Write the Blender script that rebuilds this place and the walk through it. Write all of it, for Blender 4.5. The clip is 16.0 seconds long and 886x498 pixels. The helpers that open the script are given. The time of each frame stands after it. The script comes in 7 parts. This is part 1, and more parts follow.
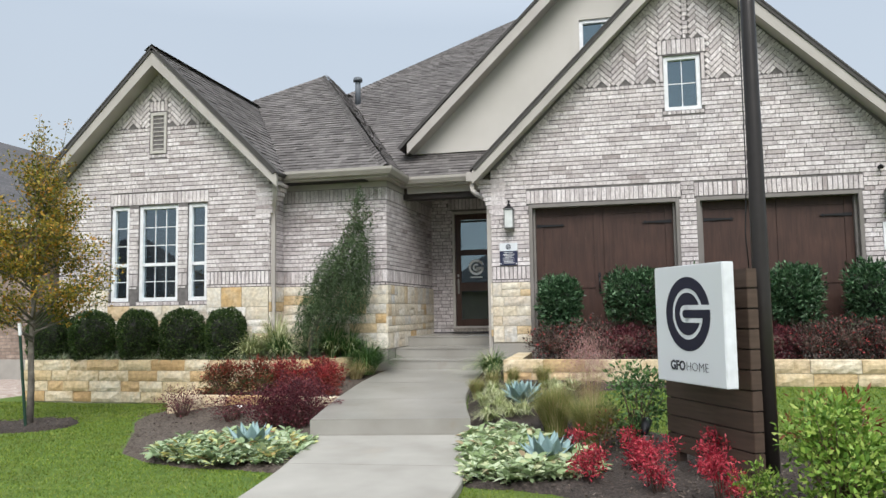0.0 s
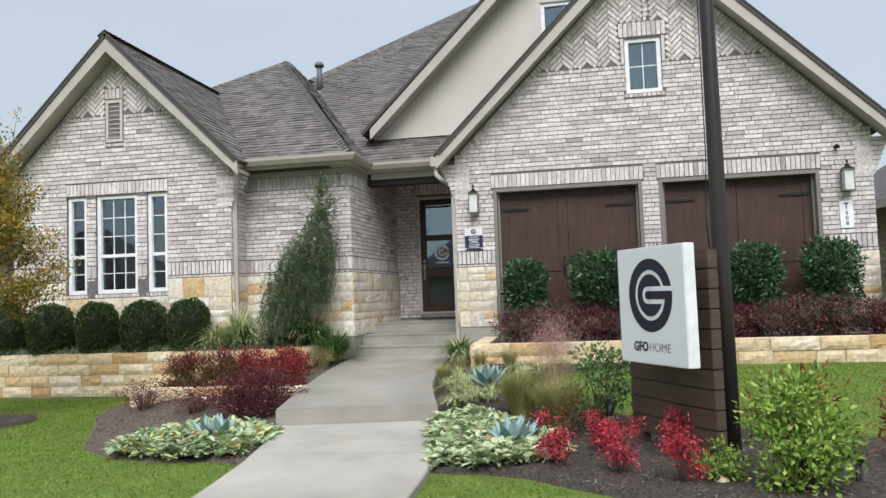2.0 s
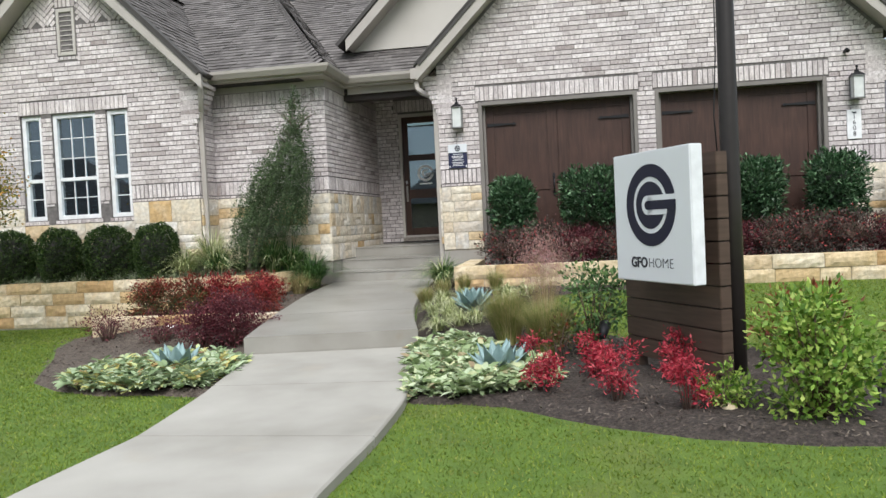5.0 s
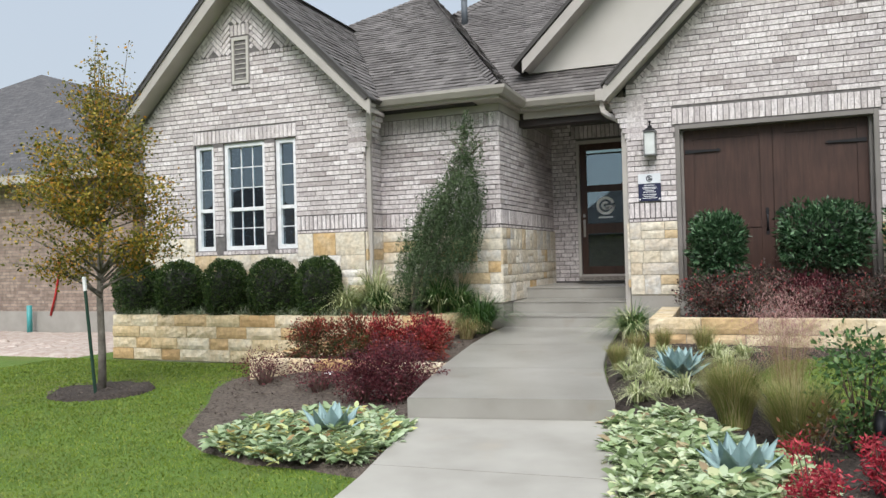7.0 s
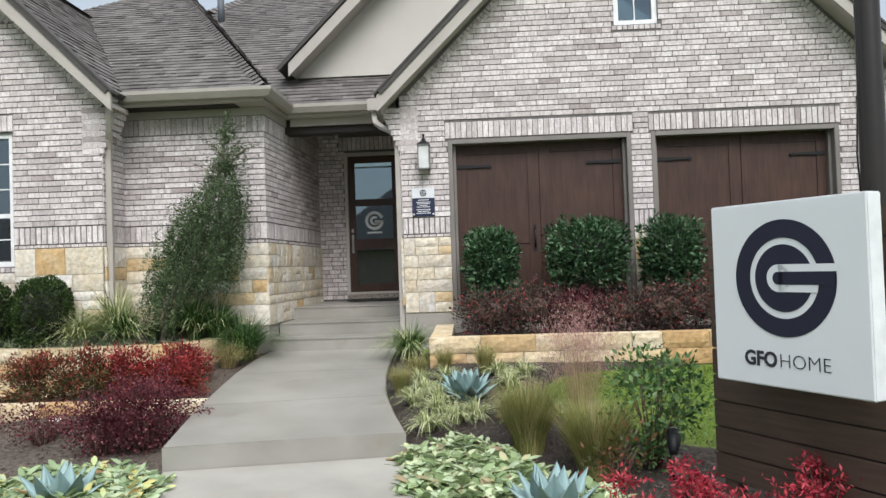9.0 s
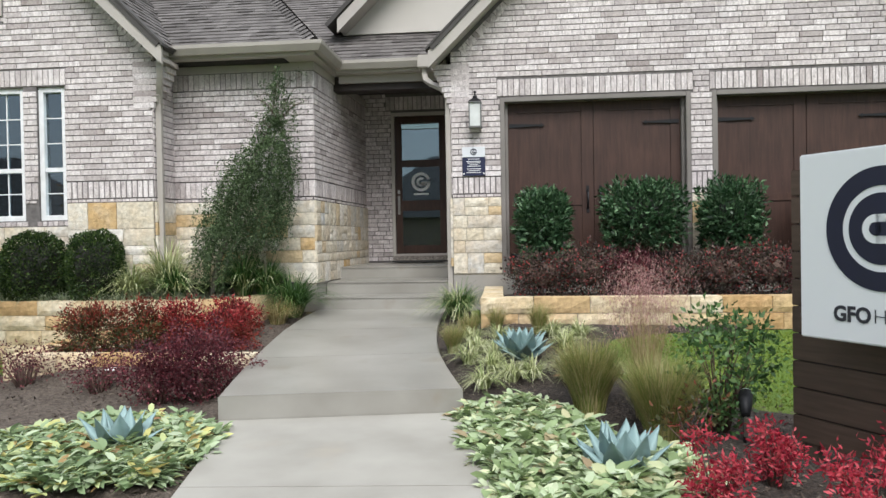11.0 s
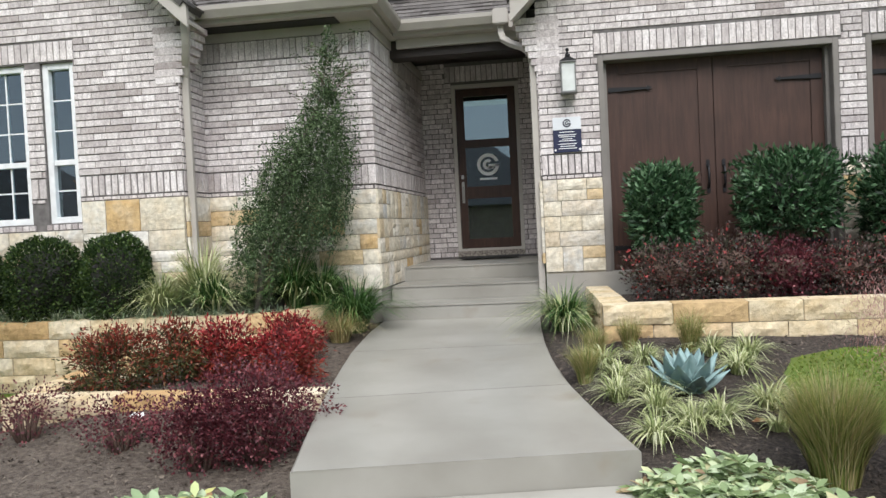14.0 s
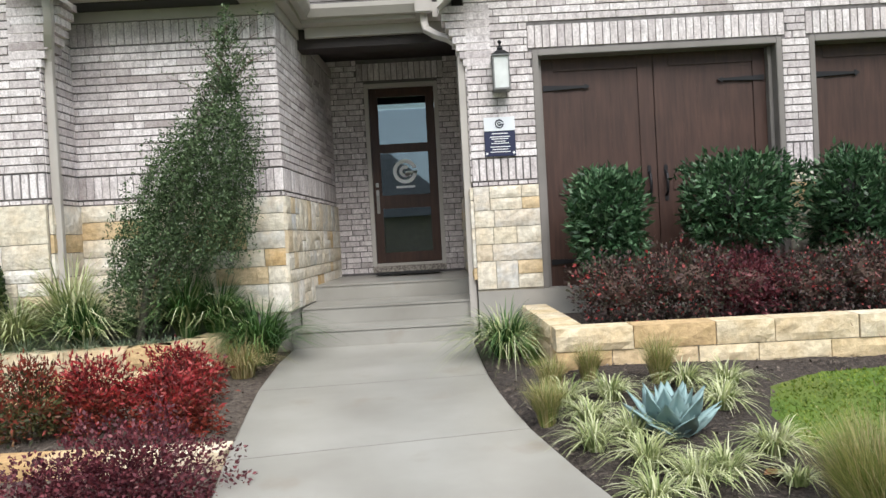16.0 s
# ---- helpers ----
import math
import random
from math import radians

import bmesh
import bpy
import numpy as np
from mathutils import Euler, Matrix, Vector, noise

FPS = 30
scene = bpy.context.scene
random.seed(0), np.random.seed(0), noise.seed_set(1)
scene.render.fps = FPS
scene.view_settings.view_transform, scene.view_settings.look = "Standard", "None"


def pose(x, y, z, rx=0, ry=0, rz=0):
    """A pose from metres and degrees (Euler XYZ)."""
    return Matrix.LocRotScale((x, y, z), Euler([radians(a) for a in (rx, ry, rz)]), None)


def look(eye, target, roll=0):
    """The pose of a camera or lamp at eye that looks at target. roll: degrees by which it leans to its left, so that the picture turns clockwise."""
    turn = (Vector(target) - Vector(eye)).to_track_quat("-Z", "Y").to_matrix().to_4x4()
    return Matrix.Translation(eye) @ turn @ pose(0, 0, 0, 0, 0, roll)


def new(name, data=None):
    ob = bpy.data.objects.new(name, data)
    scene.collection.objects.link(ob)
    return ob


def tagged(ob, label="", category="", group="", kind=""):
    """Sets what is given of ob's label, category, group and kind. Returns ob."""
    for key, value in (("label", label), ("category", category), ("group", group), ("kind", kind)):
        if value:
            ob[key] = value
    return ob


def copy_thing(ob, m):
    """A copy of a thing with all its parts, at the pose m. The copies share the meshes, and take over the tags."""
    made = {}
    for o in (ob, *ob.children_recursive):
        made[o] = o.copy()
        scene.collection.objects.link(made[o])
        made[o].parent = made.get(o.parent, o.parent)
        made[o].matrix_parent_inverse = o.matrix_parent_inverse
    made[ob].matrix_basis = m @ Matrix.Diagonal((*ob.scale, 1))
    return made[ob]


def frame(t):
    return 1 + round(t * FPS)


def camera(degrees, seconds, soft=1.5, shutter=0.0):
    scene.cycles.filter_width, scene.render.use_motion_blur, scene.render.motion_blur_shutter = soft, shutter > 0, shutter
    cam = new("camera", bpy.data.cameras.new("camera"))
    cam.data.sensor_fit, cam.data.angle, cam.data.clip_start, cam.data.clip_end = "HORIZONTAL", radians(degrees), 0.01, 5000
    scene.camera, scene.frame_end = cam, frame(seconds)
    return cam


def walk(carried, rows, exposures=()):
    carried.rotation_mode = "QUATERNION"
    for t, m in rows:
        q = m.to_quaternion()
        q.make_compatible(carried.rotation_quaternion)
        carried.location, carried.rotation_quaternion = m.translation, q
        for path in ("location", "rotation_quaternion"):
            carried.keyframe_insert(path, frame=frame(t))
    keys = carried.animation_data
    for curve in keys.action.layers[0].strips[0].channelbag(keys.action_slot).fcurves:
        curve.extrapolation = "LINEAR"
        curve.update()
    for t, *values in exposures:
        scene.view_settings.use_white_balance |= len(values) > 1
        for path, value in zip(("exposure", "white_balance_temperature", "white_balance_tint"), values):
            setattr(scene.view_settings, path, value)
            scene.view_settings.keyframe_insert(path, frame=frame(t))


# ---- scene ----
cam = camera(61.2, 16.0)
PATH = [
    (0, (1.702, -0.003, 2.18), (1.262, 1.941, 2.344), -0.9),
    (0.5, (1.706, 0.015, 2.187), (1.306, 1.971, 2.317), -1.8),
    (1, (1.709, 0.0, 2.185), (1.333, 1.962, 2.296), -1.8),
    (1.5, (1.717, 0.028, 2.185), (1.358, 1.992, 2.303), -1.9),
    (2, (1.728, 0.049, 2.185), (1.372, 2.013, 2.308), -2.1),
    (2.5, (1.742, 0.073, 2.18), (1.388, 2.038, 2.289), -2.3),
    (3, (1.784, 0.118, 2.168), (1.417, 2.083, 2.248), -1.8),
    (3.2, (1.797, 0.139, 2.152), (1.419, 2.102, 2.211), -1.6),
    (5.3, (1.636, 0.949, 2.058), (1.302, 2.919, 1.977), -2.9),
    (5.5, (1.539, 1.072, 2.066), (1.123, 3.027, 1.981), -3.3),
    (6, (1.386, 1.308, 2.091), (0.743, 3.201, 2.027), -4.4),
    (6.5, (1.247, 1.682, 2.198), (0.457, 3.519, 2.184), -3.2),
    (7, (1.098, 1.946, 2.215), (0.364, 3.806, 2.239), -1.5),
    (7.5, (0.916, 2.244, 2.258), (0.315, 4.151, 2.335), -0.3),
    (8, (0.866, 2.484, 2.273), (0.427, 4.433, 2.379), 0.2),
    (8.4, (0.807, 2.547, 2.248), (0.576, 4.53, 2.356), -0.8),
    (8.5, (0.78, 2.572, 2.252), (0.596, 4.561, 2.35), -1.3),
    (8.7, (0.741, 2.594, 2.251), (0.641, 4.59, 2.325), -2.0),
    (10.8, (0.535, 2.661, 2.122), (0.406, 4.657, 2.098), -0.9),
    (11, (0.501, 2.764, 2.113), (0.306, 4.754, 2.083), -1.0),
    (11.5, (0.378, 3.061, 2.149), (-0.019, 5.021, 2.148), -1.4),
    (12, (0.154, 3.316, 2.128), (-0.301, 5.264, 2.107), -1.1),
    (12.5, (-0.03, 3.539, 2.143), (-0.436, 5.497, 2.09), -1.9),
    (13, (-0.166, 3.848, 2.14), (-0.555, 5.809, 2.067), -2.5),
    (13.5, (-0.269, 4.15, 2.161), (-0.662, 6.11, 2.105), -3.0),
    (14, (-0.392, 4.455, 2.174), (-0.653, 6.437, 2.118), -2.8),
    (14.5, (-0.462, 4.783, 2.15), (-0.579, 6.779, 2.089), -2.7),
    (15, (-0.545, 5.046, 2.183), (-0.675, 7.041, 2.128), -2.8),
    (15.5, (-0.672, 5.241, 2.207), (-0.773, 7.238, 2.163), -3.1),
    (16, (-0.72, 5.421, 2.185), (-0.71, 7.421, 2.149), -3.1),
]
walk(cam, [(t, look(eye, target, roll)) for t, eye, target, roll in PATH], exposures=((0.0, 0.0), (13.0, 0.0), (14.5, 0.1), (15.5, 0.2), (16.0, 0.2)))

# ==== world ====
import random as rnd

BODY_LEFT = -0.29
SUN_DIR = Vector((-0.14, 0.62, -0.70))
world = bpy.data.worlds.new("sky")
scene.world = world
world.use_nodes = True
wn = world.node_tree
wn.nodes.clear()
w_out = wn.nodes.new("ShaderNodeOutputWorld")
w_bg = wn.nodes.new("ShaderNodeBackground")
w_sky = wn.nodes.new("ShaderNodeTexSky")
w_sky.sky_type = 'NISHITA'
w_sky.sun_disc = False
w_sky.sun_elevation = math.atan2(0.70, math.hypot(0.14, 0.62))
w_sky.sun_rotation = math.atan2(0.14, -0.62) % (2 * math.pi)
w_scale = wn.nodes.new("ShaderNodeVectorMath")
w_scale.operation = 'SCALE'
w_scale.inputs[3].default_value = 0.11
w_tc = wn.nodes.new("ShaderNodeTexCoord")
w_sep = wn.nodes.new("ShaderNodeSeparateXYZ")
w_ramp = wn.nodes.new("ShaderNodeValToRGB")
w_noise = wn.nodes.new("ShaderNodeTexNoise")
w_noise.inputs["Scale"].default_value = 1.6
w_noise.inputs["Detail"].default_value = 3
w_ramp.color_ramp.elements[0].position = 0.0
w_ramp.color_ramp.elements[0].color = (0.64, 0.71, 0.78, 1)
w_ramp.color_ramp.elements[1].position = 1.0
w_ramp.color_ramp.elements[1].color = (1.75, 1.85, 2.0, 1)
mid = w_ramp.color_ramp.elements.new(0.36)
mid.color = (0.60, 0.69, 0.80, 1)
w_cl = wn.nodes.new("ShaderNodeMapRange")
w_cl.inputs[3].default_value = 0.93
w_cl.inputs[4].default_value = 1.07
w_mulc = wn.nodes.new("ShaderNodeVectorMath")
w_mulc.operation = 'SCALE'
w_mix = wn.nodes.new("ShaderNodeMix")
w_mix.data_type = 'RGBA'
w_mix.inputs[0].default_value = 0.9
L = wn.links.new
L(w_tc.outputs["Generated"], w_sep.inputs[0])
L(w_tc.outputs["Generated"], w_noise.inputs["Vector"])
L(w_sep.outputs[2], w_ramp.inputs[0])
L(w_noise.outputs["Fac"], w_cl.inputs[0])
L(w_ramp.outputs[0], w_mulc.inputs[0])
L(w_cl.outputs[0], w_mulc.inputs[3])
L(w_sky.outputs[0], w_scale.inputs[0])
L(w_scale.outputs[0], w_mix.inputs[6])
L(w_mulc.outputs[0], w_mix.inputs[7])
L(w_mix.outputs[2], w_bg.inputs[0])
w_bg.inputs[1].default_value = 1.0
L(w_bg.outputs[0], w_out.inputs[0])

sun = new("sun", bpy.data.lights.new("sun", 'SUN'))
sun.data.energy = 3.6
sun.data.angle = radians(40)
sun.data.color = (1.0, 0.98, 0.965)
sun.matrix_world = look((0, -20, 30), Vector((0, -20, 30)) + SUN_DIR)


# ==== materials ====
def nodes_of(name, rough=0.8, metal=0.0, spec=0.5):
    m = bpy.data.materials.new(name)
    m.use_nodes = True
    nt = m.node_tree
    b = nt.nodes["Principled BSDF"]
    b.inputs["Roughness"].default_value = rough
    b.inputs["Metallic"].default_value = metal
    b.inputs["Specular IOR Level"].default_value = spec
    return m, nt, b


def noise_of(nt, scale, detail=4, coord="Object", stretch=None, rough=0.5):
    tc = nt.nodes.new("ShaderNodeTexCoord")
    n = nt.nodes.new("ShaderNodeTexNoise")
    n.inputs["Scale"].default_value = scale
    n.inputs["Detail"].default_value = detail
    n.inputs["Roughness"].default_value = rough
    if coord == "Piece":
        ge = nt.nodes.new("ShaderNodeNewGeometry")
        sc = nt.nodes.new("ShaderNodeVectorMath")
        sc.operation = 'SCALE'
        sc.inputs[0].default_value = (31, 47, 23)
        nt.links.new(random_of(nt), sc.inputs[3])
        ad = nt.nodes.new("ShaderNodeVectorMath")
        ad.operation = 'ADD'
        nt.links.new(ge.outputs["Position"], ad.inputs[0])
        nt.links.new(sc.outputs[0], ad.inputs[1])
        src = ad.outputs[0]
    else:
        src = tc.outputs[coord]
    if stretch:
        mp = nt.nodes.new("ShaderNodeMapping")
        mp.inputs["Scale"].default_value = stretch
        nt.links.new(src, mp.inputs[0])
        nt.links.new(mp.outputs[0], n.inputs["Vector"])
    else:
        nt.links.new(src, n.inputs["Vector"])
    return n.outputs["Fac"]


def ramp_of(nt, fac, stops, interp='LINEAR'):
    r = nt.nodes.new("ShaderNodeValToRGB")
    r.color_ramp.interpolation = interp
    el = r.color_ramp.elements
    while len(el) < len(stops):
        el.new(0.5)
    for e, (p, c) in zip(el, sorted(stops)):
        e.position, e.color = p, (*c, 1)
    nt.links.new(fac, r.inputs[0])
    return r.outputs[0]


def mix_of(nt, fac, a, b, mode='MIX'):
    m = nt.nodes.new("ShaderNodeMix")
    m.data_type = 'RGBA'
    m.blend_type = mode
    for sock, v in ((m.inputs[0], fac), (m.inputs[6], a), (m.inputs[7], b)):
        if isinstance(v, (int, float)):
            sock.default_value = v
        elif isinstance(v, tuple):
            sock.default_value = (*v, 1)
        else:
            nt.links.new(v, sock)
    return m.outputs[2]


def bump_of(nt, b, height, strength=0.3, dist=0.01):
    n = nt.nodes.new("ShaderNodeBump")
    n.inputs["Strength"].default_value = strength
    n.inputs["Distance"].default_value = dist
    nt.links.new(height, n.inputs["Height"])
    nt.links.new(n.outputs[0], b.inputs["Normal"])


def random_of(nt):
    """One random number a piece, for single objects and for islands of a joined mesh."""
    oi = nt.nodes.new("ShaderNodeObjectInfo")
    ge = nt.nodes.new("ShaderNodeNewGeometry")
    ad = nt.nodes.new("ShaderNodeMath")
    ad.operation = 'ADD'
    fr = nt.nodes.new("ShaderNodeMath")
    fr.operation = 'FRACT'
    nt.links.new(oi.outputs["Random"], ad.inputs[0])
    nt.links.new(ge.outputs["Random Per Island"], ad.inputs[1])
    nt.links.new(ad.outputs[0], fr.inputs[0])
    return fr.outputs[0]


def gauge(nt, src, k):
    """Another random number out of one."""
    m = nt.nodes.new("ShaderNodeMath")
    m.operation = 'MULTIPLY'
    m.inputs[1].default_value = k
    f = nt.nodes.new("ShaderNodeMath")
    f.operation = 'FRACT'
    nt.links.new(src, m.inputs[0])
    nt.links.new(m.outputs[0], f.inputs[0])
    return f.outputs[0]


def surface(name, stops, scale=6, rough=0.8, metal=0.0, bump=0.25, bscale=60, spot=None, stretch=None, spec=0.5, bdist=0.006, rnd_stops=None, rnd_fac=0.5, coord="Object"):
    """A general surface: colours over a noise, a fine relief, and, where wished, a colour a piece."""
    m, nt, b = nodes_of(name, rough, metal, spec)
    col = ramp_of(nt, noise_of(nt, scale, 5, stretch=stretch, coord=coord), stops)
    if rnd_stops:
        col = mix_of(nt, rnd_fac, col, ramp_of(nt, random_of(nt), rnd_stops))
    if spot:
        c, lo, hi, sc = spot
        f = ramp_of(nt, noise_of(nt, sc, 6, coord=coord), [(lo, (0, 0, 0)), (hi, (1, 1, 1))])
        col = mix_of(nt, f, col, c)
    nt.links.new(col, b.inputs["Base Color"])
    if bump:
        bump_of(nt, b, noise_of(nt, bscale, 6, stretch=stretch, coord=coord), bump, bdist)
    return m


def plain(name, c, rough=0.5, metal=0.0, spec=0.5):
    m, nt, b = nodes_of(name, rough, metal, spec)
    f = ramp_of(nt, noise_of(nt, 9, 4), [(0.3, tuple(v * 0.88 for v in c)), (0.7, tuple(min(1, v * 1.08) for v in c))])
    nt.links.new(f, b.inputs["Base Color"])
    return m


def brick_material(name, stops, dark):
    m, nt, b = nodes_of(name, 0.92, 0, 0.3)
    r = random_of(nt)
    base = ramp_of(nt, r, stops)
    smear = ramp_of(nt, noise_of(nt, 15, 7, coord="Piece", stretch=(1.5, 1.5, 0.45), rough=0.7), [(0.44, (0, 0, 0)), (0.70, (1, 1, 1))])
    base = mix_of(nt, mix_of(nt, 0.85, (0, 0, 0), smear), base, dark)
    r2 = gauge(nt, r, 17.3)
    ends = ramp_of(nt, r2, [(0.93, (0, 0, 0)), (0.97, (1, 1, 1))])
    mul = mix_of(nt, 0.40, (0, 0, 0), ends)
    base = mix_of(nt, mul, base, (0.17, 0.125, 0.11))
    big = ramp_of(nt, noise_of(nt, 0.9, 3), [(0.3, (0.9, 0.9, 0.9)), (0.7, (1.06, 1.05, 1.03))])
    base = mix_of(nt, 1.0, base, big, 'MULTIPLY')
    fine = ramp_of(nt, noise_of(nt, 60, 6, coord="Piece"), [(0.32, (0.76, 0.75, 0.75)), (0.66, (1.12, 1.12, 1.12))])
    base = mix_of(nt, 1.0, base, fine, 'MULTIPLY')
    nt.links.new(base, b.inputs["Base Color"])
    bump_of(nt, b, noise_of(nt, 90, 5), 0.22, 0.003)
    return m


M = {}
M["brick"] = brick_material("pale_brick", [(0.0, (0.53, 0.485, 0.485)), (0.3, (0.63, 0.58, 0.575)), (0.6, (0.71, 0.66, 0.655)), (1.0, (0.80, 0.755, 0.755))], (0.34, 0.295, 0.295))
M["brick_far"] = brick_material("brown_brick", [(0.0, (0.24, 0.18, 0.15)), (0.5, (0.30, 0.23, 0.19)), (1.0, (0.36, 0.28, 0.23))], (0.2, 0.16, 0.14))
M["mortar"] = surface("mortar", [(0.3, (0.11, 0.10, 0.098)), (0.7, (0.18, 0.165, 0.16))], 14, 0.95)


def stone_material(name, stops, stain):
    m, nt, b = nodes_of(name, 0.9, 0, 0.3)
    r = random_of(nt)
    base = ramp_of(nt, r, stops)
    pat = ramp_of(nt, noise_of(nt, 5.0, 6, coord="Piece", rough=0.62), [(0.42, (0, 0, 0)), (0.66, (1, 1, 1))])
    s = mix_of(nt, mix_of(nt, 0.55, (0, 0, 0), pat), base, stain)
    low = ramp_of(nt, noise_of(nt, 18, 7, coord="Piece"), [(0.3, (0.74, 0.72, 0.70)), (0.65, (1.06, 1.05, 1.04))])
    s = mix_of(nt, 1.0, s, low, 'MULTIPLY')
    nt.links.new(s, b.inputs["Base Color"])
    bump_of(nt, b, noise_of(nt, 28, 8, rough=0.62), 0.7, 0.02)
    return m


M["stone"] = stone_material("limestone", [(0.0, (0.66, 0.61, 0.50)), (0.25, (0.74, 0.69, 0.58)), (0.5, (0.78, 0.76, 0.71)), (0.68, (0.68, 0.61, 0.47)), (0.80, (0.60, 0.62, 0.63)), (0.93, (0.62, 0.49, 0.31)), (1.0, (0.58, 0.39, 0.18))], (0.68, 0.56, 0.39))
M["wallstone"] = stone_material("yellow_limestone", [(0.0, (0.68, 0.56, 0.36)), (0.28, (0.74, 0.67, 0.53)), (0.5, (0.62, 0.48, 0.28)), (0.72, (0.47, 0.29, 0.13)), (0.85, (0.60, 0.43, 0.24)), (1.0, (0.66, 0.58, 0.44))], (0.54, 0.39, 0.20))
M["joint"] = surface("stone_joint", [(0.3, (0.34, 0.30, 0.24)), (0.7, (0.46, 0.42, 0.35))], 20, 0.95)


def shingle_material():
    m, nt, b = nodes_of("asphalt_shingle", 0.95, 0, 0.2)
    r = random_of(nt)
    base = ramp_of(nt, r, [(0.0, (0.10, 0.092, 0.088)), (0.35, (0.125, 0.115, 0.11)), (0.7, (0.145, 0.134, 0.128)), (1.0, (0.175, 0.162, 0.155))])
    g = ramp_of(nt, noise_of(nt, 160, 3), [(0.3, (0.7, 0.7, 0.7)), (0.7, (1.3, 1.3, 1.3))])
    base = mix_of(nt, 1.0, base, g, 'MULTIPLY')
    big = ramp_of(nt, noise_of(nt, 1.3, 4), [(0.3, (0.85, 0.85, 0.85)), (0.7, (1.12, 1.12, 1.12))])
    base = mix_of(nt, 1.0, base, big, 'MULTIPLY')
    nt.links.new(base, b.inputs["Base Color"])
    bump_of(nt, b, noise_of(nt, 160, 4), 0.6, 0.004)
    return m


M["shingle"] = shingle_material()
M["underlay"] = plain("roof_underlay", (0.07, 0.065, 0.062), 0.95)
M["trim"] = surface("taupe_painted_trim", [(0.3, (0.37, 0.34, 0.308)), (0.7, (0.43, 0.40, 0.362))], 3, 0.55, bump=0.05)
M["stucco"] = surface("cream_stucco", [(0.3, (0.50, 0.475, 0.43)), (0.7, (0.56, 0.53, 0.485))], 1.2, 0.9, bump=0.4, bscale=220, bdist=0.003)
M["casing"] = surface("dark_taupe_casing", [(0.3, (0.17, 0.155, 0.14)), (0.7, (0.21, 0.19, 0.175))], 3, 0.55, bump=0.05)
M["cage"] = plain("grey_lantern_metal", (0.20, 0.20, 0.195), 0.45, 0.4)
M["vent"] = surface("cream_vent_paint", [(0.3, (0.46, 0.43, 0.39)), (0.7, (0.52, 0.49, 0.45))], 3, 0.55, bump=0.05)
M["white"] = plain("white_vinyl", (0.78, 0.79, 0.80), 0.4)
M["concrete"] = surface("wet_concrete", [(0.25, (0.235, 0.222, 0.195)), (0.5, (0.285, 0.273, 0.243)), (0.75, (0.34, 0.328, 0.297))], 1.7, 0.33, bump=0.15, bscale=190, spot=((0.24, 0.21, 0.17), 0.62, 0.78, 2.6), bdist=0.003)
M["concrete_pale"] = surface("damp_concrete", [(0.25, (0.245, 0.232, 0.20)), (0.5, (0.32, 0.305, 0.27)), (0.75, (0.385, 0.37, 0.33))], 1.4, 0.6, bump=0.15, bscale=190, spot=((0.33, 0.30, 0.25), 0.63, 0.8, 2.2), bdist=0.003)
M["foundation"] = surface("foundation_concrete", [(0.3, (0.28, 0.265, 0.235)), (0.7, (0.35, 0.33, 0.30))], 3, 0.85)
M["soil"] = surface("dark_mulch", [(0.3, (0.02, 0.015, 0.012)), (0.55, (0.055, 0.042, 0.034)), (0.75, (0.115, 0.09, 0.075))], 38, 0.95, bump=1.0, bscale=60, bdist=0.03)
M["soil_brown"] = surface("brown_soil", [(0.3, (0.06, 0.045, 0.035)), (0.55, (0.12, 0.095, 0.075)), (0.75, (0.18, 0.15, 0.12))], 26, 0.95, bump=1.0, bscale=60, bdist=0.03)
M["chip"] = surface("mulch_chips", [(0.3, (0.04, 0.03, 0.024)), (0.7, (0.12, 0.09, 0.07))], 20, 0.95, rnd_stops=[(0, (0.03, 0.022, 0.018)), (0.7, (0.10, 0.078, 0.06)), (1, (0.24, 0.2, 0.16))], rnd_fac=0.7)
M["lawn_base"] = surface("lawn_base", [(0.3, (0.07, 0.13, 0.014)), (0.7, (0.11, 0.18, 0.02))], 5, 0.95, bump=0.8, bscale=120, bdist=0.02, spot=((0.13, 0.14, 0.03), 0.5, 0.8, 0.8))


def wood_material(name, a, c, rough, stretch):
    m, nt, b = nodes_of(name, rough, 0, 0.4)
    g = ramp_of(nt, noise_of(nt, 5, 6, stretch=stretch, rough=0.6), [(0.3, a), (0.7, c)])
    big = ramp_of(nt, noise_of(nt, 1.6, 3), [(0.3, (0.8, 0.8, 0.8)), (0.7, (1.15, 1.15, 1.15))])
    g = mix_of(nt, 1.0, g, big, 'MULTIPLY')
    nt.links.new(g, b.inputs["Base Color"])
    bump_of(nt, b, noise_of(nt, 12, 6, stretch=stretch), 0.25, 0.003)
    return m


M["garage"] = wood_material("brown_stained_wood", (0.040, 0.019, 0.0135), (0.070, 0.034, 0.024), 0.5, (6, 6, 0.5))
M["door"] = wood_material("dark_brown_door_wood", (0.040, 0.018, 0.011), (0.07, 0.032, 0.020), 0.42, (6, 6, 0.5))
M["plank"] = wood_material("brown_sign_plank", (0.060, 0.038, 0.027), (0.095, 0.062, 0.045), 0.55, (0.6, 0.6, 7))
M["iron"] = plain("black_iron", (0.018, 0.018, 0.02), 0.5, 0.5)
M["pole"] = plain("bronze_pole_paint", (0.035, 0.030, 0.028), 0.35, 0.3)
M["navy"] = plain("navy_paint", (0.007, 0.008, 0.028), 0.4)
M["plate_navy"] = plain("navy_plate", (0.014, 0.018, 0.055), 0.4)
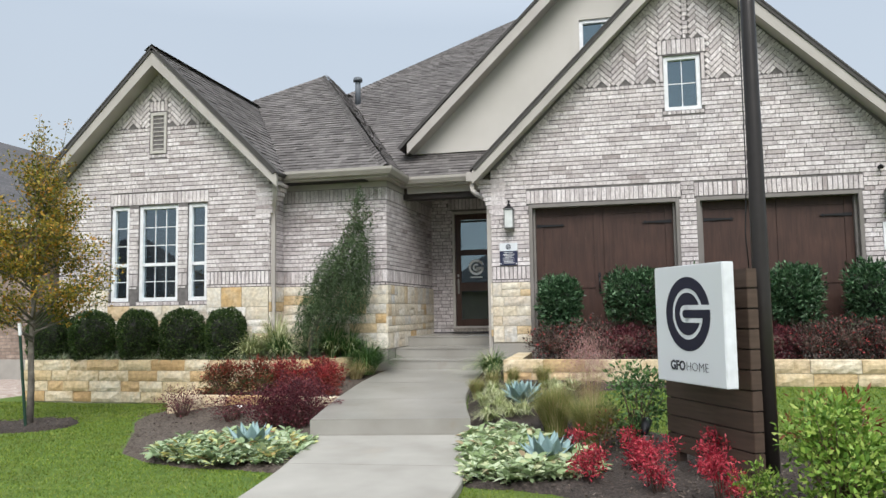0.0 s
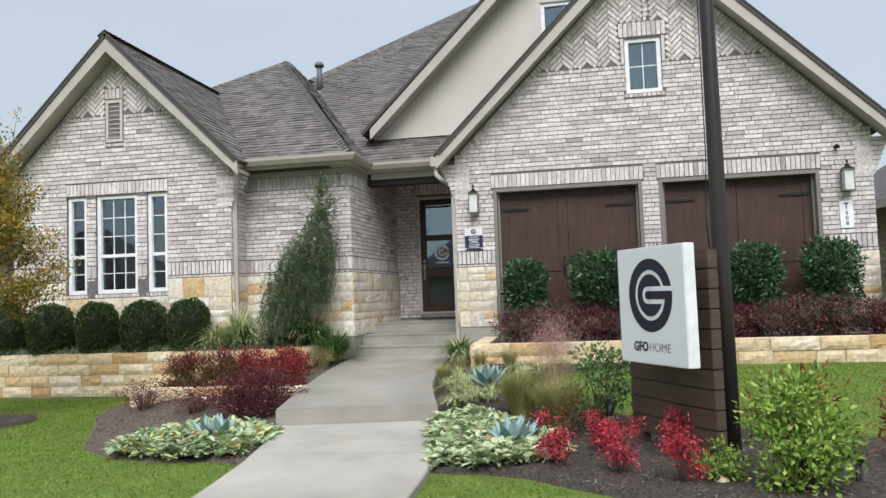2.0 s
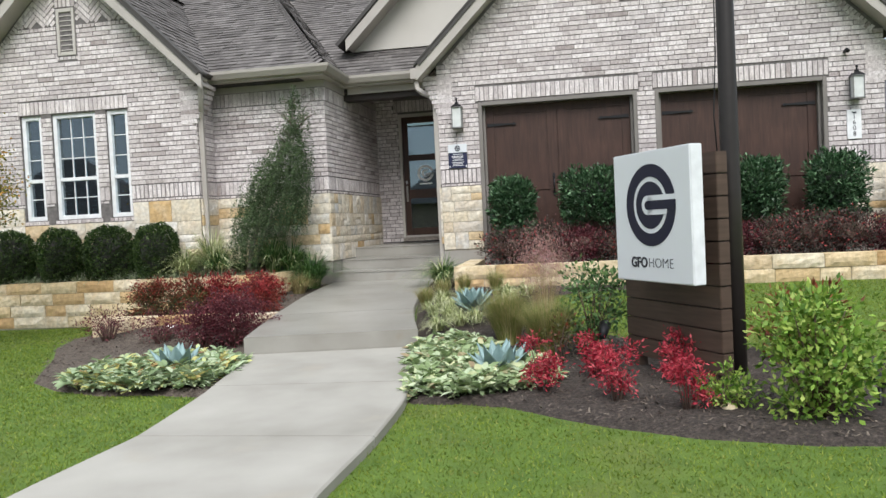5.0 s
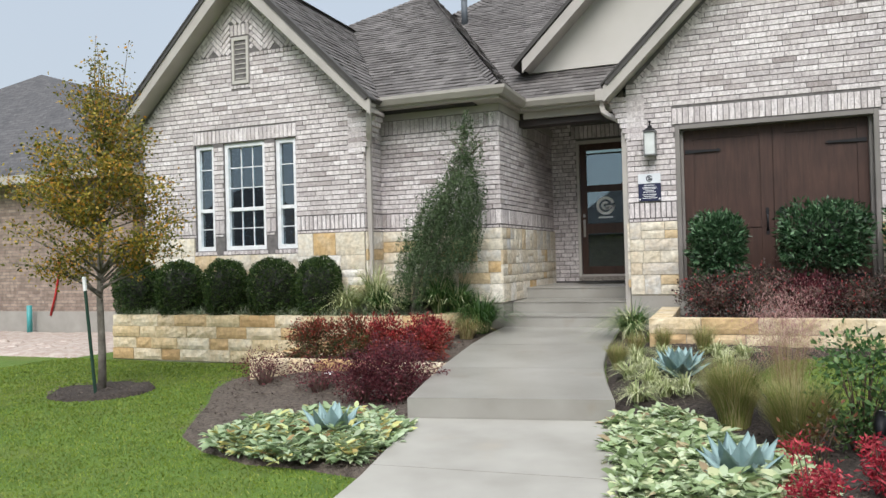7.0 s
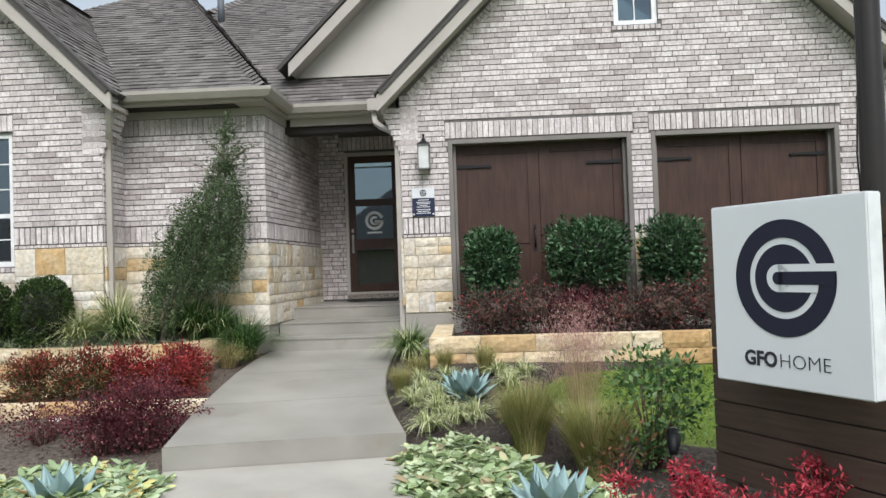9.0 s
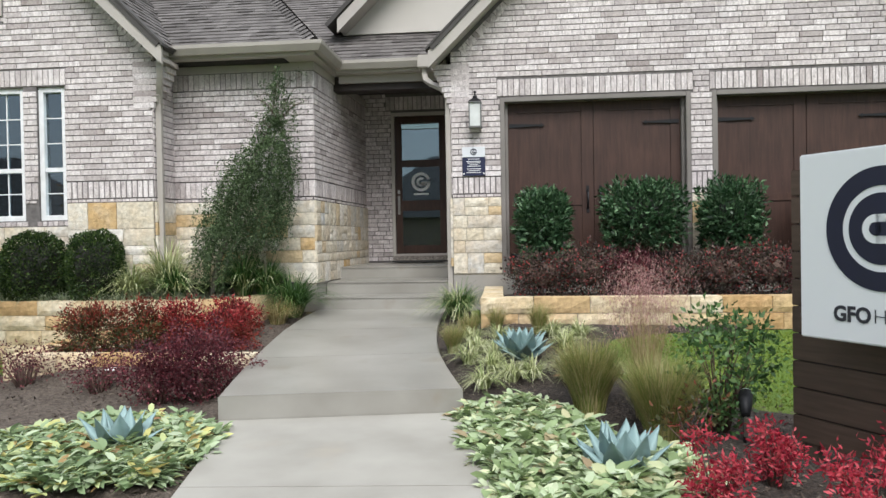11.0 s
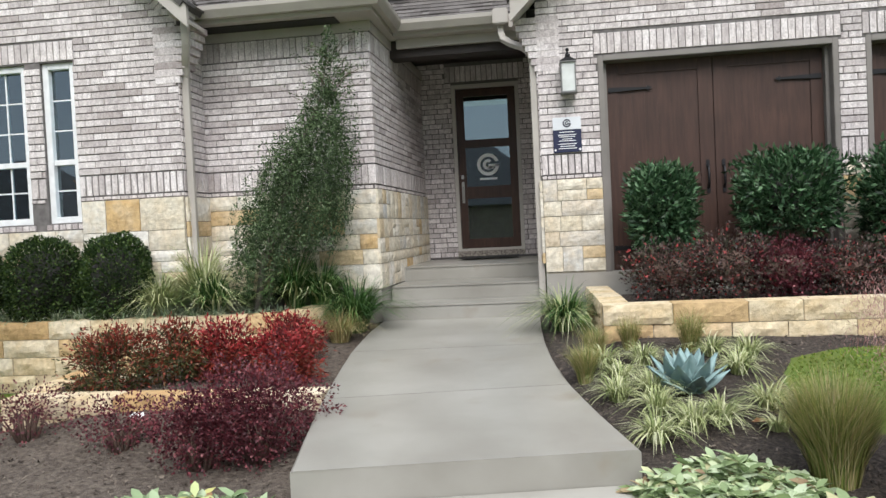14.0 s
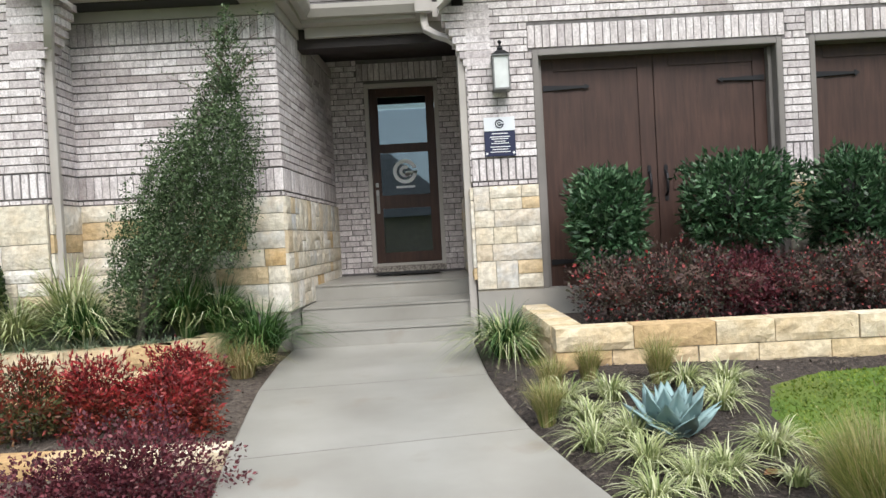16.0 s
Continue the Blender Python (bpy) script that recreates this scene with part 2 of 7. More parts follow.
M["sign_white"] = surface("white_sign_face", [(0.3, (0.655, 0.675, 0.70)), (0.7, (0.675, 0.695, 0.72))], 2, 0.4, bump=0)
M["sign_side"] = plain("white_sign_side", (0.72, 0.74, 0.76), 0.35)
M["ink"] = plain("dark_letters", (0.02, 0.02, 0.03), 0.5)
M["paint_white"] = plain("white_letters", (0.8, 0.8, 0.8), 0.5)
M["frost"] = plain("frosted_decal", (0.88, 0.9, 0.9), 0.6)
M["pipe"] = plain("dark_grey_pipe_paint", (0.10, 0.115, 0.13), 0.6)
M["nickel"] = plain("satin_nickel", (0.45, 0.43, 0.40), 0.35, 0.9)
M["rubber"] = plain("black_doormat", (0.02, 0.02, 0.02), 0.9)
M["curtain"] = surface("white_curtain", [(0.3, (0.60, 0.66, 0.64)), (0.7, (0.72, 0.77, 0.75))], 3, 0.9)
# near-black standing in for shade: unlit rooms, vent back, boxwood and laurel cores
M["dark"] = plain("shade_black", (0.03, 0.028, 0.026), 0.9)
M["beam"] = plain("dark_brown_beam", (0.022, 0.014, 0.011), 0.6)
M["threshold"] = surface("threshold_mosaic", [(0.35, (0.10, 0.08, 0.07)), (0.65, (0.42, 0.38, 0.33))], 38, 0.6)


def glass_material(name, tint, rough=0.02):
    m, nt, b = nodes_of(name, rough)
    b.inputs["Base Color"].default_value = (*tint, 1)
    tr = nt.nodes.new("ShaderNodeBsdfTransparent")
    tr.inputs[0].default_value = (*tint, 1)
    gl = nt.nodes.new("ShaderNodeBsdfGlossy")
    gl.inputs["Roughness"].default_value = rough
    gl.inputs["Color"].default_value = (0.78, 0.92, 1.0, 1)
    fr = nt.nodes.new("ShaderNodeFresnel")
    fr.inputs[0].default_value = 2.7
    mx = nt.nodes.new("ShaderNodeMixShader")
    nt.links.new(fr.outputs[0], mx.inputs[0])
    nt.links.new(tr.outputs[0], mx.inputs[1])
    nt.links.new(gl.outputs[0], mx.inputs[2])
    nt.links.new(mx.outputs[0], nt.nodes["Material Output"].inputs[0])
    return m


M["glass"] = glass_material("window_glass", (0.62, 0.70, 0.68))
M["lamp_glass"] = plain("seeded_lantern_glass", (0.62, 0.64, 0.62), 0.25)


def leaf_material(name, stops, rough=0.55, sub=0.0):
    m, nt, b = nodes_of(name, rough, 0, 0.4)
    r = random_of(nt)
    base = ramp_of(nt, r, stops)
    big = ramp_of(nt, noise_of(nt, 3.5, 3), [(0.3, (0.75, 0.75, 0.75)), (0.7, (1.2, 1.2, 1.2))])
    base = mix_of(nt, 1.0, base, big, 'MULTIPLY')
    nt.links.new(base, b.inputs["Base Color"])
    tl = nt.nodes.new("ShaderNodeBsdfTranslucent")
    nt.links.new(base, tl.inputs[0])
    mx = nt.nodes.new("ShaderNodeMixShader")
    mx.inputs[0].default_value = 0.25
    nt.links.new(b.outputs[0], mx.inputs[1])
    nt.links.new(tl.outputs[0], mx.inputs[2])
    nt.links.new(mx.outputs[0], nt.nodes["Material Output"].inputs[0])
    return m


M["boxwood"] = leaf_material("boxwood_leaf", [(0, (0.010, 0.026, 0.006)), (0.6, (0.032, 0.066, 0.015)), (1, (0.11, 0.17, 0.04))])
M["laurel"] = leaf_material("laurel_leaf", [(0, (0.012, 0.036, 0.014)), (0.6, (0.045, 0.11, 0.045)), (1, (0.18, 0.30, 0.16))], 0.4)
M["loropetalum"] = leaf_material("maroon_shrub_leaf", [(0, (0.018, 0.018, 0.014)), (0.4, (0.085, 0.046, 0.044)), (0.65, (0.075, 0.085, 0.05)), (0.87, (0.19, 0.115, 0.105)), (1, (0.46, 0.05, 0.05))])
M["barberry"] = leaf_material("purple_shrub_leaf", [(0, (0.05, 0.012, 0.018)), (0.6, (0.12, 0.025, 0.035)), (0.93, (0.22, 0.05, 0.06)), (1, (0.36, 0.16, 0.16))])
M["redleaf"] = leaf_material("red_nandina_leaf", [(0, (0.05, 0.012, 0.01)), (0.4, (0.20, 0.018, 0.02)), (0.8, (0.42, 0.03, 0.035)), (1, (0.52, 0.12, 0.10))])
M["pinkleaf"] = leaf_material("crimson_nandina_leaf", [(0, (0.22, 0.012, 0.03)), (0.5, (0.50, 0.03, 0.06)), (1, (0.68, 0.12, 0.14))])
M["mixleaf"] = leaf_material("green_red_nandina_leaf", [(0, (0.03, 0.04, 0.015)), (0.55, (0.10, 0.10, 0.035)), (0.8, (0.16, 0.06, 0.03)), (1, (0.30, 0.05, 0.03))])
M["rustleaf"] = leaf_material("rust_red_nandina_leaf", [(0, (0.08, 0.03, 0.015)), (0.5, (0.20, 0.035, 0.022)), (1, (0.36, 0.06, 0.035))])
M["treeleaf"] = leaf_material("yellow_green_tree_leaf", [(0, (0.05, 0.07, 0.012)), (0.4, (0.18, 0.18, 0.028)), (0.75, (0.42, 0.30, 0.04)), (1, (0.48, 0.21, 0.03))])
M["weep"] = leaf_material("weeping_shrub_leaf", [(0, (0.024, 0.045, 0.018)), (0.6, (0.07, 0.12, 0.045)), (1, (0.22, 0.30, 0.15))])
M["rose"] = leaf_material("mid_green_leaf", [(0, (0.03, 0.07, 0.02)), (0.6, (0.09, 0.19, 0.06)), (1, (0.22, 0.34, 0.12))], 0.45)
M["lime"] = leaf_material("lime_green_leaf", [(0, (0.07, 0.16, 0.02)), (0.6, (0.24, 0.39, 0.06)), (1, (0.46, 0.55, 0.14))])
M["orangeleaf"] = leaf_material("orange_brown_leaf", [(0, (0.12, 0.03, 0.015)), (0.6, (0.26, 0.07, 0.03)), (1, (0.30, 0.16, 0.06))])
M["sage"] = leaf_material("lambs_ear_leaf", [(0, (0.18, 0.25, 0.10)), (0.4, (0.34, 0.44, 0.23)), (0.75, (0.54, 0.62, 0.43)), (0.92, (0.62, 0.66, 0.38)), (1, (0.30, 0.20, 0.12))], 0.8)
M["sageL"] = leaf_material("yellowing_groundcover_leaf", [(0, (0.17, 0.24, 0.11)), (0.4, (0.30, 0.40, 0.22)), (0.72, (0.48, 0.56, 0.38)), (0.86, (0.54, 0.60, 0.26)), (0.94, (0.58, 0.50, 0.17)), (1, (0.30, 0.17, 0.09))], 0.8)
M["agave"] = surface("blue_agave", [(0.3, (0.19, 0.29, 0.29)), (0.7, (0.29, 0.41, 0.40))], 4, 0.6, bump=0.1)
M["darkgrass"] = leaf_material("dark_green_blade", [(0, (0.02, 0.06, 0.015)), (0.6, (0.065, 0.15, 0.035)), (1, (0.20, 0.32, 0.11))])
M["vargrass"] = leaf_material("variegated_blade", [(0, (0.16, 0.22, 0.07)), (0.5, (0.44, 0.48, 0.22)), (1, (0.74, 0.74, 0.50))])
M["greygrass"] = leaf_material("grey_green_blade", [(0, (0.08, 0.13, 0.07)), (0.5, (0.2, 0.27, 0.16)), (1, (0.46, 0.48, 0.36))])
M["feather"] = leaf_material("straw_green_blade", [(0, (0.10, 0.15, 0.03)), (0.5, (0.24, 0.28, 0.07)), (1, (0.52, 0.45, 0.2))])
M["straw"] = leaf_material("straw_blade", [(0, (0.24, 0.17, 0.07)), (0.5, (0.42, 0.34, 0.16)), (1, (0.6, 0.52, 0.3))])
M["pink"] = leaf_material("pink_muhly_plume", [(0, (0.28, 0.12, 0.12)), (0.5, (0.46, 0.25, 0.24)), (1, (0.58, 0.38, 0.34))])
M["turf"] = leaf_material("turf_blade", [(0, (0.085, 0.15, 0.016)), (0.5, (0.155, 0.225, 0.024)), (0.9, (0.22, 0.28, 0.035)), (1, (0.30, 0.30, 0.08))], 0.6)
M["bark"] = surface("grey_bark", [(0.3, (0.10, 0.085, 0.07)), (0.7, (0.22, 0.195, 0.165))], 12, 0.95, bump=0.7, bscale=40, bdist=0.01)
M["twig"] = surface("brown_twig", [(0.3, (0.07, 0.04, 0.03)), (0.7, (0.14, 0.09, 0.07))], 12, 0.9)
M["stake"] = plain("dark_green_steel", (0.015, 0.045, 0.03), 0.5)
M["pvc"] = plain("teal_pvc", (0.05, 0.28, 0.28), 0.5)
M["red"] = plain("red_hose", (0.42, 0.02, 0.02), 0.5)
M["rubble"] = surface("rubble", [(0.3, (0.30, 0.22, 0.18)), (0.7, (0.48, 0.42, 0.37))], 9, 0.95, bump=0.6)
M["road"] = surface("asphalt", [(0.3, (0.04, 0.04, 0.042)), (0.7, (0.06, 0.06, 0.06))], 12, 0.9)


# ==== mesh helpers ====
def mesh_ob(name, verts, faces, material, parent=None, label="", kind="", category="", group=""):
    me = bpy.data.meshes.new(name)
    me.from_pydata([tuple(v) for v in verts], [], faces)
    me.update()
    me.materials.append(material)
    ob = new(name, me)
    if parent:
        ob.parent = parent
    return tagged(ob, label, category, group, kind)


def arr_ob(name, verts, faces, material, parent=None, label="", kind="", category="", smooth=False):
    """A mesh from numpy arrays: verts (n, 3), faces (m, k)."""
    me = bpy.data.meshes.new(name)
    verts, faces = np.asarray(verts, np.float32), np.asarray(faces, np.int32)
    k = faces.shape[1]
    me.vertices.add(len(verts))
    me.vertices.foreach_set("co", verts.ravel())
    me.loops.add(faces.size)
    me.loops.foreach_set("vertex_index", faces.ravel())
    me.polygons.add(len(faces))
    me.polygons.foreach_set("loop_start", np.arange(0, faces.size, k, dtype=np.int32))
    me.polygons.foreach_set("loop_total", np.full(len(faces), k, dtype=np.int32))
    if smooth:
        me.polygons.foreach_set("use_smooth", np.ones(len(faces), dtype=bool))
    me.update(calc_edges=True)
    me.materials.append(material)
    ob = new(name, me)
    if parent:
        ob.parent = parent
    return tagged(ob, label, category, "", kind)


def empty(name, at=(0, 0, 0), label="", category="", kind="", group="", rz=0.0):
    ob = new(name)
    ob.matrix_world = pose(*at, 0, 0, rz)
    return tagged(ob, label, category, group, kind)


def box_geo(x0, x1, y0, y1, z0, z1):
    v = [(x0, y0, z0), (x1, y0, z0), (x1, y1, z0), (x0, y1, z0), (x0, y0, z1), (x1, y0, z1), (x1, y1, z1), (x0, y1, z1)]
    f = [(0, 3, 2, 1), (4, 5, 6, 7), (0, 1, 5, 4), (1, 2, 6, 5), (2, 3, 7, 6), (3, 0, 4, 7)]
    return v, f


def part(name, bm, material, parent, label=""):
    me = bpy.data.meshes.new(name)
    bm.to_mesh(me)
    bm.free()
    me.materials.append(material)
    ob = new(name, me)
    if parent:
        ob.parent = parent
    return tagged(ob, label)


def bm_box(x0, x1, y0, y1, z0, z1, bevel=0.0, bm=None):
    bm = bm or bmesh.new()
    r = bmesh.ops.create_cube(bm, size=1.0)
    for v in r["verts"]:
        v.co = ((x0 + x1) / 2 + v.co.x * (x1 - x0), (y0 + y1) / 2 + v.co.y * (y1 - y0), (z0 + z1) / 2 + v.co.z * (z1 - z0))
    if bevel:
        es = list({e for v in r["verts"] for e in v.link_edges})
        bmesh.ops.bevel(bm, geom=es, offset=bevel, segments=2, affect='EDGES')
    return bm


def bm_tube(points, radius, sides=10, bm=None, taper=None):
    """A round tube along points."""
    bm = bm or bmesh.new()
    pts = [Vector(p) for p in points]
    rings = []
    for i, p in enumerate(pts):
        d = (pts[min(i + 1, len(pts) - 1)] - pts[max(i - 1, 0)]).normalized()
        a = d.cross(Vector((0.31, 0.95, 0.12))).normalized()
        c = d.cross(a)
        r = radius if taper is None else radius * taper[i]
        rings.append([bm.verts.new(p + r * (math.cos(t) * a + math.sin(t) * c)) for t in (2 * math.pi * k / sides for k in range(sides))])
    for q, s in zip(rings, rings[1:]):
        for k in range(sides):
            bm.faces.new((q[k], q[(k + 1) % sides], s[(k + 1) % sides], s[k])).smooth = True
    bm.faces.new(rings[0][::-1])
    bm.faces.new(rings[-1])
    return bm


def bm_prism(poly, y0, y1, bm=None):
    """A polygon in x, z drawn out from y0 to y1."""
    bm = bm or bmesh.new()
    a = [bm.verts.new((x, y0, z)) for x, z in poly]
    b = [bm.verts.new((x, y1, z)) for x, z in poly]
    bm.faces.new(a)
    bm.faces.new(b[::-1])
    for i in range(len(poly)):
        j = (i + 1) % len(poly)
        bm.faces.new((a[i], b[i], b[j], a[j]))
    bmesh.ops.recalc_face_normals(bm, faces=bm.faces)
    return bm


def bm_plan(poly, z0, z1, bm=None):
    """A polygon in x, y drawn up from z0 to z1; z1 may be a function of x, y."""
    bm = bm or bmesh.new()
    top = z1 if callable(z1) else (lambda x, y: z1)
    a = [bm.verts.new((x, y, z0)) for x, y in poly]
    b = [bm.verts.new((x, y, top(x, y))) for x, y in poly]
    bm.faces.new(a[::-1])
    bm.faces.new(b)
    for i in range(len(poly)):
        j = (i + 1) % len(poly)
        bm.faces.new((a[i], a[j], b[j], b[i]))
    bmesh.ops.recalc_face_normals(bm, faces=bm.faces)
    return bm


def spans(poly, v):
    """Where the line at height v crosses a polygon in u, v: sorted u pairs."""
    xs = []
    for i in range(len(poly)):
        (u0, v0), (u1, v1) = poly[i], poly[(i + 1) % len(poly)]
        if (v0 <= v) != (v1 <= v):
            xs.append(u0 + (v - v0) / (v1 - v0) * (u1 - u0))
    xs.sort()
    return list(zip(xs[::2], xs[1::2]))


def cut(runs, holes, v0, v1):
    """Takes holes (u0, u1, v0, v1) out of runs of u."""
    for h0, h1, hv0, hv1 in holes:
        if hv0 < v1 - 0.004 and hv1 > v0 + 0.004:
            out = []
            for a, b in runs:
                if h1 <= a or h0 >= b:
                    out.append((a, b))
                else:
                    if h0 > a:
                        out.append((a, h0))
                    if h1 < b:
                        out.append((h1, b))
            runs = out
    return runs


# ==== ground ====
def smooth(a, b, x):
    t = np.clip((x - a) / (b - a), 0, 1)
    return t * t * (3 - 2 * t)


def ground(x, y):
    side = smooth(-5.0, -3.2, x)
    z = 0.66 + 0.05 * smooth(0, 5, y)
    west = 1 - smooth(-2.3, -1.5, x)
    rise = west * smooth(9.0, 9.95, y) + (1 - west) * smooth(7.9, 9.6, y)
    z = z + side * (0.24 * rise + 0.065 * np.clip(y - 9.6, 0, 2.6))
    z = z + 0.09 * smooth(9.4, 10.9, y) * smooth(-0.2, 0.5, x)
    return z + 0.012 * np.sin(x * 1.3 + y * 0.7)


STEP_Y = 8.28
WALK_TOP = lambda x, y: 0.75 + 0.035 * smooth(5, 8.2, y) if y < STEP_Y else 0.965 + (y - STEP_Y) * 0.05
WALK_L = [(-1.35, -3), (-1.3, 2.0), (-1.25, 4.4), (-1.2, 5.27), (-1.32, 6.4), (-1.52, 7.5), (-1.72, 8.1), (-1.84, 8.8), (-1.95, 9.5), (-2.05, 10.3), (-2.13, 11.0), (-2.18, 11.9), (-2.16, 12.6)]
WALK_R = [(0.35, -3), (0.38, 2.0), (0.41, 4.5), (0.44, 5.2), (0.43, 6.1), (0.28, 7.4), (0.08, 8.43), (-0.09, 9.1), (-0.24, 9.8), (-0.34, 10.5), (-0.40, 11.2), (-0.43, 11.9), (-0.44, 12.6)]
SKEW = lambda y: 0.16 * smooth(5.8, 8.2, y) * (1 - smooth(9.8, 12.4, y))


def edge_at(line, y):
    for (x0, y0), (x1, y1) in zip(line, line[1:]):
        if y0 <= y <= y1:
            return x0 + (y - y0) / (y1 - y0) * (x1 - x0)
    return line[0][0] if y < line[0][1] else line[-1][0]


BED_R = [(0.44, 6.35), (0.8, 6.32), (1.16, 6.2), (1.5, 5.9), (1.9, 5.6), (2.4, 5.35), (3.0, 5.2), (3.8, 5.2), (4.6, 5.5), (5.0, 6.3), (4.9, 7.3), (4.2, 8.0), (3.3, 8.3), (2.3, 8.6), (1.7, 8.85), (1.27, 9.3), (1.27, 9.95), (1.48, 10.4), (1.95, 10.68), (2.9, 10.78), (2.9, 11.1), (0.0, 11.4), (-0.1, 12.9), (-0.5, 12.9), (-0.5, 11.9), (-0.42, 11.0), (-0.22, 9.7), (-0.02, 8.5), (0.22, 7.5), (0.34, 6.9), (0.38, 6.4)]
BED_L = [(-1.3, 6.55), (-1.8, 6.62), (-2.4, 6.62), (-3.0, 6.85), (-3.55, 7.25), (-3.95, 7.9), (-4.35, 8.6), (-4.85, 9.3), (-5.1, 9.9), (-4.9, 11.35), (-2.2, 12.9), (-2.0, 12.9), (-2.06, 11.0), (-1.95, 9.7), (-1.76, 8.5), (-1.5, 7.5), (-1.32, 6.9)]


def inside(poly, x, y):
    return any(a <= x <= b for a, b in spans(poly, y))


def grid_ground():
    xs = sorted({*np.arange(-12, 12.01, 0.25).round(3).tolist(), -400, -120, -50, -25, -16, 16, 25, 50, 120, 400})
    ys = sorted({*np.arange(-6, 14.01, 0.25).round(3).tolist(), -400, -120, -50, -25, -12, 18, 30, 50, 120, 400})
    verts = [(x, y, ground(x, y) - 0.02) for y in ys for x in xs]
    n = len(xs)
    faces = [(j * n + i, j * n + i + 1, (j + 1) * n + i + 1, (j + 1) * n + i) for j in range(len(ys) - 1) for i in range(n - 1)]
    ob = mesh_ob("ground", verts, faces, M["lawn_base"], label="green lawn ground running out to the horizon", kind="structure")
    for p in ob.data.polygons:
        p.use_smooth = True


grid_ground()


def patch(name, poly, lift, material, label, step=0.12, zf=ground, seed=3, rough=0.02):
    """A sheet of soil over the ground inside a polygon, with a skirt."""
    bm = bm_plan(poly, -1, 0)
    top = [f for f in bm.faces if f.normal.z > 0.9]
    bmesh.ops.delete(bm, geom=[f for f in bm.faces if f not in top], context='FACES')
    bmesh.ops.triangulate(bm, faces=bm.faces)
    for _ in range(5):
        long = [e for e in bm.edges if e.calc_length() > step * 2]
        if not long:
            break
        bmesh.ops.subdivide_edges(bm, edges=long, cuts=1)
        bmesh.ops.triangulate(bm, faces=bm.faces)
    for v in bm.verts:
        e = v.is_boundary
        v.co.z = zf(v.co.x, v.co.y) + (-0.03 if e else lift + rough * noise.noise(Vector((v.co.x * 3, v.co.y * 3, seed))))
    for f in bm.faces:
        f.smooth = True
    ob = part(name, bm, material, None, label)
    ob["kind"] = "structure"
    return ob


patch("bed_soil", BED_R, 0.03, M["soil"], "dark shredded mulch bed beside the front walk")
patch("bed_soil", BED_L, 0.03, M["soil_brown"], "dark mulch bed with bare brown soil beside the front walk")
ring = [(-6.2 + 0.62 * math.cos(a), 8.95 + 0.62 * math.sin(a)) for a in np.linspace(0, 2 * math.pi, 22)[:-1]]
patch("bed_soil", ring, 0.025, M["soil"], "round mulch ring at the foot of the young tree")


def path_slab(name, y0, y1, z_bottom, material, label):
    ys = sorted({y0, y1, *np.arange(y0, y1, 0.3).tolist()})
    bm = bmesh.new()
    rows = []
    for y in ys:
        yl, yr = y - SKEW(y), y + SKEW(y)
        xl, xr = edge_at(WALK_L, yl), edge_at(WALK_R, yr)
        z = WALK_TOP(0, (y + 1e-4 if y < y1 else y - 1e-4))
        rows.append([bm.verts.new(c) for c in ((xl, yl, z_bottom), (xl, yl, z - 0.012), (xl + 0.012, yl, z), (xr - 0.012, yr, z), (xr, yr, z - 0.012), (xr, yr, z_bottom))])
    for a, b in zip(rows, rows[1:]):
        for k in range(6):
            bm.faces.new((a[k], a[(k + 1) % 6], b[(k + 1) % 6], b[k]))
    bm.faces.new(rows[0])
    bm.faces.new(rows[-1][::-1])
    bmesh.ops.recalc_face_normals(bm, faces=bm.faces)
    ob = part(name, bm, material, None, label)
    ob["kind"] = "structure"
    return ob


JOINTS = [-3, 0.4, 2.2, 3.75, 5.28, 6.75, STEP_Y]
for a, b in zip(JOINTS, JOINTS[1:]):
    path_slab("pavement", a, b - 0.008, 0.4, M["concrete_pale"], "pale damp concrete slab of the curved front walk")
JOINTS = [STEP_Y, 9.62, 11.07, 12.56]
for a, b in zip(JOINTS, JOINTS[1:]):
    path_slab("pavement", a, b - 0.008, 0.5, M["concrete"], "grey wet concrete slab of the raised upper walk")
STEPS = [(12.55, 1.345), (13.05, 1.52), (13.8, 1.70), (15.62, 0)]
for i, (y, z) in enumerate(STEPS[:3]):
    ye, xl, xr = STEPS[i + 1][0], (-2.16, -2.15, -2.13)[i], (-0.42, -0.39, -0.36)[i]
    bm = bm_box(xl, xr, y, ye - 0.003, 0.8, z - 0.03)
    bm_box(xl, xr, y - 0.004, ye - 0.007, z - 0.03, z, 0.012, bm)
    ob = part("step", bm, M["concrete"], None, "wet grey concrete porch floor at the front door" if i == 2 else "wet grey concrete step up to the porch")
    ob["kind"] = "structure"

# ==== house shell ====
LGY, BAYY, GARY, DOORY = 12.10, 12.68, 12.95, 15.64
XL0, XL1 = -8.42, -4.17
BX1 = -2.20
SIDE_M = pose(BX1 - 0.037 * 12.68, 0, 0, 0, 0, 87.88)
GX0, GX1 = -0.35, 6.4
EAVE = 4.68
BASE = 1.60
STONE_TOP = 2.65


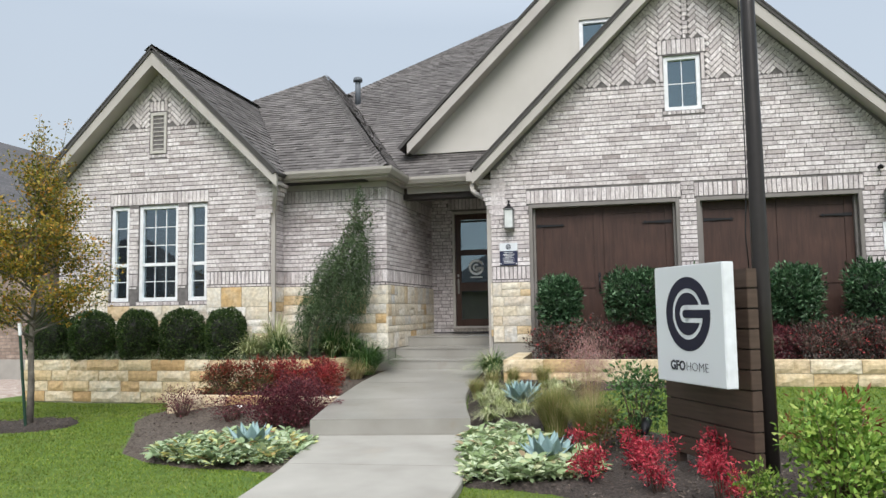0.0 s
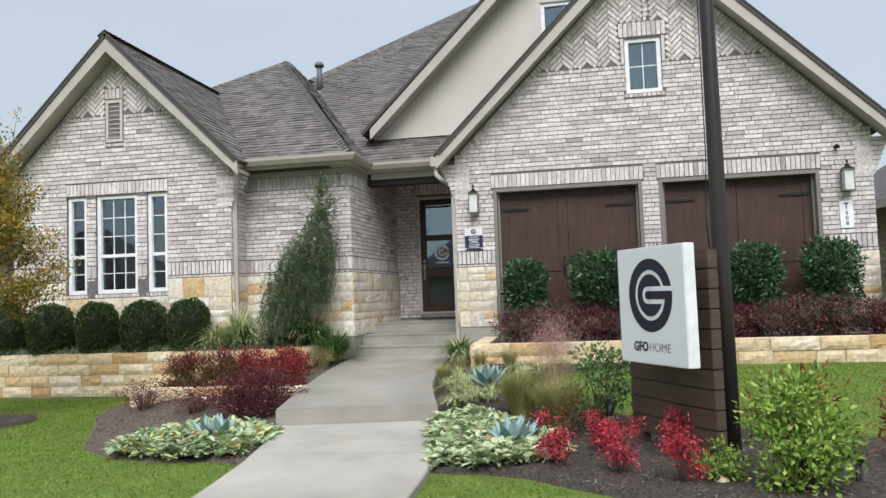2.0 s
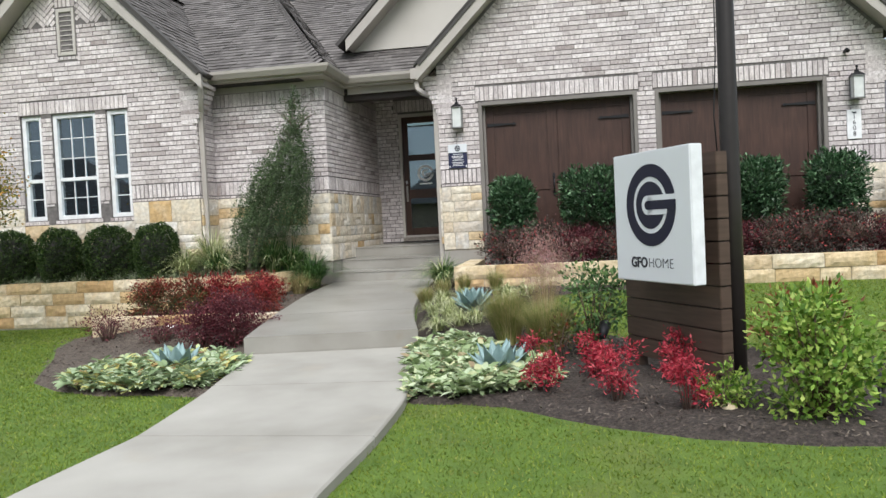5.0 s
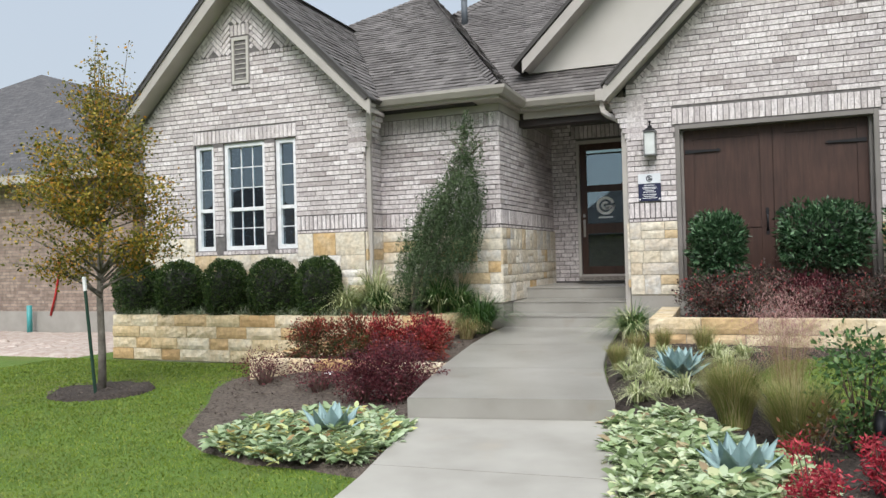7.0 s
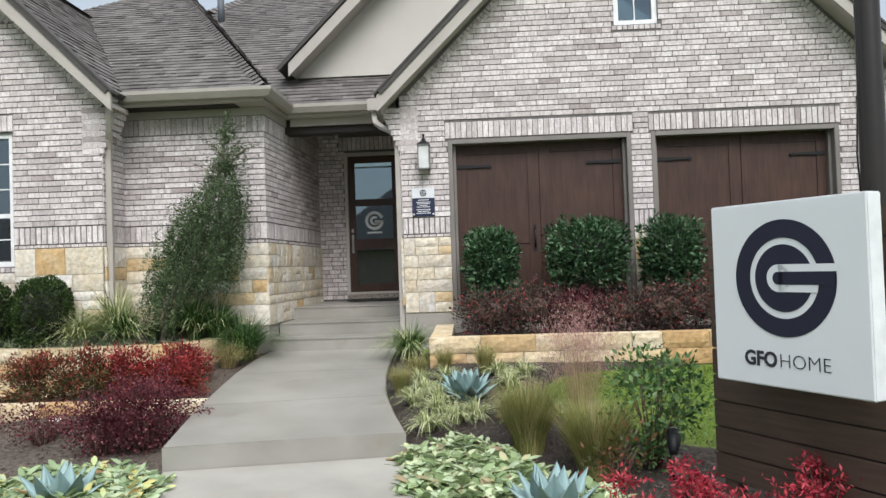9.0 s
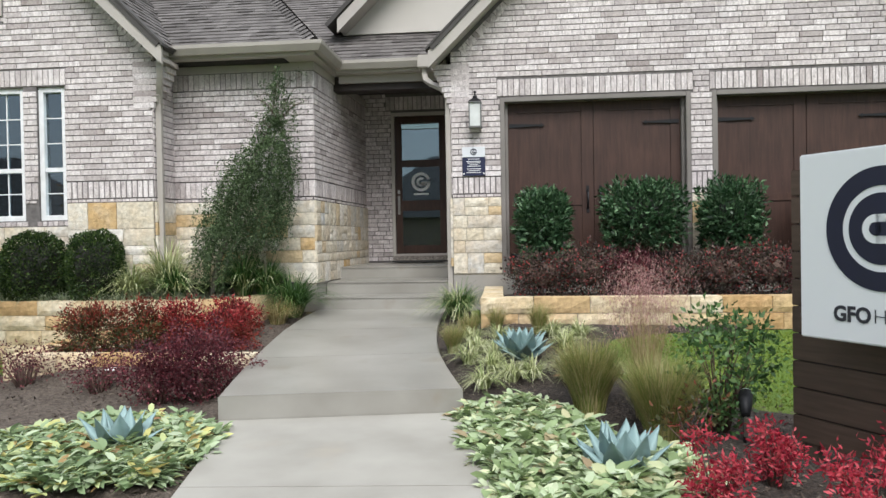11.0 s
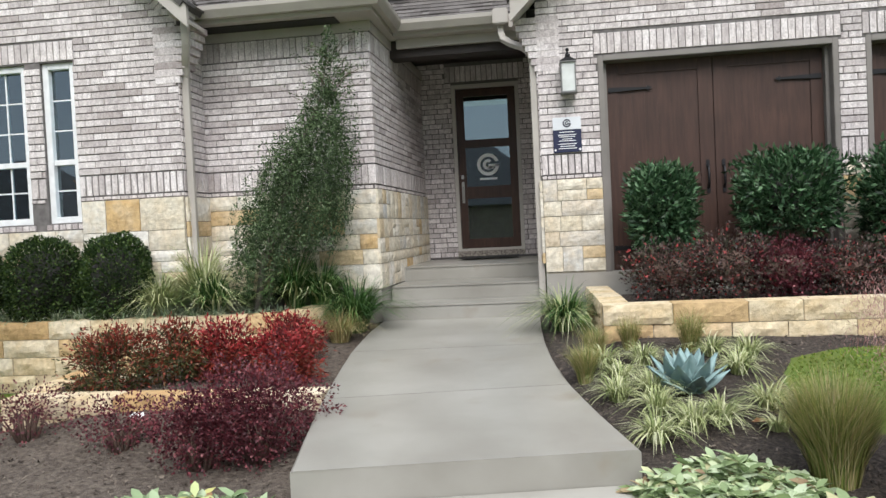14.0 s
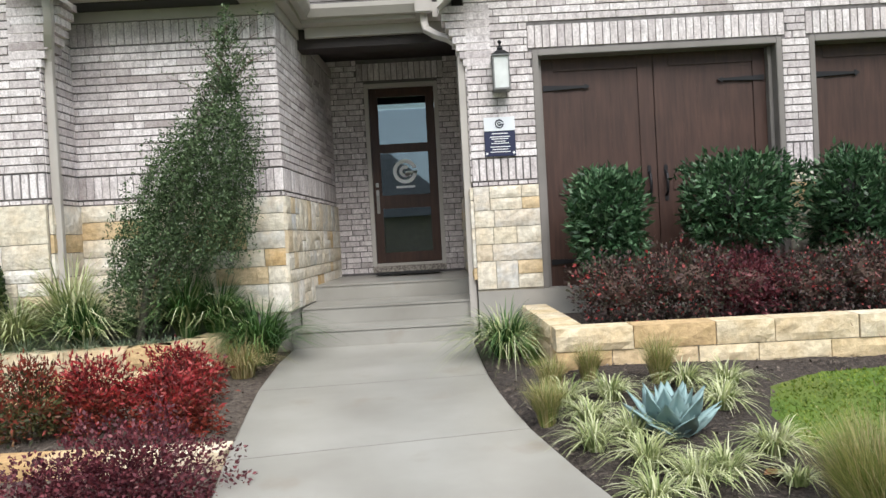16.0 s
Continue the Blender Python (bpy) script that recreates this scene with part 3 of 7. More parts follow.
def wall(name, poly, holes, to_world, thick, label):
    """A wall core in its own u, v with holes, thick metres deep behind its face; to_world(u, v, d) gives the place."""
    us = sorted({u for u, _ in poly} | {h for H in holes for h in H[:2]})
    bm = bmesh.new()
    vlim = sorted({v for _, v in poly} | {h for H in holes for h in H[2:]})
    lo, hi = vlim[0], vlim[-1]

    def top_at(u, side):
        e = 1e-5 * side
        vs = []
        for i in range(len(poly)):
            (u0, v0), (u1, v1) = poly[i], poly[(i + 1) % len(poly)]
            if (u0 <= u + e) != (u1 <= u + e):
                vs.append(v0 + (u + e - u0) / (u1 - u0) * (v1 - v0))
        return min(vs), max(vs)

    for a, b in zip(us, us[1:]):
        (b0, t0), (b1, t1) = top_at(a, 1), top_at(b, -1)
        mid_u = (a + b) / 2
        cuts = sorted([(H[2], H[3]) for H in holes if H[0] < mid_u < H[1]])
        lo0, lo1 = b0, b1
        pieces = []
        for h0, h1 in cuts:
            pieces.append((lo0, lo1, h0, h0))
            lo0 = lo1 = h1
        pieces.append((lo0, lo1, t0, t1))
        for p0, p1, q0, q1 in pieces:
            if max(q0 - p0, q1 - p1) < 0.002:
                continue
            c = [(a, p0), (b, p1), (b, q1), (a, q0)]
            f = [bm.verts.new(to_world(u, v, 0)) for u, v in c]
            k = [bm.verts.new(to_world(u, v, thick)) for u, v in c]
            bm.faces.new(f)
            bm.faces.new(k[::-1])
            for i in range(4):
                j = (i + 1) % 4
                bm.faces.new((f[i], k[i], k[j], f[j]))
    bmesh.ops.remove_doubles(bm, verts=bm.verts, dist=0.0005)
    bmesh.ops.recalc_face_normals(bm, faces=bm.faces)
    ob = part(name, bm, M["mortar"], None, label)
    ob["kind"] = "structure"
    return ob


front = lambda y: (lambda u, v, d: (u, y + d, v))
LG_POLY = [(XL0, BASE), (XL1, BASE), (XL1, 4.72), (-6.3, 6.82), (XL0, 4.72)]
WIN = [(-7.34, -6.95, 2.43, 4.19), (-6.76, -5.95, 2.43, 4.19), (-5.76, -5.37, 2.43, 4.19)]
wall_L = wall("wall_left", LG_POLY, WIN, front(LGY), 0.25, "pale brick gabled front wall with three windows")
wall_B = wall("wall_bay", [(XL1, BASE), (BX1, BASE), (BX1, 4.46), (XL1, 4.46)], [], front(BAYY), 0.25, "pale brick wall under a gutter")
side = lambda u, v, d: SIDE_M @ Vector((u, d, v))
wall_S = wall("wall_side", [(BAYY + 0.25, BASE), (DOORY, BASE), (DOORY, 4.46), (BAYY + 0.25, 4.46)], [], side, 0.25, "pale brick side wall of the porch")
DOOR = (-1.63, -0.63, 1.73, 4.29)
wall_D = wall("wall_door", [(BX1 - 0.1, BASE), (GX0 + 0.2, BASE), (GX0 + 0.2, 4.9), (BX1 - 0.1, 4.9)], [DOOR], front(DOORY), 0.25, "shaded brick wall around the front door")
GC = (GX0 + GX1) / 2
G_POLY = [(GX0, BASE), (GX1, BASE), (GX1, 4.7), (GC, 8.05), (GX0, 4.7)]
G1, G2 = (0.31, 2.82, 1.55, 3.99), (3.09, 5.60, 1.55, 3.99)
SW = (2.65, 3.25, 5.48, 6.43)
wall_G = wall("wall_garage", G_POLY, [G1, G2, SW], front(GARY), 0.25, "pale brick gabled garage wall with two door openings")
gside = lambda u, v, d: (GX0 + d, u, v)
wall_P = wall("wall_pier", [(GARY + 0.25, BASE), (DOORY, BASE), (DOORY, 4.46), (GARY + 0.25, 4.46)], [], gside, 0.25, "brick side wall of the garage along the porch")


# ==== roofs ====
def roof_plane(name, pts, label, down, thick=0.06, courses=True, seed=1, skip=None):
    """A roof slope: pts is its outline in space (flat); down: the way the water runs in plan."""
    P = [Vector(p) for p in pts]
    n = (P[1] - P[0]).cross(P[2] - P[0]).normalized()
    if n.z < 0:
        n = -n
    d = Vector((*down, 0))
    vdir = (n * n.dot(d) - d).normalized()
    if vdir.z < 0:
        vdir = -vdir
    udir = vdir.cross(n)
    o = P[0]
    bm = bmesh.new()
    a = [bm.verts.new(p) for p in P]
    b = [bm.verts.new(p - n * thick) for p in P]
    bm.faces.new(a)
    bm.faces.new(b[::-1])
    for i in range(len(P)):
        j = (i + 1) % len(P)
        bm.faces.new((a[i], b[i], b[j], a[j]))
    bmesh.ops.recalc_face_normals(bm, faces=bm.faces)
    ob = part(name, bm, M["underlay"], None, label)
    ob["kind"] = "structure"
    if not courses:
        return ob
    rg = rnd.Random(seed)
    poly = [((p - o).dot(udir), (p - o).dot(vdir)) for p in P]
    vmin, vmax = min(v for _, v in poly), max(v for _, v in poly)
    verts, faces = [], []
    h = 0.143
    v = vmin
    while v < vmax:
        mids = [spans(poly, v + 0.01), spans(poly, min(v + h * 0.5, vmax - 0.001)), spans(poly, v + h - 0.01)]
        run = mids[1]
        for u0, u1 in run:
            u = u0 - rg.random() * 0.2
            while u < u1:
                w = rg.choice((0.09, 0.12, 0.15, 0.19, 0.24)) * rg.uniform(0.9, 1.1)
                x0, x1 = max(u, u0), min(u + w, u1)
                u += w
                if x1 - x0 < 0.02:
                    continue
                lift = rg.choice((0.012, 0.012, 0.022))
                k = len(verts)
                lo = v - 0.012 * (lift > 0.015)
                for uu, vv, nn in ((x0, lo, lift), (x1, lo, lift), (x1, v + h, 0.002), (x0, v + h, 0.002), (x0, lo, 0), (x1, lo, 0)):
                    verts.append(o + udir * uu + vdir * vv + n * (nn + 0.002))
                faces += [(k, k + 1, k + 2, k + 3), (k + 4, k + 5, k + 1, k), (k + 5, k + 2, k + 1, k + 5), (k + 4, k, k + 3, k + 4)]
        v += h
    fs = [f for f in faces if len(set(f)) == 4] + [tuple(dict.fromkeys(f)) for f in faces if len(set(f)) == 3]
    sh = mesh_ob("shingles", verts, fs, M["shingle"], ob, "grey-brown asphalt shingles", "stuff")
    return ob


def ridge_caps(p, q, parent_label, width=0.15):
    p, q = Vector(p), Vector(q)
    length = (q - p).length
    d = (q - p).normalized()
    s = d.cross(Vector((0, 0, 1))).normalized()
    up = s.cross(d).normalized()
    bm = bmesh.new()
    rg = rnd.Random(int(length * 1000))
    t = 0.0
    while t < length - 0.05:
        e = min(t + 0.15, length)
        a, b = p + d * t, p + d * e
        vs = [bm.verts.new(c) for c in (a - s * width - up * 0.07, a + up * 0.035, a + s * width - up * 0.07, b + s * width - up * 0.09, b + up * 0.015, b - s * width - up * 0.09)]
        bm.faces.new((vs[0], vs[1], vs[4], vs[5]))
        bm.faces.new((vs[1], vs[2], vs[3], vs[4]))
        t += 0.145
    bmesh.ops.recalc_face_normals(bm, faces=bm.faces)
    ob = part("ridge_cap", bm, M["shingle"], None, parent_label)
    ob["kind"] = "structure"


WE = 12.27           # front eave of the wing
SX = BX1 + 0.15      # side eave of the wing
MY = 13.42           # front eave of the main roof
FS = 0.65
wing_apex = (-5.35, 17.69, 8.215)
zf = lambda y: EAVE + FS * (y - WE)
# left gable roof
GLX, GLZ = -6.3, 7.02
sl = (GLZ - 4.60) / (GLX + 8.72)
roof_plane("roof_left_gable", [(GLX, 11.72, GLZ), (GLX, 16.3, GLZ), (-3.88, 12.27, 4.60), (-3.88, 11.72, 4.60)], "grey shingle slope of the left gable", (1, 0), seed=2)
roof_plane("roof_left_gable", [(GLX, 11.72, GLZ), (-8.72, 11.72, 4.60), (-8.72, 16.3, 4.60), (GLX, 16.3, GLZ)], "grey shingle slope of the left gable", (-1, 0), seed=3)
ridge_caps((GLX, 11.72, GLZ + 0.02), (GLX, 16.1, GLZ + 0.02), "grey shingle ridge cap")
# wing
roof_plane("roof_wing", [(-4.0, WE, EAVE), (SX, WE, EAVE), wing_apex, (-6.65, 16.18, zf(16.18)), (-4.0, WE, EAVE)][:4], "grey shingle front slope of the wing", (0, -1), seed=4)
roof_plane("roof_wing", [(SX, WE, EAVE), (SX, MY, EAVE), (-4.88, 18.15, 7.8), wing_apex], "grey shingle side slope of the wing", (1, 0), seed=5)
ridge_caps((SX, WE, EAVE + 0.03), (wing_apex[0], wing_apex[1], wing_apex[2] + 0.03), "grey shingle hip cap")
ridge_caps(wing_apex, (-6.65, 16.18, zf(16.18)), "grey shingle hip cap")
# main roof
roof_plane("roof_main", [(SX, MY, EAVE), (-0.3, MY, EAVE), (3.0, MY + 3.2, EAVE + 2.08), (5.0, MY + 3.2, EAVE + 2.08), (2.44, 24.84, 12.1), (-1.11, 24.84, 12.1), (-4.88, 18.15, 7.75)], "grey shingle main front slope", (0, -1), seed=6)
roof_plane("roof_main", [(-4.88, 18.15, 7.74), (-1.11, 24.84, 12.0), (-1.11, 30, 12.0), (-9.0, 30, 3.6), (-9.0, 18.15, 2.7)], "grey shingle main side slope", (-1, 0), courses=False)
ridge_caps((-4.88, 18.15, 7.83), (-1.11, 24.84, 12.08), "grey shingle hip cap")
# garage gable
GAZ = 8.24
gt = 3.62
gz0 = GAZ - gt
roof_plane("roof_garage", [(GC, 12.55, GAZ), (GC - gt, 12.55, gz0), (GC - gt, 14.0, gz0), (GC - 3.0, 16.2, GAZ - 3.0), (GC, 19.0, GAZ)], "grey shingle slope of the garage gable", (-1, 0), courses=False)
roof_plane("roof_garage", [(GC, 12.55, GAZ), (GC, 19.0, GAZ), (GC + gt, 19.0, gz0), (GC + gt, 12.55, gz0)], "grey shingle slope of the garage gable", (1, 0), courses=False)


def rake(name, x_low, z_low, x_top, z_top, y0, y1, width, label, soffit=0.4, foot=True):
    """A sloping fascia board of a gable with its soffit behind."""
    bm = bm_prism([(x_low, z_low - width), (x_low, z_low), (x_top, z_top), (x_top, z_top - width * 1.38)], y0, y1)
    ob = part(name, bm, M["trim"], None, label)
    ob["kind"] = "structure"
    s = 1 if x_top > x_low else -1
    bm = bm_prism([(x_low + s * 0.02, z_low - width * 0.75), (x_low + s * 0.02, z_low - width * 0.75 + 0.03), (x_top, z_top - width * 1.13 + 0.03), (x_top, z_top - width * 1.13)], y1, y1 + soffit)
    ob = part("soffit", bm, M["trim"], None, "taupe painted soffit under the gable eave")
    ob["kind"] = "structure"
    # drip edge
    bm = bm_prism([(x_low - s * 0.03, z_low + 0.0), (x_low - s * 0.03, z_low + 0.035), (x_top, z_top + 0.045), (x_top, z_top + 0.01)], y0 - 0.03, y1 + 0.1)
    ob = part("roof_edge", bm, M["underlay"], None, "dark shingle edge along the gable")
    ob["kind"] = "structure"


rake("fascia", -8.74, 4.56, GLX, GLZ - 0.03, 11.74, 11.79, 0.22, "taupe painted rake board")
rake("fascia", -3.86, 4.56, GLX, GLZ - 0.03, 11.74, 11.79, 0.22, "taupe painted rake board")
rake("fascia", GC - gt - 0.02, gz0 - 0.05, GC, GAZ - 0.03, 12.57, 12.62, 0.22, "taupe painted rake board", 0.36)
rake("fascia", GC + gt + 0.02, gz0 - 0.05, GC, GAZ - 0.03, 12.57, 12.62, 0.22, "taupe painted rake board", 0.36)
# stucco gable above the porch roof
SGY, SGX, SGZ = 14.3, 1.75, 9.35
st = wall("wall_stucco", [(-2.1, 5.3), (6.0, 5.3), (SGX, 9.5), (-2.1, 5.65)], [(1.22, 2.1, 6.68, 7.73)], front(SGY), 0.2, "cream stucco gable wall with a small window")
st.data.materials[0] = M["stucco"]
rake("fascia", -2.13, 5.43, SGX, 9.28, SGY - 0.42, SGY - 0.37, 0.2, "taupe painted rake board of the upper gable", 0.37)
rake("fascia", 6.0, 5.15, SGX, 9.28, SGY - 0.42, SGY - 0.37, 0.2, "taupe painted rake board of the upper gable", 0.37)
roof_plane("roof_upper_gable", [(-2.32, SGY - 0.44, 5.36), (SGX, SGY - 0.44, 9.34), (SGX, 20.4, 9.34), (-2.32, 15.2, 5.36)], "grey shingle slope of the upper gable", (-1, 0), courses=False)
roof_plane("roof_upper_gable", [(6.0, SGY - 0.44, 5.2), (SGX, SGY - 0.44, 9.34), (SGX, 20.4, 9.34), (6.0, 20.4, 5.2)], "grey shingle slope of the upper gable", (1, 0), courses=False)


# ==== eaves and gutters ====
def gutter(name, pts, label):
    """A K-style gutter along a level line in plan; the outer side lies to the right of the way it runs."""
    prof = [(0.0, 0.0), (0.07, 0.0), (0.09, 0.03), (0.12, 0.075), (0.125, 0.12), (0.105, 0.12), (0.1, 0.10), (0.0, 0.10)]
    bm = bmesh.new()
    P = [Vector((*p, 0)) for p in pts]
    rings = []
    for i, p in enumerate(P):
        a = (p - P[i - 1]).normalized() if i else (P[1] - P[0]).normalized()
        b = (P[i + 1] - p).normalized() if i < len(P) - 1 else a
        na, nb = Vector((a.y, -a.x, 0)), Vector((b.y, -b.x, 0))
        m = (na + nb).normalized()
        k = 1 / max(0.3, m.dot(na))
        rings.append([bm.verts.new(Vector((p.x, p.y, EAVE - 0.13 + h)) + m * k * o) for o, h in prof])
    for q, s in zip(rings, rings[1:]):
        for k in range(len(prof)):
            bm.faces.new((q[k], q[(k + 1) % len(prof)], s[(k + 1) % len(prof)], s[k]))
    bm.faces.new(rings[0][::-1])
    bm.faces.new(rings[-1])
    bmesh.ops.recalc_face_normals(bm, faces=bm.faces)
    return part(name, bm, M["trim"], None, label)


g = gutter("gutter", [(-4.02, WE - 0.0), (SX, WE), (SX, MY), (-0.68, MY)], "taupe painted metal gutter along the eaves")
tagged(g, category="gutter")
# soffits and friezes
for x0, x1, y0, y1 in ((-4.15, SX - 0.004, WE + 0.004, BAYY + 0.02), (BX1 - 0.02, SX - 0.008, BAYY + 0.024, MY + 0.3), (SX - 0.004, -0.45, MY + 0.004, MY + 0.22)):
    o = part("eave_box", bm_box(x0, x1, y0, y1, EAVE - 0.17, EAVE - 0.01), M["trim"], None, "taupe painted fascia and soffit under the gutter")
    o["kind"] = "structure"
for x0, x1, y0, y1 in ((-4.19, BX1 + 0.03, BAYY - 0.035, BAYY - 0.013), (SX - 0.0, -0.45, MY + 0.16, MY + 0.22)):
    o = part("frieze", bm_box(x0, x1, y0, y1, EAVE - 0.28, EAVE - 0.171), M["trim"], None, "taupe painted frieze board under the soffit")
    o["kind"] = "structure"
o = part("beam", bm_box(BX1 + 0.003, GX0 + 0.1, MY + 0.23, MY + 0.5, 4.30, 4.62), M["beam"], None, "dark brown stained porch beam")
o["kind"] = "structure"
o = part("porch_ceiling", bm_box(BX1 - 0.1, GX0 + 0.2, MY + 0.2, DOORY + 0.1, 4.62, 4.66), M["beam"], None, "dark porch ceiling")
o["kind"] = "structure"
for nm, x0, x1, y0, y1 in (("foundation", XL0, XL1, LGY - 0.0, LGY + 0.3), ("foundation", XL1 + .003, BX1, BAYY, BAYY + 0.3), ("foundation", GX0, GX1, GARY - 0.02, GARY + 0.3)):
    o = part(nm, bm_box(x0, x1, y0, y1, 0.3, BASE), M["foundation"], None, "grey concrete foundation edge")
    o["kind"] = "structure"


def along_side(name, y0, y1, d0, d1, z0, z1, m, label):
    """A board or block along the porch side wall, from d0 to d1 out of its face."""
    v, f = box_geo(y0, y1, -d1, -d0, z0, z1)
    return mesh_ob(name, [SIDE_M @ Vector(c) for c in v], f, m, label=label, kind="structure")


along_side("frieze", BAYY - 0.035, DOORY - 0.02, 0.013, 0.035, EAVE - 0.28, EAVE - 0.171, M["trim"], "taupe painted frieze board under the soffit")
along_side("foundation", BAYY - 0.003, 13.9, -0.2, 0.012, 0.3, 1.53, M["foundation"], "grey concrete foundation edge")
along_side("stone_joint", BAYY, DOORY - 0.02, 0.002, 0.012, BASE - 0.08, STONE_TOP, M["joint"], "sandy mortar behind the stones")
v, f = box_geo(XL1 - 0.25, XL1, LGY + 0.25, BAYY - 0.002, BASE, 4.6)
wall_R = mesh_ob("wall_return", v, f, M["mortar"], label="narrow brick return wall between the left gable and the bay", kind="structure")


# back of the house, and inner rooms whose darkness is put into their colour
def shell(x0, x1, y0, y1, z0, z1, label, m=None):
    o = part("wall_back", bm_box(x0, x1, y0, y1, z0, z1), m or M["brick_far"], None, label)
    o["kind"] = "structure"


shell(XL0, XL0 + 0.25, LGY + 0.26, 26, 0.3, 4.6, "brick outer wall of the house")
shell(GX1 - 0.25, GX1, GARY + 0.26, 26, 0.3, 4.6, "brick outer wall of the house")
shell(XL0, GX1, 26, 26.25, 0.3, 4.6, "brick rear wall of the house")
shell(XL0 + 0.3, BX1 - 0.3, 15.2, 15.3, 1.5, 4.5, "inner wall of the front room, coloured near-black as shade", M["dark"])
shell(XL0 + 0.3, BX1 - 0.3, LGY + 0.3, 15.2, 1.5, 1.55, "floor of the front room, coloured near-black as shade", M["dark"])
shell(BX1, GX0, 19.0, 19.1, 1.5, 4.5, "inner wall of the hall, coloured near-black as shade", M["dark"])
shell(BX1, GX0, DOORY + 0.26, 19.0, 1.6, 1.7, "floor of the hall, coloured near-black as shade", M["dark"])
shell(BX1 - 0.3, BX1 - 0.2, DOORY + 0.26, 19.0, 1.6, 4.6, "inner wall of the hall, coloured near-black as shade", M["dark"])
shell(GX0 + 0.3, GX0 + 0.4, DOORY + 0.26, 19.0, 1.6, 4.6, "inner wall of the hall, coloured near-black as shade", M["dark"])
shell(BX1 - 0.3, GX0 + 0.4, DOORY + 0.26, 19.0, 4.6, 4.65, "hall ceiling, coloured near-black as shade", M["dark"])
shell(XL0 + 0.3, BX1 - 0.3, LGY + 0.3, 15.2, 4.5, 4.55, "ceiling of the front room, coloured near-black as shade", M["dark"])


# ==== windows ====
def window(name, x0, x1, z0, z1, y, cols, rows, meet, label, curtain=None):
    """A white window in a hole: frame, sash bars, panes."""
    w = empty(name, ((x0 + x1) / 2, y, z0), label, "window", "structure")
    m = w.matrix_world.inverted()
    ox, oz = (x0 + x1) / 2, z0

    def add(nm, a, b, c, d, e, f, mat, lb="", bev=0.004):
        bm = bm_box(a - ox, b - ox, c, d, e - oz, f - oz, bev)
        return part(nm, bm, mat, w, lb)

    fw = 0.07
    bm = bm_box(x0 - ox, x0 + fw - ox, 0.035, 0.12, 0, z1 - z0, 0.004)
    bm_box(x1 - fw - ox, x1 - ox, 0.035, 0.12, 0, z1 - z0, 0.004, bm)
    bm_box(x0 + fw - ox, x1 - fw - ox, 0.035, 0.12, 0, fw, 0.004, bm)
    bm_box(x0 + fw - ox, x1 - fw - ox, 0.035, 0.12, z1 - z0 - fw, z1 - z0, 0.004, bm)
    part("window_frame", bm, M["white"], w, "white vinyl frame")
    sashes = [(z0 + fw, z1 - fw)] if meet is None else [(z0 + fw, meet - 0.02), (meet + 0.02, z1 - fw)]
    if meet is not None:
        add("meeting_rail", x0 + fw + 0.001, x1 - fw - 0.001, 0.05, 0.115, meet - 0.03, meet + 0.03, M["white"])
    for si, (a, b) in enumerate(sashes):
        yy = 0.095
        for c in range(cols):
            for r in range(rows[si]):
                xa = x0 + fw + (x1 - x0 - 2 * fw) * c / cols
                xb = x0 + fw + (x1 - x0 - 2 * fw) * (c + 1) / cols
                za, zb = a + (b - a) * r / rows[si], a + (b - a) * (r + 1) / rows[si]
                p = add("pane", xa + 0.001, xb - 0.001, yy, yy + 0.006, za + 0.001, zb - 0.001, M["glass"], bev=0)
                p.visible_shadow = False
        for c in range(1, cols):
            xc = x0 + fw + (x1 - x0 - 2 * fw) * c / cols
            add("glazing_bar", xc - 0.007, xc + 0.007, yy - 0.012, yy + 0.0, a, b, M["white"], bev=0)
        for r in range(1, rows[si]):
            zc = a + (b - a) * r / rows[si]
            add("glazing_bar", x0 + fw + 0.001, x1 - fw - 0.001, yy - 0.011, yy + 0.0, zc - 0.007, zc + 0.007, M["white"], bev=0)
    w.matrix_world = pose(ox, y, oz)
    return w


def curtain_panel(x0, x1, y, z0, z1, label="pale green-white sheer curtain hanging behind the window"):
    bm = bmesh.new()
    n = int((x1 - x0) / 0.012)
    rows = []
    for i in range(n + 1):
        x = x0 + (x1 - x0) * i / n
        dy = 0.022 * math.sin(x * 70) + 0.01 * math.sin(x * 31)
        rows.append((bm.verts.new((x, y + dy, z0)), bm.verts.new((x, y + dy, z1))))
    for (a, b), (c, d) in zip(rows, rows[1:]):
        bm.faces.new((a, c, d, b)).smooth = True
    o = part("curtain", bm, M["curtain"], None, label)
    sm = o.modifiers.new("thick", 'SOLIDIFY')
    sm.thickness = 0.003
    return tagged(o, category="curtain")


window("window_left", *WIN[0], LGY, 1, (2, 3), 3.10, "narrow white single-hung window with grey-green glass")
window("window_middle", *WIN[1], LGY, 3, (2, 3), 3.10, "wide white single-hung window with glazing bars")
window("window_right", *WIN[2], LGY, 1, (2, 3), 3.10, "narrow white single-hung window with grey-green glass")
window("window_gable", *SW, GARY, 2, (2,), None, "small white four-pane window in the brick gable")
window("window_upper", 1.22, 2.1, 6.68, 7.73, SGY, 2, (2,), None, "white four-pane window in the stucco gable")
curtain_panel(-7.36, -7.06, LGY + 0.17, 1.9, 4.3)
curtain_panel(-6.76, -6.44, LGY + 0.17, 1.9, 4.3)
curtain_panel(-5.76, -5.54, LGY + 0.17, 1.9, 4.3)
o = part("window_trim", bm_box(1.08, 1.21, SGY - 0.02, SGY, 6.62, 7.84, 0.004), M["stucco"], None, "cream stucco band around the window")
o["kind"] = "structure"
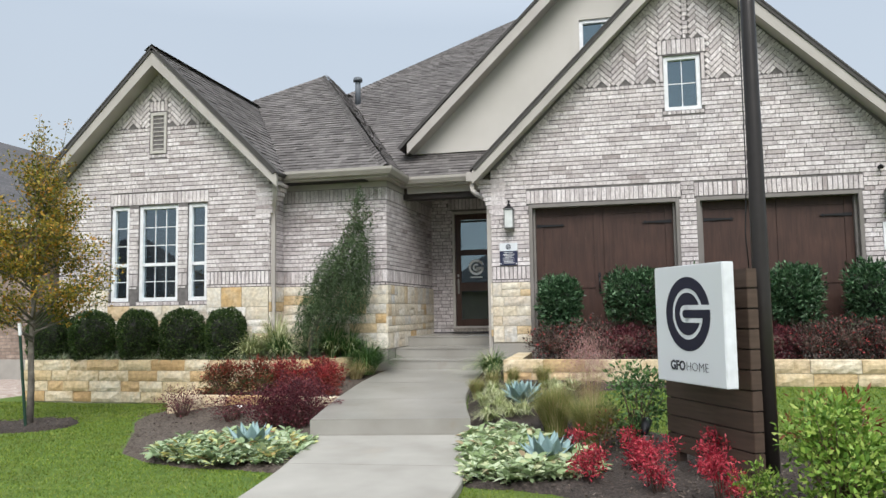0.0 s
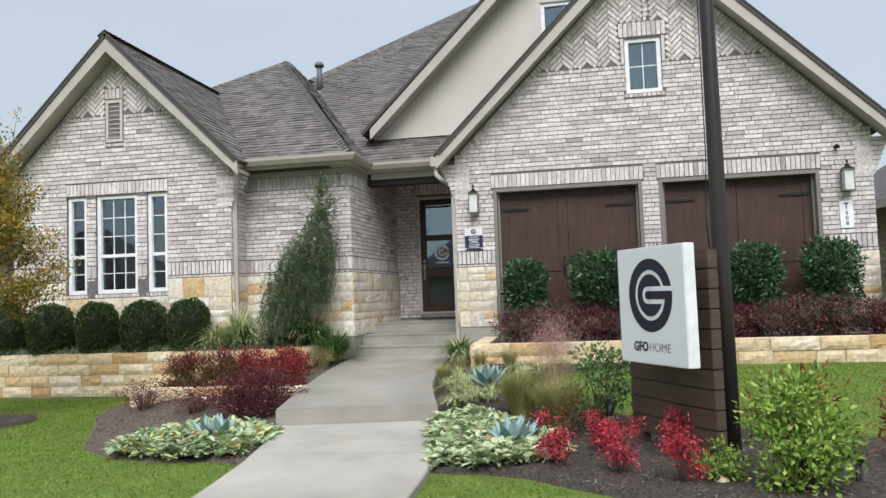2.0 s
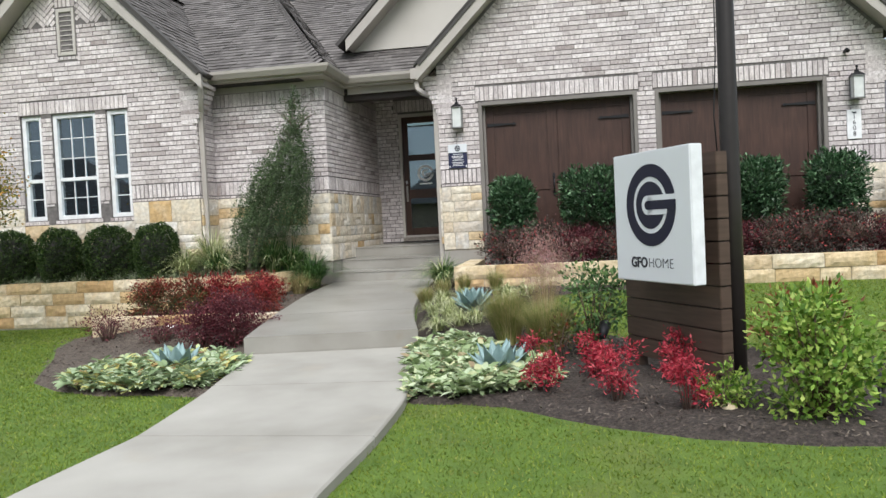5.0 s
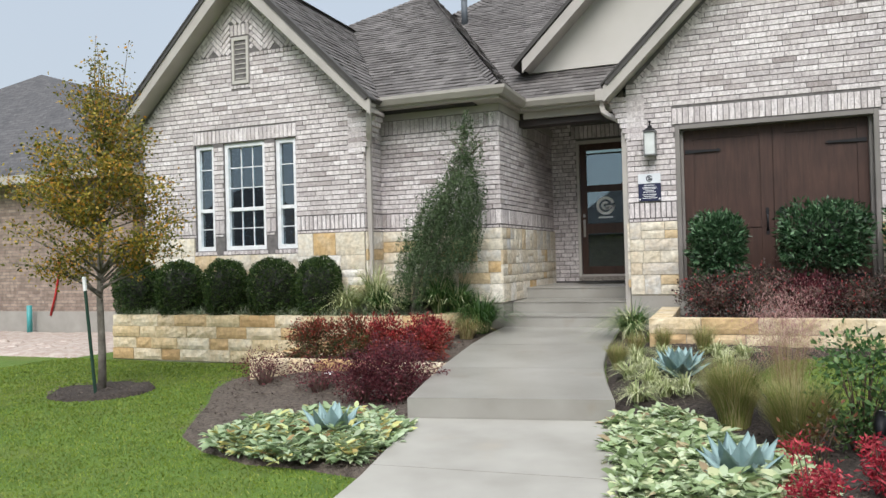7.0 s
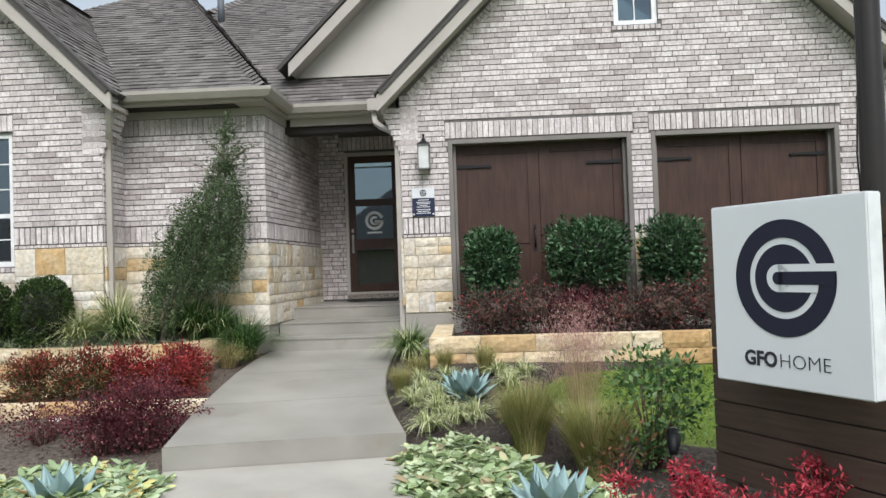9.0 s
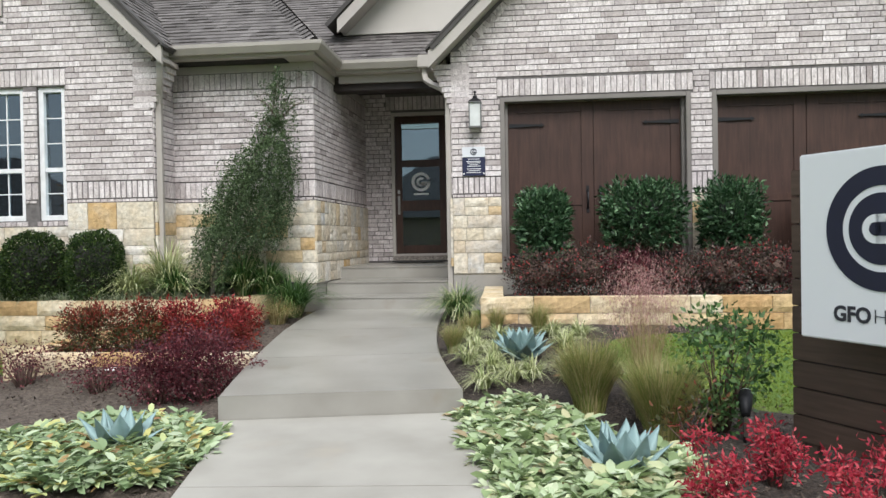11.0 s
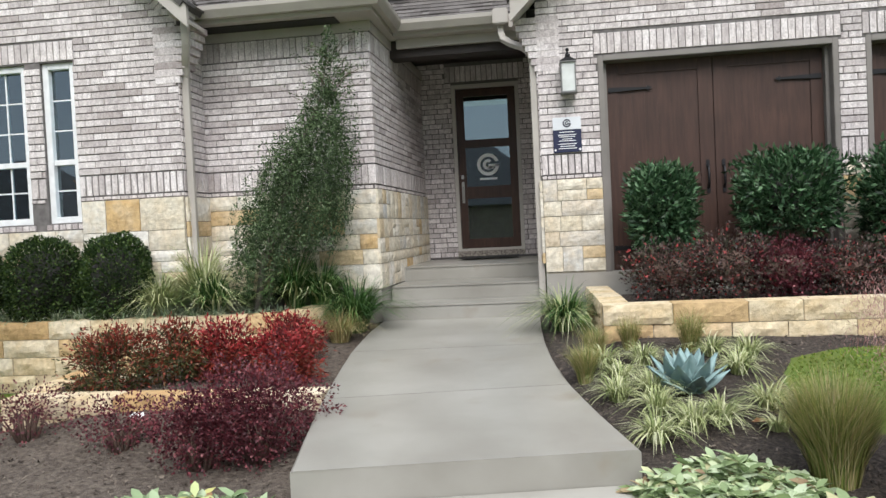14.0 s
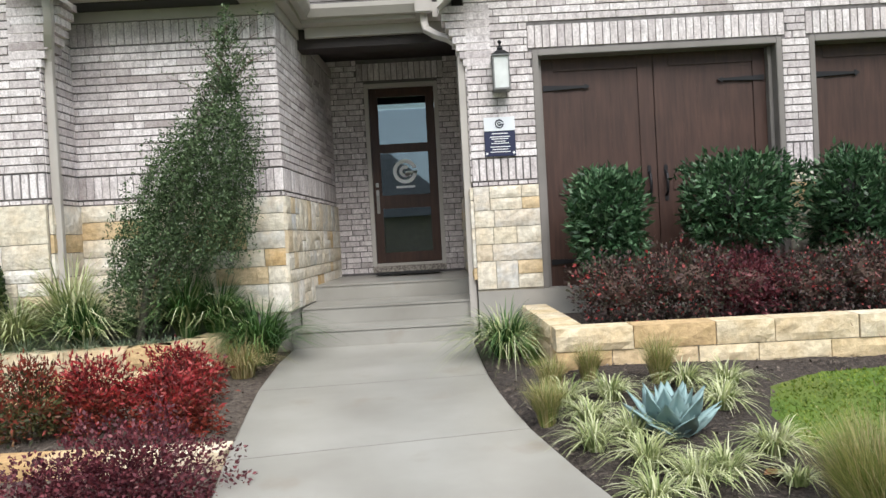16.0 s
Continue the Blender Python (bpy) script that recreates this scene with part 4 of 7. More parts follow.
# near-black panels stand in for the unlit rooms behind the two gable windows
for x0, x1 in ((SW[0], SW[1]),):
    o = part("window_back", bm_box(x0 - 0.1, x1 + 0.1, GARY + 0.3, GARY + 0.34, 5.3, 6.6), M["dark"], None, "near-black panel standing in for the unlit room behind the gable window")
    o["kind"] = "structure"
o = part("window_back", bm_box(1.1, 2.2, SGY + 0.3, SGY + 0.34, 6.6, 7.85), M["dark"], None, "near-black panel standing in for the unlit room behind the upper window")
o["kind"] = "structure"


# ==== garage doors ====
def garage_door(x0, x1, label):
    z0, z1 = 1.55, 3.99
    y = GARY
    d = empty("garage_door", ((x0 + x1) / 2, y, z0), label, "garage door", group="garage doors")
    cx = (x0 + x1) / 2
    W = x1 - x0

    def add(nm, bm, mat, lb=""):
        return part(nm, bm, mat, d, lb)

    bm = bm_box(-W / 2, -W / 2 + 0.06, -0.012, 0.2, 0, z1 - z0, 0.006)
    bm_box(W / 2 - 0.06, W / 2, -0.012, 0.2, 0, z1 - z0, 0.006, bm)
    bm_box(-W / 2 + 0.06, W / 2 - 0.06, -0.012, 0.2, z1 - z0 - 0.06, z1 - z0, 0.006, bm)
    bm_box(-W / 2 + 0.061, -W / 2 + 0.10, 0.10, 0.2, 0, z1 - z0 - 0.06, 0.004, bm)
    bm_box(W / 2 - 0.10, W / 2 - 0.061, 0.10, 0.2, 0, z1 - z0 - 0.06, 0.004, bm)
    add("door_casing", bm, M["casing"], "dark taupe painted casing")
    bm = bm_box(-W / 2 + 0.1, W / 2 - 0.1, 0.20, 0.24, 0.0, z1 - z0 - 0.06)
    add("door_slab", bm, M["garage"], "brown stained wood door slab")
    H = z1 - z0 - 0.06
    hw = W / 2 - 0.1
    bm = bm_box(-hw, -hw + 0.13, 0.175, 0.199, 0, H, 0.003)
    bm_box(hw - 0.13, hw, 0.175, 0.199, 0, H, 0.003, bm)
    bm_box(-0.16, -0.004, 0.175, 0.199, 0, H, 0.003, bm)
    bm_box(0.004, 0.16, 0.175, 0.199, 0, H, 0.003, bm)
    for s in (-1, 1):
        a, b = sorted((s * (hw - 0.131), s * 0.161))
        bm_box(a, b, 0.175, 0.199, 0, 0.14, 0.003, bm)
        bm_box(a, b, 0.175, 0.199, H - 0.13, H, 0.003, bm)
        bm_box(a, b, 0.175, 0.199, 0.98, 1.08, 0.003, bm)
    add("rails", bm, M["garage"], "brown wood stiles and rails")
    for s in (-1, 1):
        xs = np.linspace(0.161, hw - 0.131, 7)
        for za, zb in ((0.141, 0.979), (1.081, H - 0.131)):
            for xa, xb in zip(xs, xs[1:]):
                a, b = sorted((s * xa, s * xb))
                add("board", bm_box(a + 0.0002, b - 0.0002, 0.189, 0.199, za, zb), M["garage"])
    for s in (-1, 1):
        for zz in (0.30, H - 0.30):
            bm = bmesh.new()
            x_in = s * (hw - 0.50)
            x_out = s * (hw - 0.02)
            pts = [(x_out, zz - 0.028), (x_out, zz + 0.028), (x_in + s * 0.06, zz + 0.012), (x_in + s * 0.05, zz + 0.03), (x_in, zz), (x_in + s * 0.05, zz - 0.03), (x_in + s * 0.06, zz - 0.012)]
            bm_prism(pts, 0.160, 0.174, bm)
            add("strap_hinge", bm, M["iron"], "black iron strap hinge")
        bm = bm_tube([(s * 0.085, 0.172, 0.93), (s * 0.085, 0.13, 0.96), (s * 0.085, 0.12, 1.05), (s * 0.085, 0.13, 1.14), (s * 0.085, 0.172, 1.17)], 0.014, 8)
        bm_box(s * 0.085 - 0.02, s * 0.085 + 0.02, 0.165, 0.1745, 1.15, 1.24, 0.006, bm)
        bm_box(s * 0.085 - 0.02, s * 0.085 + 0.02, 0.165, 0.1745, 0.87, 0.95, 0.006, bm)
        add("pull_handle", bm, M["iron"], "black iron pull handle")
    return d


garage_door(G1[0], G1[1], "brown stained carriage-style garage door with black iron straps")
garage_door(G2[0], G2[1], "brown stained carriage-style garage door with black iron straps")

# ==== front door ====
fd = empty("door_front", ((DOOR[0] + DOOR[1]) / 2, DOORY, DOOR[2]), "dark brown wooden front door with three glass panes", "door", "structure")
DW = DOOR[1] - DOOR[0]
DH = DOOR[3] - DOOR[2]
bm = bm_box(-DW / 2, -DW / 2 + 0.055, -0.02, 0.12, 0.08, DH, 0.005)
bm_box(DW / 2 - 0.055, DW / 2, -0.02, 0.12, 0.08, DH, 0.005, bm)
bm_box(-DW / 2 + 0.055, DW / 2 - 0.055, -0.02, 0.12, DH - 0.055, DH, 0.005, bm)
bm_box(-DW / 2 + 0.055, DW / 2 - 0.055, -0.02, 0.12, 0.08, 0.115, 0.005, bm)
part("door_frame", bm, M["vent"], fd, "pale taupe painted door frame")
part("threshold", bm_box(-DW / 2 - 0.0, DW / 2, -0.03, 0.12, 0.0, 0.079), M["threshold"], fd, "brick threshold")
hw = DW / 2 - 0.058
ZG = [(0.26, 0.86), (1.04, 1.62), (1.74, 2.38)]
bm = bm_box(-hw, -hw + 0.115, 0.04, 0.085, 0.12, DH - 0.06, 0.004)
bm_box(hw - 0.115, hw, 0.04, 0.085, 0.12, DH - 0.06, 0.004, bm)
zz = [0.12] + [v for p in ZG for v in p] + [DH - 0.06]
for a, b in zip(zz[::2], zz[1::2]):
    bm_box(-hw + 0.115, hw - 0.115, 0.04, 0.085, a, b, 0.004, bm)
part("door_leaf", bm, M["door"], fd, "dark brown wood stiles and rails")
for a, b in ZG:
    p = part("pane", bm_box(-hw + 0.116, hw - 0.116, 0.06, 0.068, a + 0.001, b - 0.001), M["glass"], fd, "clear door glass")
bm = bm_box(-hw + 0.035, -hw + 0.075, 0.030, 0.0395, 0.80, 1.12, 0.004)
bm_tube([(-hw + 0.055, 0.03, 0.82), (-hw + 0.055, -0.01, 0.84), (-hw + 0.055, -0.015, 0.95), (-hw + 0.055, 0.0, 1.03), (-hw + 0.055, 0.03, 1.04)], 0.009, 8, bm)
bm_box(-hw + 0.035, -hw + 0.075, 0.018, 0.0395, 1.16, 1.22, 0.006, bm)
part("door_handle", bm, M["nickel"], fd, "satin metal entry handle with a lock")


def logo(parent, cx, cz, y, r, mat, name="emblem", label="round emblem of rings with a bar", rot=None, thick=0.003):
    """Two rings, broken on one side, and a bar that runs in from the edge; in x, z, at depth y."""
    def arc(bm, r0, r1, a0, a1, n=40):
        pts = [(cx + r1 * math.cos(a), cz + r1 * math.sin(a)) for a in np.linspace(a0, a1, n)]
        pts += [(cx + r0 * math.cos(a), cz + r0 * math.sin(a)) for a in np.linspace(a1, a0, n)]
        for i in range(n - 1):
            q = [pts[i], pts[i + 1], pts[-2 - i], pts[-1 - i]]
            vs = [bm.verts.new((x, y, z)) for x, z in q] + [bm.verts.new((x, y + thick, z)) for x, z in q]
            bm.faces.new(vs[:4][::-1])
            for k in range(4):
                bm.faces.new((vs[k], vs[(k + 1) % 4], vs[4 + (k + 1) % 4], vs[4 + k]))
    bm = bmesh.new()
    arc(bm, r * 0.70, r, radians(18), radians(360))
    arc(bm, r * 0.22, r * 0.48, radians(50), radians(335), 30)
    bm_box(cx + 0.02 * r, cx + 0.985 * r, y, y + thick, cz - 0.21 * r, cz + 0.02 * r, 0, bm)
    bm_box(cx + 0.02 * r, cx + 0.47 * r, y, y + thick, cz - 0.40 * r, cz - 0.19 * r, 0, bm)
    bmesh.ops.remove_doubles(bm, verts=bm.verts, dist=0.0001)
    bmesh.ops.recalc_face_normals(bm, faces=bm.faces)
    return part(name, bm, mat, parent, label)


logo(fd, 0.0, 1.36, 0.052, 0.165, M["frost"], label="frosted round emblem")
part("emblem_line", bm_box(-0.13, 0.13, 0.055, 0.058, 1.135, 1.165), M["frost"], fd)
dm = part("doormat", bm_box(-1.55, -0.72, 15.02, 15.5, 1.722, 1.736, 0.004), M["rubber"], None, "thin black rubber doormat on the porch floor")
tagged(dm, category="doormat")


# ==== bricks and stones ====
def brick_mesh(name, l, h, material, d0=-0.012, d1=0.004):
    """One brick, its long side along x, its face towards -y."""
    a, b, i = l / 2, h / 2, 0.0025
    v = [(-a, d1, -b), (a, d1, -b), (a, d1, b), (-a, d1, b), (-a + i, d0, -b + i), (a - i, d0, -b + i), (a - i, d0, b - i), (-a + i, d0, b - i)]
    f = [(4, 5, 6, 7), (0, 1, 5, 4), (1, 2, 6, 5), (2, 3, 7, 6), (3, 0, 4, 7)]
    return v, f


def lay(owner, pieces, frame_of, focus, limit, material, joined_label):
    """Lays pieces (u, v, length, height, angle): the nearest as bricks of their own, the rest joined. frame_of: the wall's turn and origin."""
    pieces = sorted(pieces, key=lambda p: math.hypot(p[0] - focus[0], p[1] - focus[1]))
    cache = {}
    rg = rnd.Random(len(pieces))
    for u, v, l, h, ang in pieces[:limit]:
        key = (round(l, 2), round(h, 3))
        if key not in cache:
            vv, ff = brick_mesh("brick", key[0], key[1], material)
            me = bpy.data.meshes.new("brick")
            me.from_pydata(vv, [], ff)
            me.materials.append(material)
            cache[key] = me
        ob = new("brick", cache[key])
        ob.parent = owner
        ob.matrix_world = frame_of @ pose(u, rg.uniform(-0.003, 0.003), v, 0, -math.degrees(ang), 0)
    verts, faces = [], []
    for u, v, l, h, ang in pieces[limit:]:
        vv, ff = brick_mesh("", l, h, material)
        c, s = math.cos(ang), math.sin(ang)
        k = len(verts)
        dy = rg.uniform(-0.003, 0.003)
        verts += [frame_of @ Vector((u + x * c - z * s, y + dy, v + x * s + z * c)) for x, y, z in vv]
        faces += [tuple(k + q for q in f) for f in ff]
    if verts:
        mesh_ob("bricks", verts, faces, material, owner, joined_label, "stuff")


def line_inset(poly, v0, v1, pad):
    """The run of u inside a polygon for a course from v0 to v1, kept pad away from slopes."""
    lo, hi = spans(poly, v0 + 0.001), spans(poly, v1 - 0.001)
    if not lo or not hi:
        return []
    a, b = max(lo[0][0], hi[0][0]), min(lo[-1][1], hi[-1][1])
    sl_ = abs(lo[0][0] - hi[0][0]) > 1e-4
    sr_ = abs(lo[-1][1] - hi[-1][1]) > 1e-4
    a, b = a + pad * sl_, b - pad * sr_
    return [(a, b)] if b - a > 0.04 else []


def courses(poly, holes, v0, v1, pad=0.0, seed=1, L=0.285, H=0.066, J=0.0085, JV=0.006):
    rg = rnd.Random(seed)
    out = []
    n = max(1, round((v1 - v0) / (H + J)))
    step = (v1 - v0) / n
    for i in range(n):
        a, b = v0 + i * step, v0 + (i + 1) * step
        for s, e in cut(line_inset(poly, a, b, pad), holes, a, b):
            u = s - (0.0 if i % 2 else (L + J) / 2) - rg.choice((0, 0, 0.05, 0.09)) - ((s * 3.7) % (L + J) if s > poly[0][0] + 0.01 else 0)
            while u < e - 0.02:
                w = L + J
                x0, x1 = max(u, s), min(u + w - JV, e)
                if x1 - x0 > 0.025:
                    out.append(((x0 + x1) / 2, (a + b) / 2 + rg.uniform(-0.0012, 0.0012), x1 - x0, step - J, 0.0))
                u += w
    return out


def soldiers(u0, u1, v0, v1, w=0.066, J=0.0102):
    n = max(1, round((u1 - u0) / (w + J)))
    s = (u1 - u0) / n
    return [(u0 + (i + 0.5) * s, (v0 + v1) / 2, s - J, v1 - v0 - J, 0.0) for i in range(n)]


def herringbone(poly, holes, W=0.071, n=4):
    c = s = math.sqrt(0.5)
    us, vs = [p[0] for p in poly], [p[1] for p in poly]
    cx, cy = sum(us) / len(us), min(vs)
    out = []
    R = int(6.0 / W)
    for gx in range(-R, R):
        for gy in range(-R, R):
            t = (gx - gy) % (2 * n)
            if t == 0:
                x, y, ang = (gx + n / 2) * W, (gy + 0.5) * W, math.pi / 4
            elif t == 2 * n - 1:
                x, y, ang = (gx + 0.5) * W, (gy + n / 2) * W, math.pi / 4 + math.pi / 2
            else:
                continue
            u, v = cx + x * c - y * s, cy + x * s + y * c
            if not (min(us) < u < max(us) and min(vs) < v < max(vs)):
                continue
            l, h = (n * W - 0.008), W - 0.008
            ca, sa = math.cos(ang), math.sin(ang)
            run, best = [], []
            for q in range(-12, 13):
                d = q / 12 * l / 2
                good = True
                for e in (-0.18, 0.18):
                    pu, pv = u + d * ca - e * h * sa, v + d * sa + e * h * ca
                    if not inside(poly, pu, pv) or any(a < pu < b and c_ < pv < r for a, b, c_, r in holes):
                        good = False
                run = run + [d] if good else []
                if len(run) > len(best):
                    best = run
            if len(best) > 1:
                d = (best[0] + best[-1]) / 2
                out.append((u + d * ca, v + d * sa, best[-1] - best[0] + (0 if len(best) == 25 else 0.004), h, ang))
    return out


def raking(x0, z0, x1, z1, off, length=0.11, w=0.055):
    """A row of bricks set square to a slope, off below its line."""
    d = Vector((x1 - x0, 0, z1 - z0))
    n = int(d.length / (w + 0.012))
    ang = math.atan2(d.z, d.x)
    nn = Vector((d.z, 0, -d.x)).normalized()
    if nn.z > 0:
        nn = -nn
    return [(x0 + d.x * (i + 0.5) / n + nn.x * off, z0 + d.z * (i + 0.5) / n + nn.z * off, w, length, ang) for i in range(n)]


fr = lambda y: pose(0, y, 0)
# left gable wall
belt = (2.705, 2.93)
VENT = (-6.54, -6.21, 5.14, 5.91)
LW = [(a, b, c, d) for a, b, c, d in WIN]
sold_L = (-7.36, -5.35, 4.20, 4.42)
hole_v = (VENT[0] - 0.02, VENT[1] + 0.02, VENT[2] - 0.08, 6.12)
ps = courses(LG_POLY, LW, 2.655, 2.70, 0.0, 1, L=0.09, H=0.04, J=0.01)
for a, b in cut([(XL0, XL1)], LW, *belt):
    ps += soldiers(a, b, *belt)
ps += courses(LG_POLY, LW + [sold_L, hole_v], 2.935, 5.56, 0.16, 2)
ps += courses(LG_POLY, [hole_v], 5.565, 5.63, 0.16, 3, L=0.066, H=0.055)
ps += soldiers(*sold_L)
ps += soldiers(VENT[0] - 0.02, VENT[1] + 0.02, 5.93, 6.12)
ps += soldiers(VENT[0] - 0.05, VENT[1] + 0.05, 5.065, 5.125)
hb = [(-7.42, 5.635), (-5.18, 5.635), (-6.3, 6.70)]
ps += herringbone(hb, [hole_v])
ps += raking(XL0 + 0.05, 4.74, -6.34, 6.8, 0.12)
ps += raking(XL1 - 0.05, 4.74, -6.26, 6.8, 0.12)
for a, b, c, d in WIN:
    ps += soldiers(a - 0.03, b + 0.03, c - 0.075, c - 0.008, 0.066)
lay(wall_L, ps, fr(LGY), (-5.2, 3.6), 300, M["brick"], "pale grey-beige bricks")
# bay and side
bay_poly = [(XL1, BASE), (BX1, BASE), (BX1, 4.46), (XL1, 4.46)]
ps = courses(bay_poly, [], 2.655, 2.70, 0, 4, L=0.09, H=0.04, J=0.01) + soldiers(XL1 + 0.01, BX1, *belt) + courses(bay_poly, [], 2.935, 4.17, 0, 5) + soldiers(XL1 + 0.01, BX1, 4.175, 4.40)
lay(wall_B, ps, fr(BAYY), (-3.1, 3.6), 300, M["brick"], "pale grey-beige bricks")
side_poly = [(BAYY, BASE), (DOORY, BASE), (DOORY, 4.46), (BAYY, 4.46)]
ps = courses(side_poly, [], 2.655, 2.70, 0, 6, L=0.09, H=0.04, J=0.01) + soldiers(BAYY, DOORY, *belt) + courses(side_poly, [], 2.935, 4.17, 0, 7) + soldiers(BAYY, DOORY, 4.175, 4.40)
lay(wall_S, ps, SIDE_M, (13.6, 3.6), 300, M["brick"], "pale grey-beige bricks")
door_poly = [(BX1 + 0.01, BASE), (GX0, BASE), (GX0, 4.62), (BX1 + 0.01, 4.62)]
ds_ = (-1.72, -0.54, 4.33, 4.57)
ps = courses(door_poly, [DOOR, ds_], 1.725, 4.62, 0, 8, L=0.19) + soldiers(*ds_)
lay(wall_D, ps, fr(DOORY), (-1.8, 3.0), 300, M["brick"], "pale grey-beige bricks in the porch shade")
ret_poly = [(LGY, BASE), (BAYY, BASE), (BAYY, 4.62), (LGY, 4.62)]
ps = courses(ret_poly, [], 2.655, 2.70, 0, 14, L=0.09, H=0.04, J=0.01) + soldiers(LGY, BAYY, *belt) + courses(ret_poly, [], 2.935, 4.55, 0, 15)
lay(wall_R, ps, pose(XL1, 0, 0, 0, 0, 90), (12.4, 3.6), 300, M["brick"], "pale grey-beige bricks")
# garage
sg1, sg2 = (0.27, 2.85, 4.005, 4.24), (3.06, 5.63, 4.005, 4.24)
ssw = (2.56, 3.34, 6.45, 6.70)
swh = (SW[0], SW[1], SW[2], SW[3])
ps = courses(G_POLY, [G1, G2], 2.655, 2.70, 0, 9, L=0.09, H=0.04, J=0.01)
for a, b in cut([(GX0, GX1)], [G1, G2], *belt):
    ps += soldiers(a, b, *belt)
ps += courses(G_POLY, [G1, G2, sg1, sg2, swh, (SW[0] - 0.04, SW[1] + 0.04, 5.40, 5.48)], 2.935, 5.90, 0.16, 10)
ps += courses(G_POLY, [swh], 5.905, 5.97, 0.16, 11, L=0.066, H=0.055)
ps += soldiers(*sg1) + soldiers(*sg2) + soldiers(*ssw) + soldiers(SW[0] - 0.04, SW[1] + 0.04, 5.405, 5.475)
ps += soldiers(SW[0] - 0.07, SW[0] - 0.005, 5.98, 6.44) + soldiers(SW[1] + 0.005, SW[1] + 0.07, 5.98, 6.44)
ps += herringbone([(1.10, 5.975), (4.95, 5.975), (GC, 7.86)], [(SW[0] - 0.075, SW[1] + 0.075, 5.9, 6.45), ssw, (GC - 0.043, GC + 0.043, 6.7, 9)])
ps += courses([(GC - 0.04, 6.71), (GC + 0.04, 6.71), (GC + 0.04, 7.8), (GC - 0.04, 7.8)], [], 6.71, 7.78, 0, 12)
ps += raking(GX0 + 0.05, 4.72, GC - 0.05, 8.0, 0.13)
ps += raking(GX1 - 0.05, 4.72, GC + 0.05, 8.0, 0.13)
lay(wall_G, ps, fr(GARY), (0.6, 3.6), 300, M["brick"], "pale grey-beige bricks")
pier_poly = [(GARY + 0.25, BASE), (DOORY, BASE), (DOORY, 4.46), (GARY + 0.25, 4.46)]
gm = pose(GX0, 0, 0, 0, 0, -90)
ps = [(-u, v, l, h, a) for u, v, l, h, a in courses([(GARY, BASE), (DOORY, BASE), (DOORY, 4.5), (GARY, 4.5)], [], 2.70, 4.46, 0, 13)]
lay(wall_P, ps, gm, (-13, 3), 60, M["brick"], "pale grey-beige bricks")
# stepped brick corbels under the gable feet
for cx, y0, s in ((XL1, LGY, 1), (GX0, GARY, -1), (GX1, GARY, 1)):
    cb = empty("brick_corbel", (cx, y0, 3.9), "stepped pale brick corbel under the gable foot", kind="structure")
    for i in range(8):
        z = 3.86 + i * 0.0762
        o = 0.03 + 0.032 * i
        a, b = sorted((cx - s * 0.25 + s * 0.0, cx + s * o))
        v, f = box_geo(a, b, y0 - 0.014, y0 + 0.24, z + 0.005, z + 0.0762 - 0.006)
        q = mesh_ob("brick", v, f, M["brick"])
        q.parent = cb
        q.matrix_parent_inverse = cb.matrix_world.inverted()


def stone_piece(l, h, depth, rg, nx=5, nz=3, rough=0.02):
    """A rock-faced stone: long side along x, face towards -y, its back at y = depth."""
    bm = bmesh.new()
    sx = rg.uniform(0, 100)
    rows = []
    for j in range(nz + 1):
        r = []
        for i in range(nx + 1):
            x, z = -l / 2 + l * i / nx, -h / 2 + h * j / nz
            edge = i in (0, nx) or j in (0, nz)
            y = 0.0 if edge else -0.003 - rough * (0.45 + noise.noise(Vector((x * 9 + sx, sx, z * 9))))
            if edge:
                x *= 1 - 0.004 * rg.random()
            r.append(bm.verts.new((x, y, z)))
        rows.append(r)
    for a, b in zip(rows, rows[1:]):
        for i in range(nx):
            bm.faces.new((a[i], a[i + 1], b[i + 1], b[i]))
    back = [bm.verts.new((x, depth, z)) for x, z in ((-l / 2, -h / 2), (l / 2, -h / 2), (l / 2, h / 2), (-l / 2, h / 2))]
    bm.faces.new(rows[0][::-1] + [back[0], back[1]])
    bm.faces.new(rows[-1] + [back[2], back[3]])
    bm.faces.new([r[0] for r in rows] + [back[3], back[0]])
    bm.faces.new([r[-1] for r in rows][::-1] + [back[1], back[2]])
    bm.faces.new(back[::-1])
    bmesh.ops.recalc_face_normals(bm, faces=bm.faces)
    return bm


def stone_face(owner, u0, u1, v0, v1, frame_of, seed, holes=(), proud=0.022, sizes=(0.2, 0.62)):
    rg = rnd.Random(seed)
    v = v0
    hs = []
    while v < v1 - 0.02:
        h = rg.choice((0.12, 0.17, 0.22, 0.28))
        if v + h > v1 - 0.09:
            h = v1 - v
        hs.append((v, h))
        v += h
    for v, h in hs:
        for s, e in cut([(u0, u1)], list(holes), v, v + h):
            u = s
            while u < e - 0.01:
                w = rg.uniform(*sizes)
                if e - u - w < 0.16:
                    w = e - u
                split = h > 0.2 and w < 0.35 and rg.random() < 0.4
                for (vv, hh) in (((v, h / 2), (v + h / 2, h / 2)) if split else ((v, h),)):
                    bm = stone_piece(w - 0.007, hh - 0.007, 0.03, rg, rough=0.012)
                    q = part("stone", bm, M["stone"], owner)
                    q.matrix_world = frame_of @ pose(u + w / 2, -proud, vv + hh / 2)
                u += w


def backing(x0, x1, y0, y1, z0, z1):
    v, f = box_geo(x0, x1, y0, y1, z0, z1)
    return mesh_ob("stone_joint", v, f, M["joint"], label="sandy mortar behind the stones", kind="structure")


